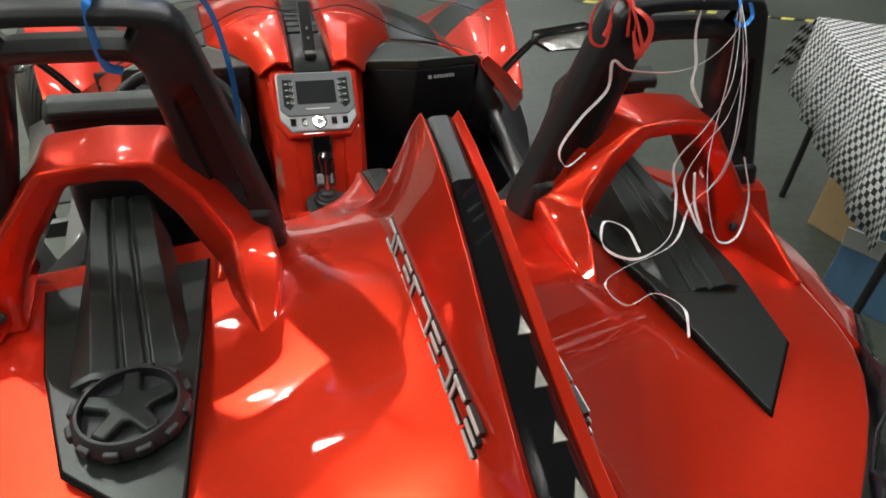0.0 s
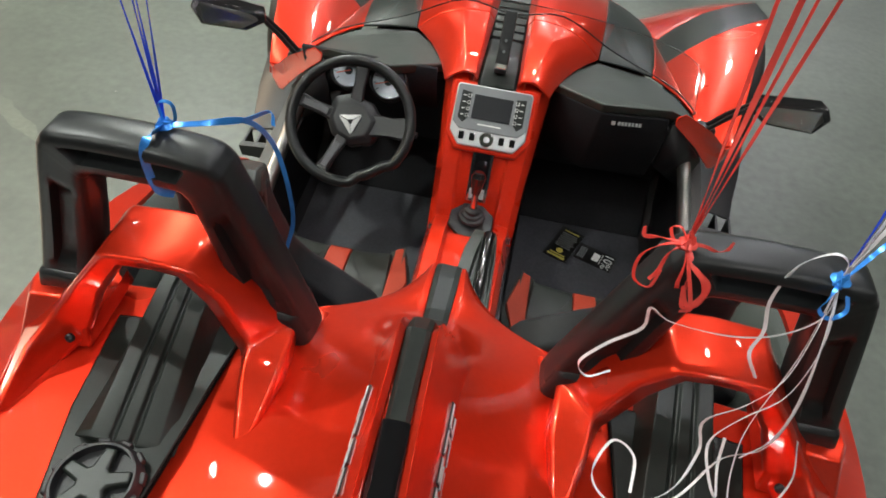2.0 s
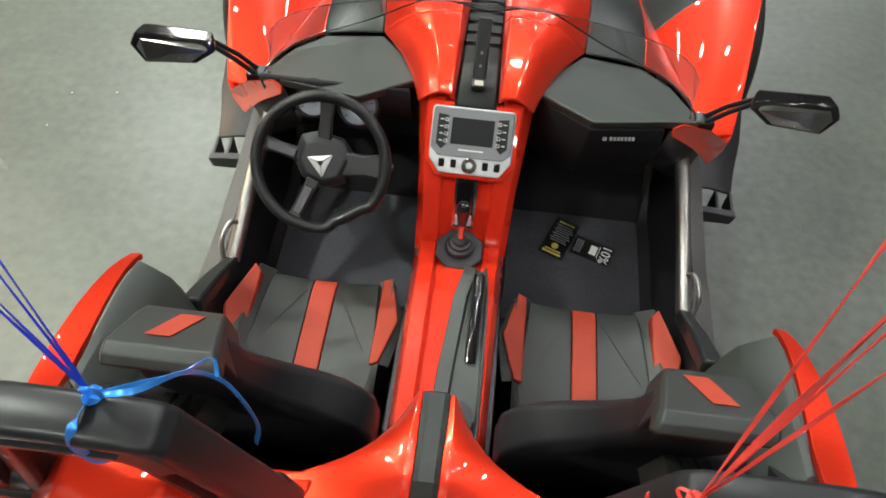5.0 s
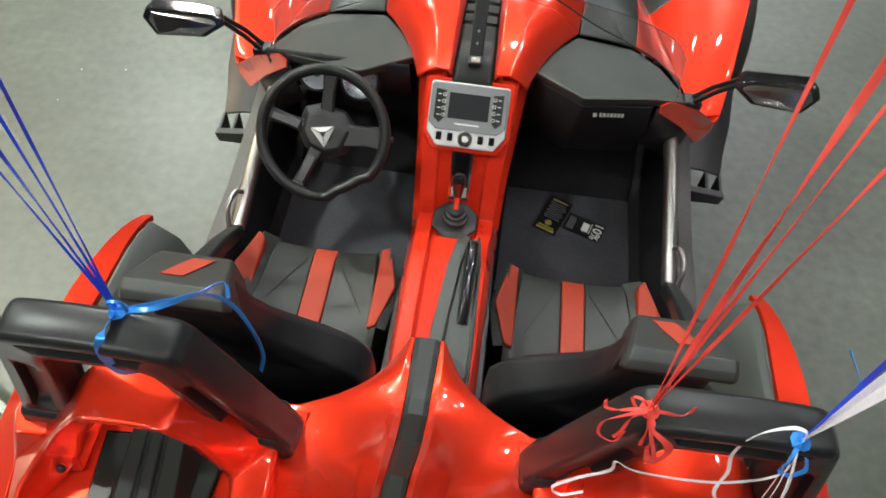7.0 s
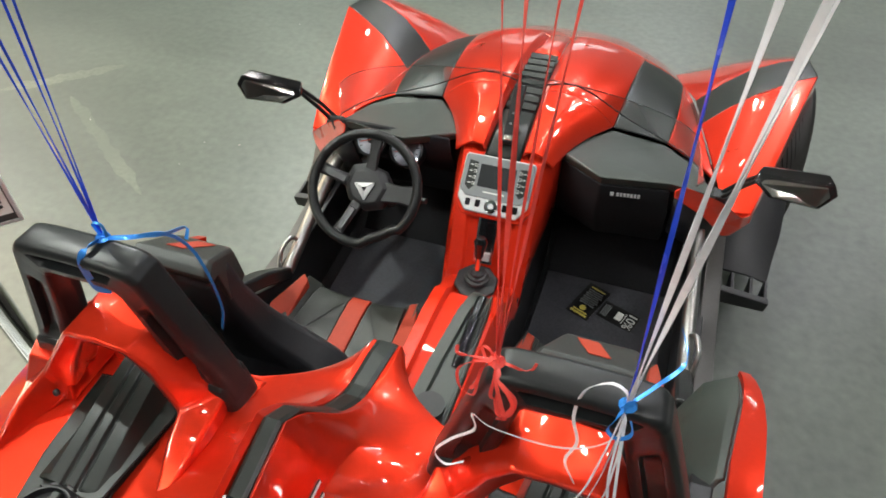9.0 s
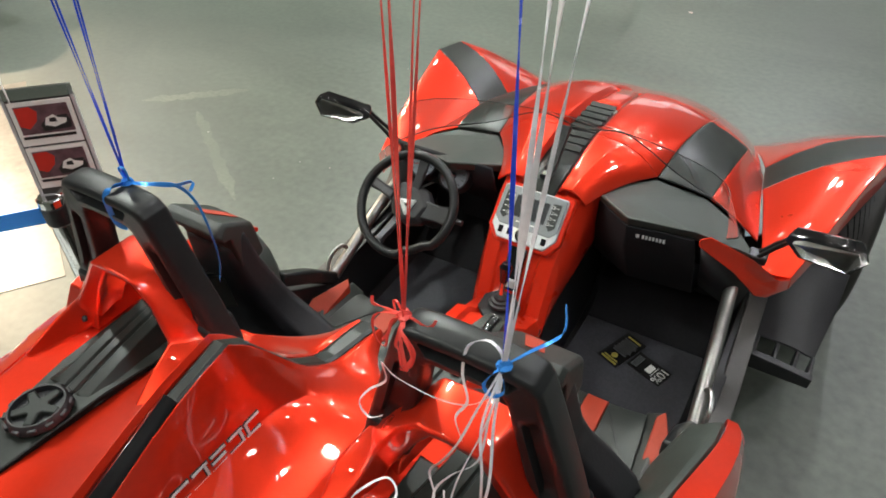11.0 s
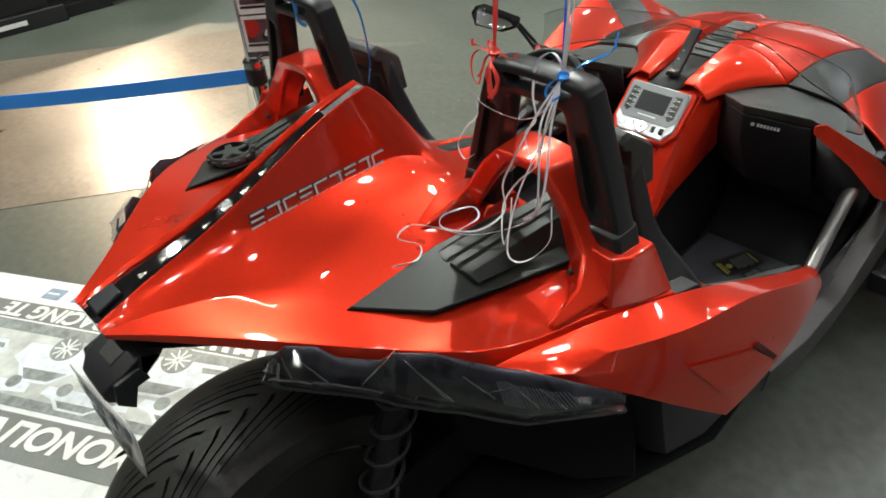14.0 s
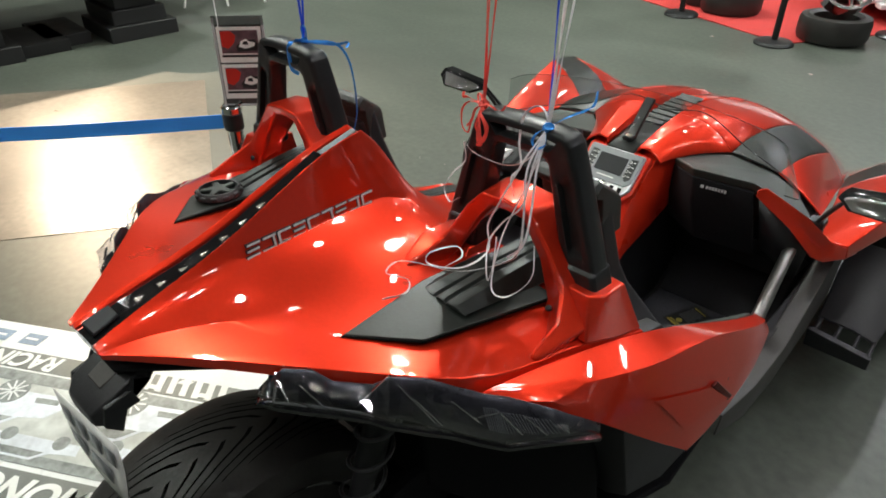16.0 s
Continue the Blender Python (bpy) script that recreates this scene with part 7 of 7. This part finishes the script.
bunch("white and blue balloon ribbons with long curled tails over the deck", (0.378, 0.082, 1.312), [(-0.10, 0.12, 0.007, RB), (0.05, 0.10, 0.009, RW), (0.16, -0.05, 0.009, RW), (0.22, 0.12, 0.007, RW)],
      [([(0.374, 0.062, 1.280), (0.345, 0.058, 1.246), (0.302, 0.057, 1.232), (0.243, 0.057, 1.236), (0.220, 0.060, 1.247), (0.222, 0.062, 1.212), (0.194, 0.060, 1.178), (0.174, 0.058, 1.140), (0.188, 0.058, 1.116), (0.211, 0.060, 1.132)], 0.0034, 5, RW),
       ([(0.372, 0.080, 1.336), (0.355, 0.080, 1.343), (0.333, 0.078, 1.322), (0.328, 0.075, 1.275), (0.338, 0.070, 1.235), (0.330, 0.055, 1.215), (0.345, 0.045, 1.190)], 0.0038, 3, RW),
       ([(0.366, 0.045, 1.270), (0.354, 0.020, 1.225), (0.335, 0.015, 1.180), (0.312, 0.020, 1.130), (0.322, 0.010, 1.085), (0.296, -0.030, 1.058), (0.240, -0.055, 1.052), (0.213, -0.025, 1.050), (0.236, 0.022, 1.052), (0.262, 0.010, 1.047), (0.258, -0.033, 1.043)], 0.0034, 5, RW),
       ([(0.376, 0.035, 1.255), (0.386, 0.020, 1.180), (0.384, 0.015, 1.110), (0.352, 0.015, 1.070), (0.296, -0.040, 1.055), (0.215, -0.066, 1.050), (0.184, -0.085, 1.046), (0.194, -0.118, 1.043), (0.236, -0.106, 1.043), (0.258, -0.132, 1.040), (0.240, -0.172, 1.038)], 0.0034, 4, RW),
       ([(0.380, 0.045, 1.260), (0.375, 0.030, 1.190), (0.345, 0.020, 1.150), (0.325, 0.010, 1.110), (0.335, -0.010, 1.075), (0.350, -0.022, 1.052), (0.344, 0.000, 1.080), (0.338, 0.012, 1.120)], 0.0032, 3, RW),
       ([(0.384, 0.050, 1.250), (0.392, 0.030, 1.170), (0.388, 0.020, 1.120), (0.365, 0.010, 1.090)], 0.0038, 2, RW),
       ([(0.372, 0.050, 1.230), (0.352, 0.010, 1.130), (0.364, -0.030, 1.050), (0.398, -0.030, 1.045), (0.424, 0.000, 1.080), (0.412, 0.020, 1.130)], 0.0026, 1, RW),
       ([(0.400, 0.10, 1.330), (0.425, 0.13, 1.345), (0.415, 0.16, 1.360)], 0.005, 2, RBL), ([(0.368, 0.064, 1.304), (0.364, 0.060, 1.290), (0.376, 0.058, 1.283), (0.388, 0.062, 1.292), (0.384, 0.068, 1.306)], 0.005, 2, RBL)], RBL)
ws = thing("balloon_string", "thin white string rising from the barrier post", "string")
part("string", ribbon(B(), curve([(-1.01, 0.31, 0.90), (-1.03, 0.33, 1.6), (-1.06, 0.36, 2.4), (-1.12, 0.4, 3.2)], 5), 0.004, twist=2), RW, ws)

# pale residue of old tape on the concrete
RESIDUE = material("tape_residue", (0.098, 0.106, 0.084), 0.46, vary=0.35, scale=3, fine=40, dirt=(0.080, 0.090, 0.072))
random.seed(5)
for (ax, ay), (bx, by), wide in (((-2.557, 1.966), (-1.688, 1.396), 0.035), ((-2.958, 1.893), (-2.479, 2.335), 0.05)):
    p, q = Vector((ax, ay, 0.0004)), Vector((bx, by, 0.0004))
    n = Vector((ay - by, bx - ax, 0)).normalized()
    rows = []
    for k in range(25):
        o = p.lerp(q, k / 24)
        taper = min(1.0, 6 * k / 24 + 0.1, 6 * (24 - k) / 24 + 0.1)
        rows.append([o + n * wide * taper * random.uniform(0.55, 1.1), o - n * wide * taper * random.uniform(0.55, 1.1)])
    tagged(part("tape_residue", loft(B(), rows), RESIDUE, None, smooth=0), "pale scuffed residue of old floor tape", "tape residue", "tape residue")

# scraps and marks on the floor
random.seed(21)
for x, y, r in ((-1.457, 5.512, 0.02), (-0.426, 5.007, 0.022), (-1.644, 1.83, 0.0028), (-1.657, 1.639, 0.0028), (-1.468, 1.86, 0.0028), (-2.305, 1.815, 0.0028), (-1.776, 3.083, 0.0028)):
    bm = B()
    prism(bm, [(x + r * random.uniform(0.6, 1.4) * math.cos(a), y + r * random.uniform(0.6, 1.4) * math.sin(a), 0.0015) for a in (0.2, 1.3, 2.6, 3.9, 5.2)], (0, 0, 0.001))
    tagged(part("paper_scrap", bm, PAPER, None, smooth=0), "small torn scrap of pale paper on the floor", "scrap", "floor scraps")
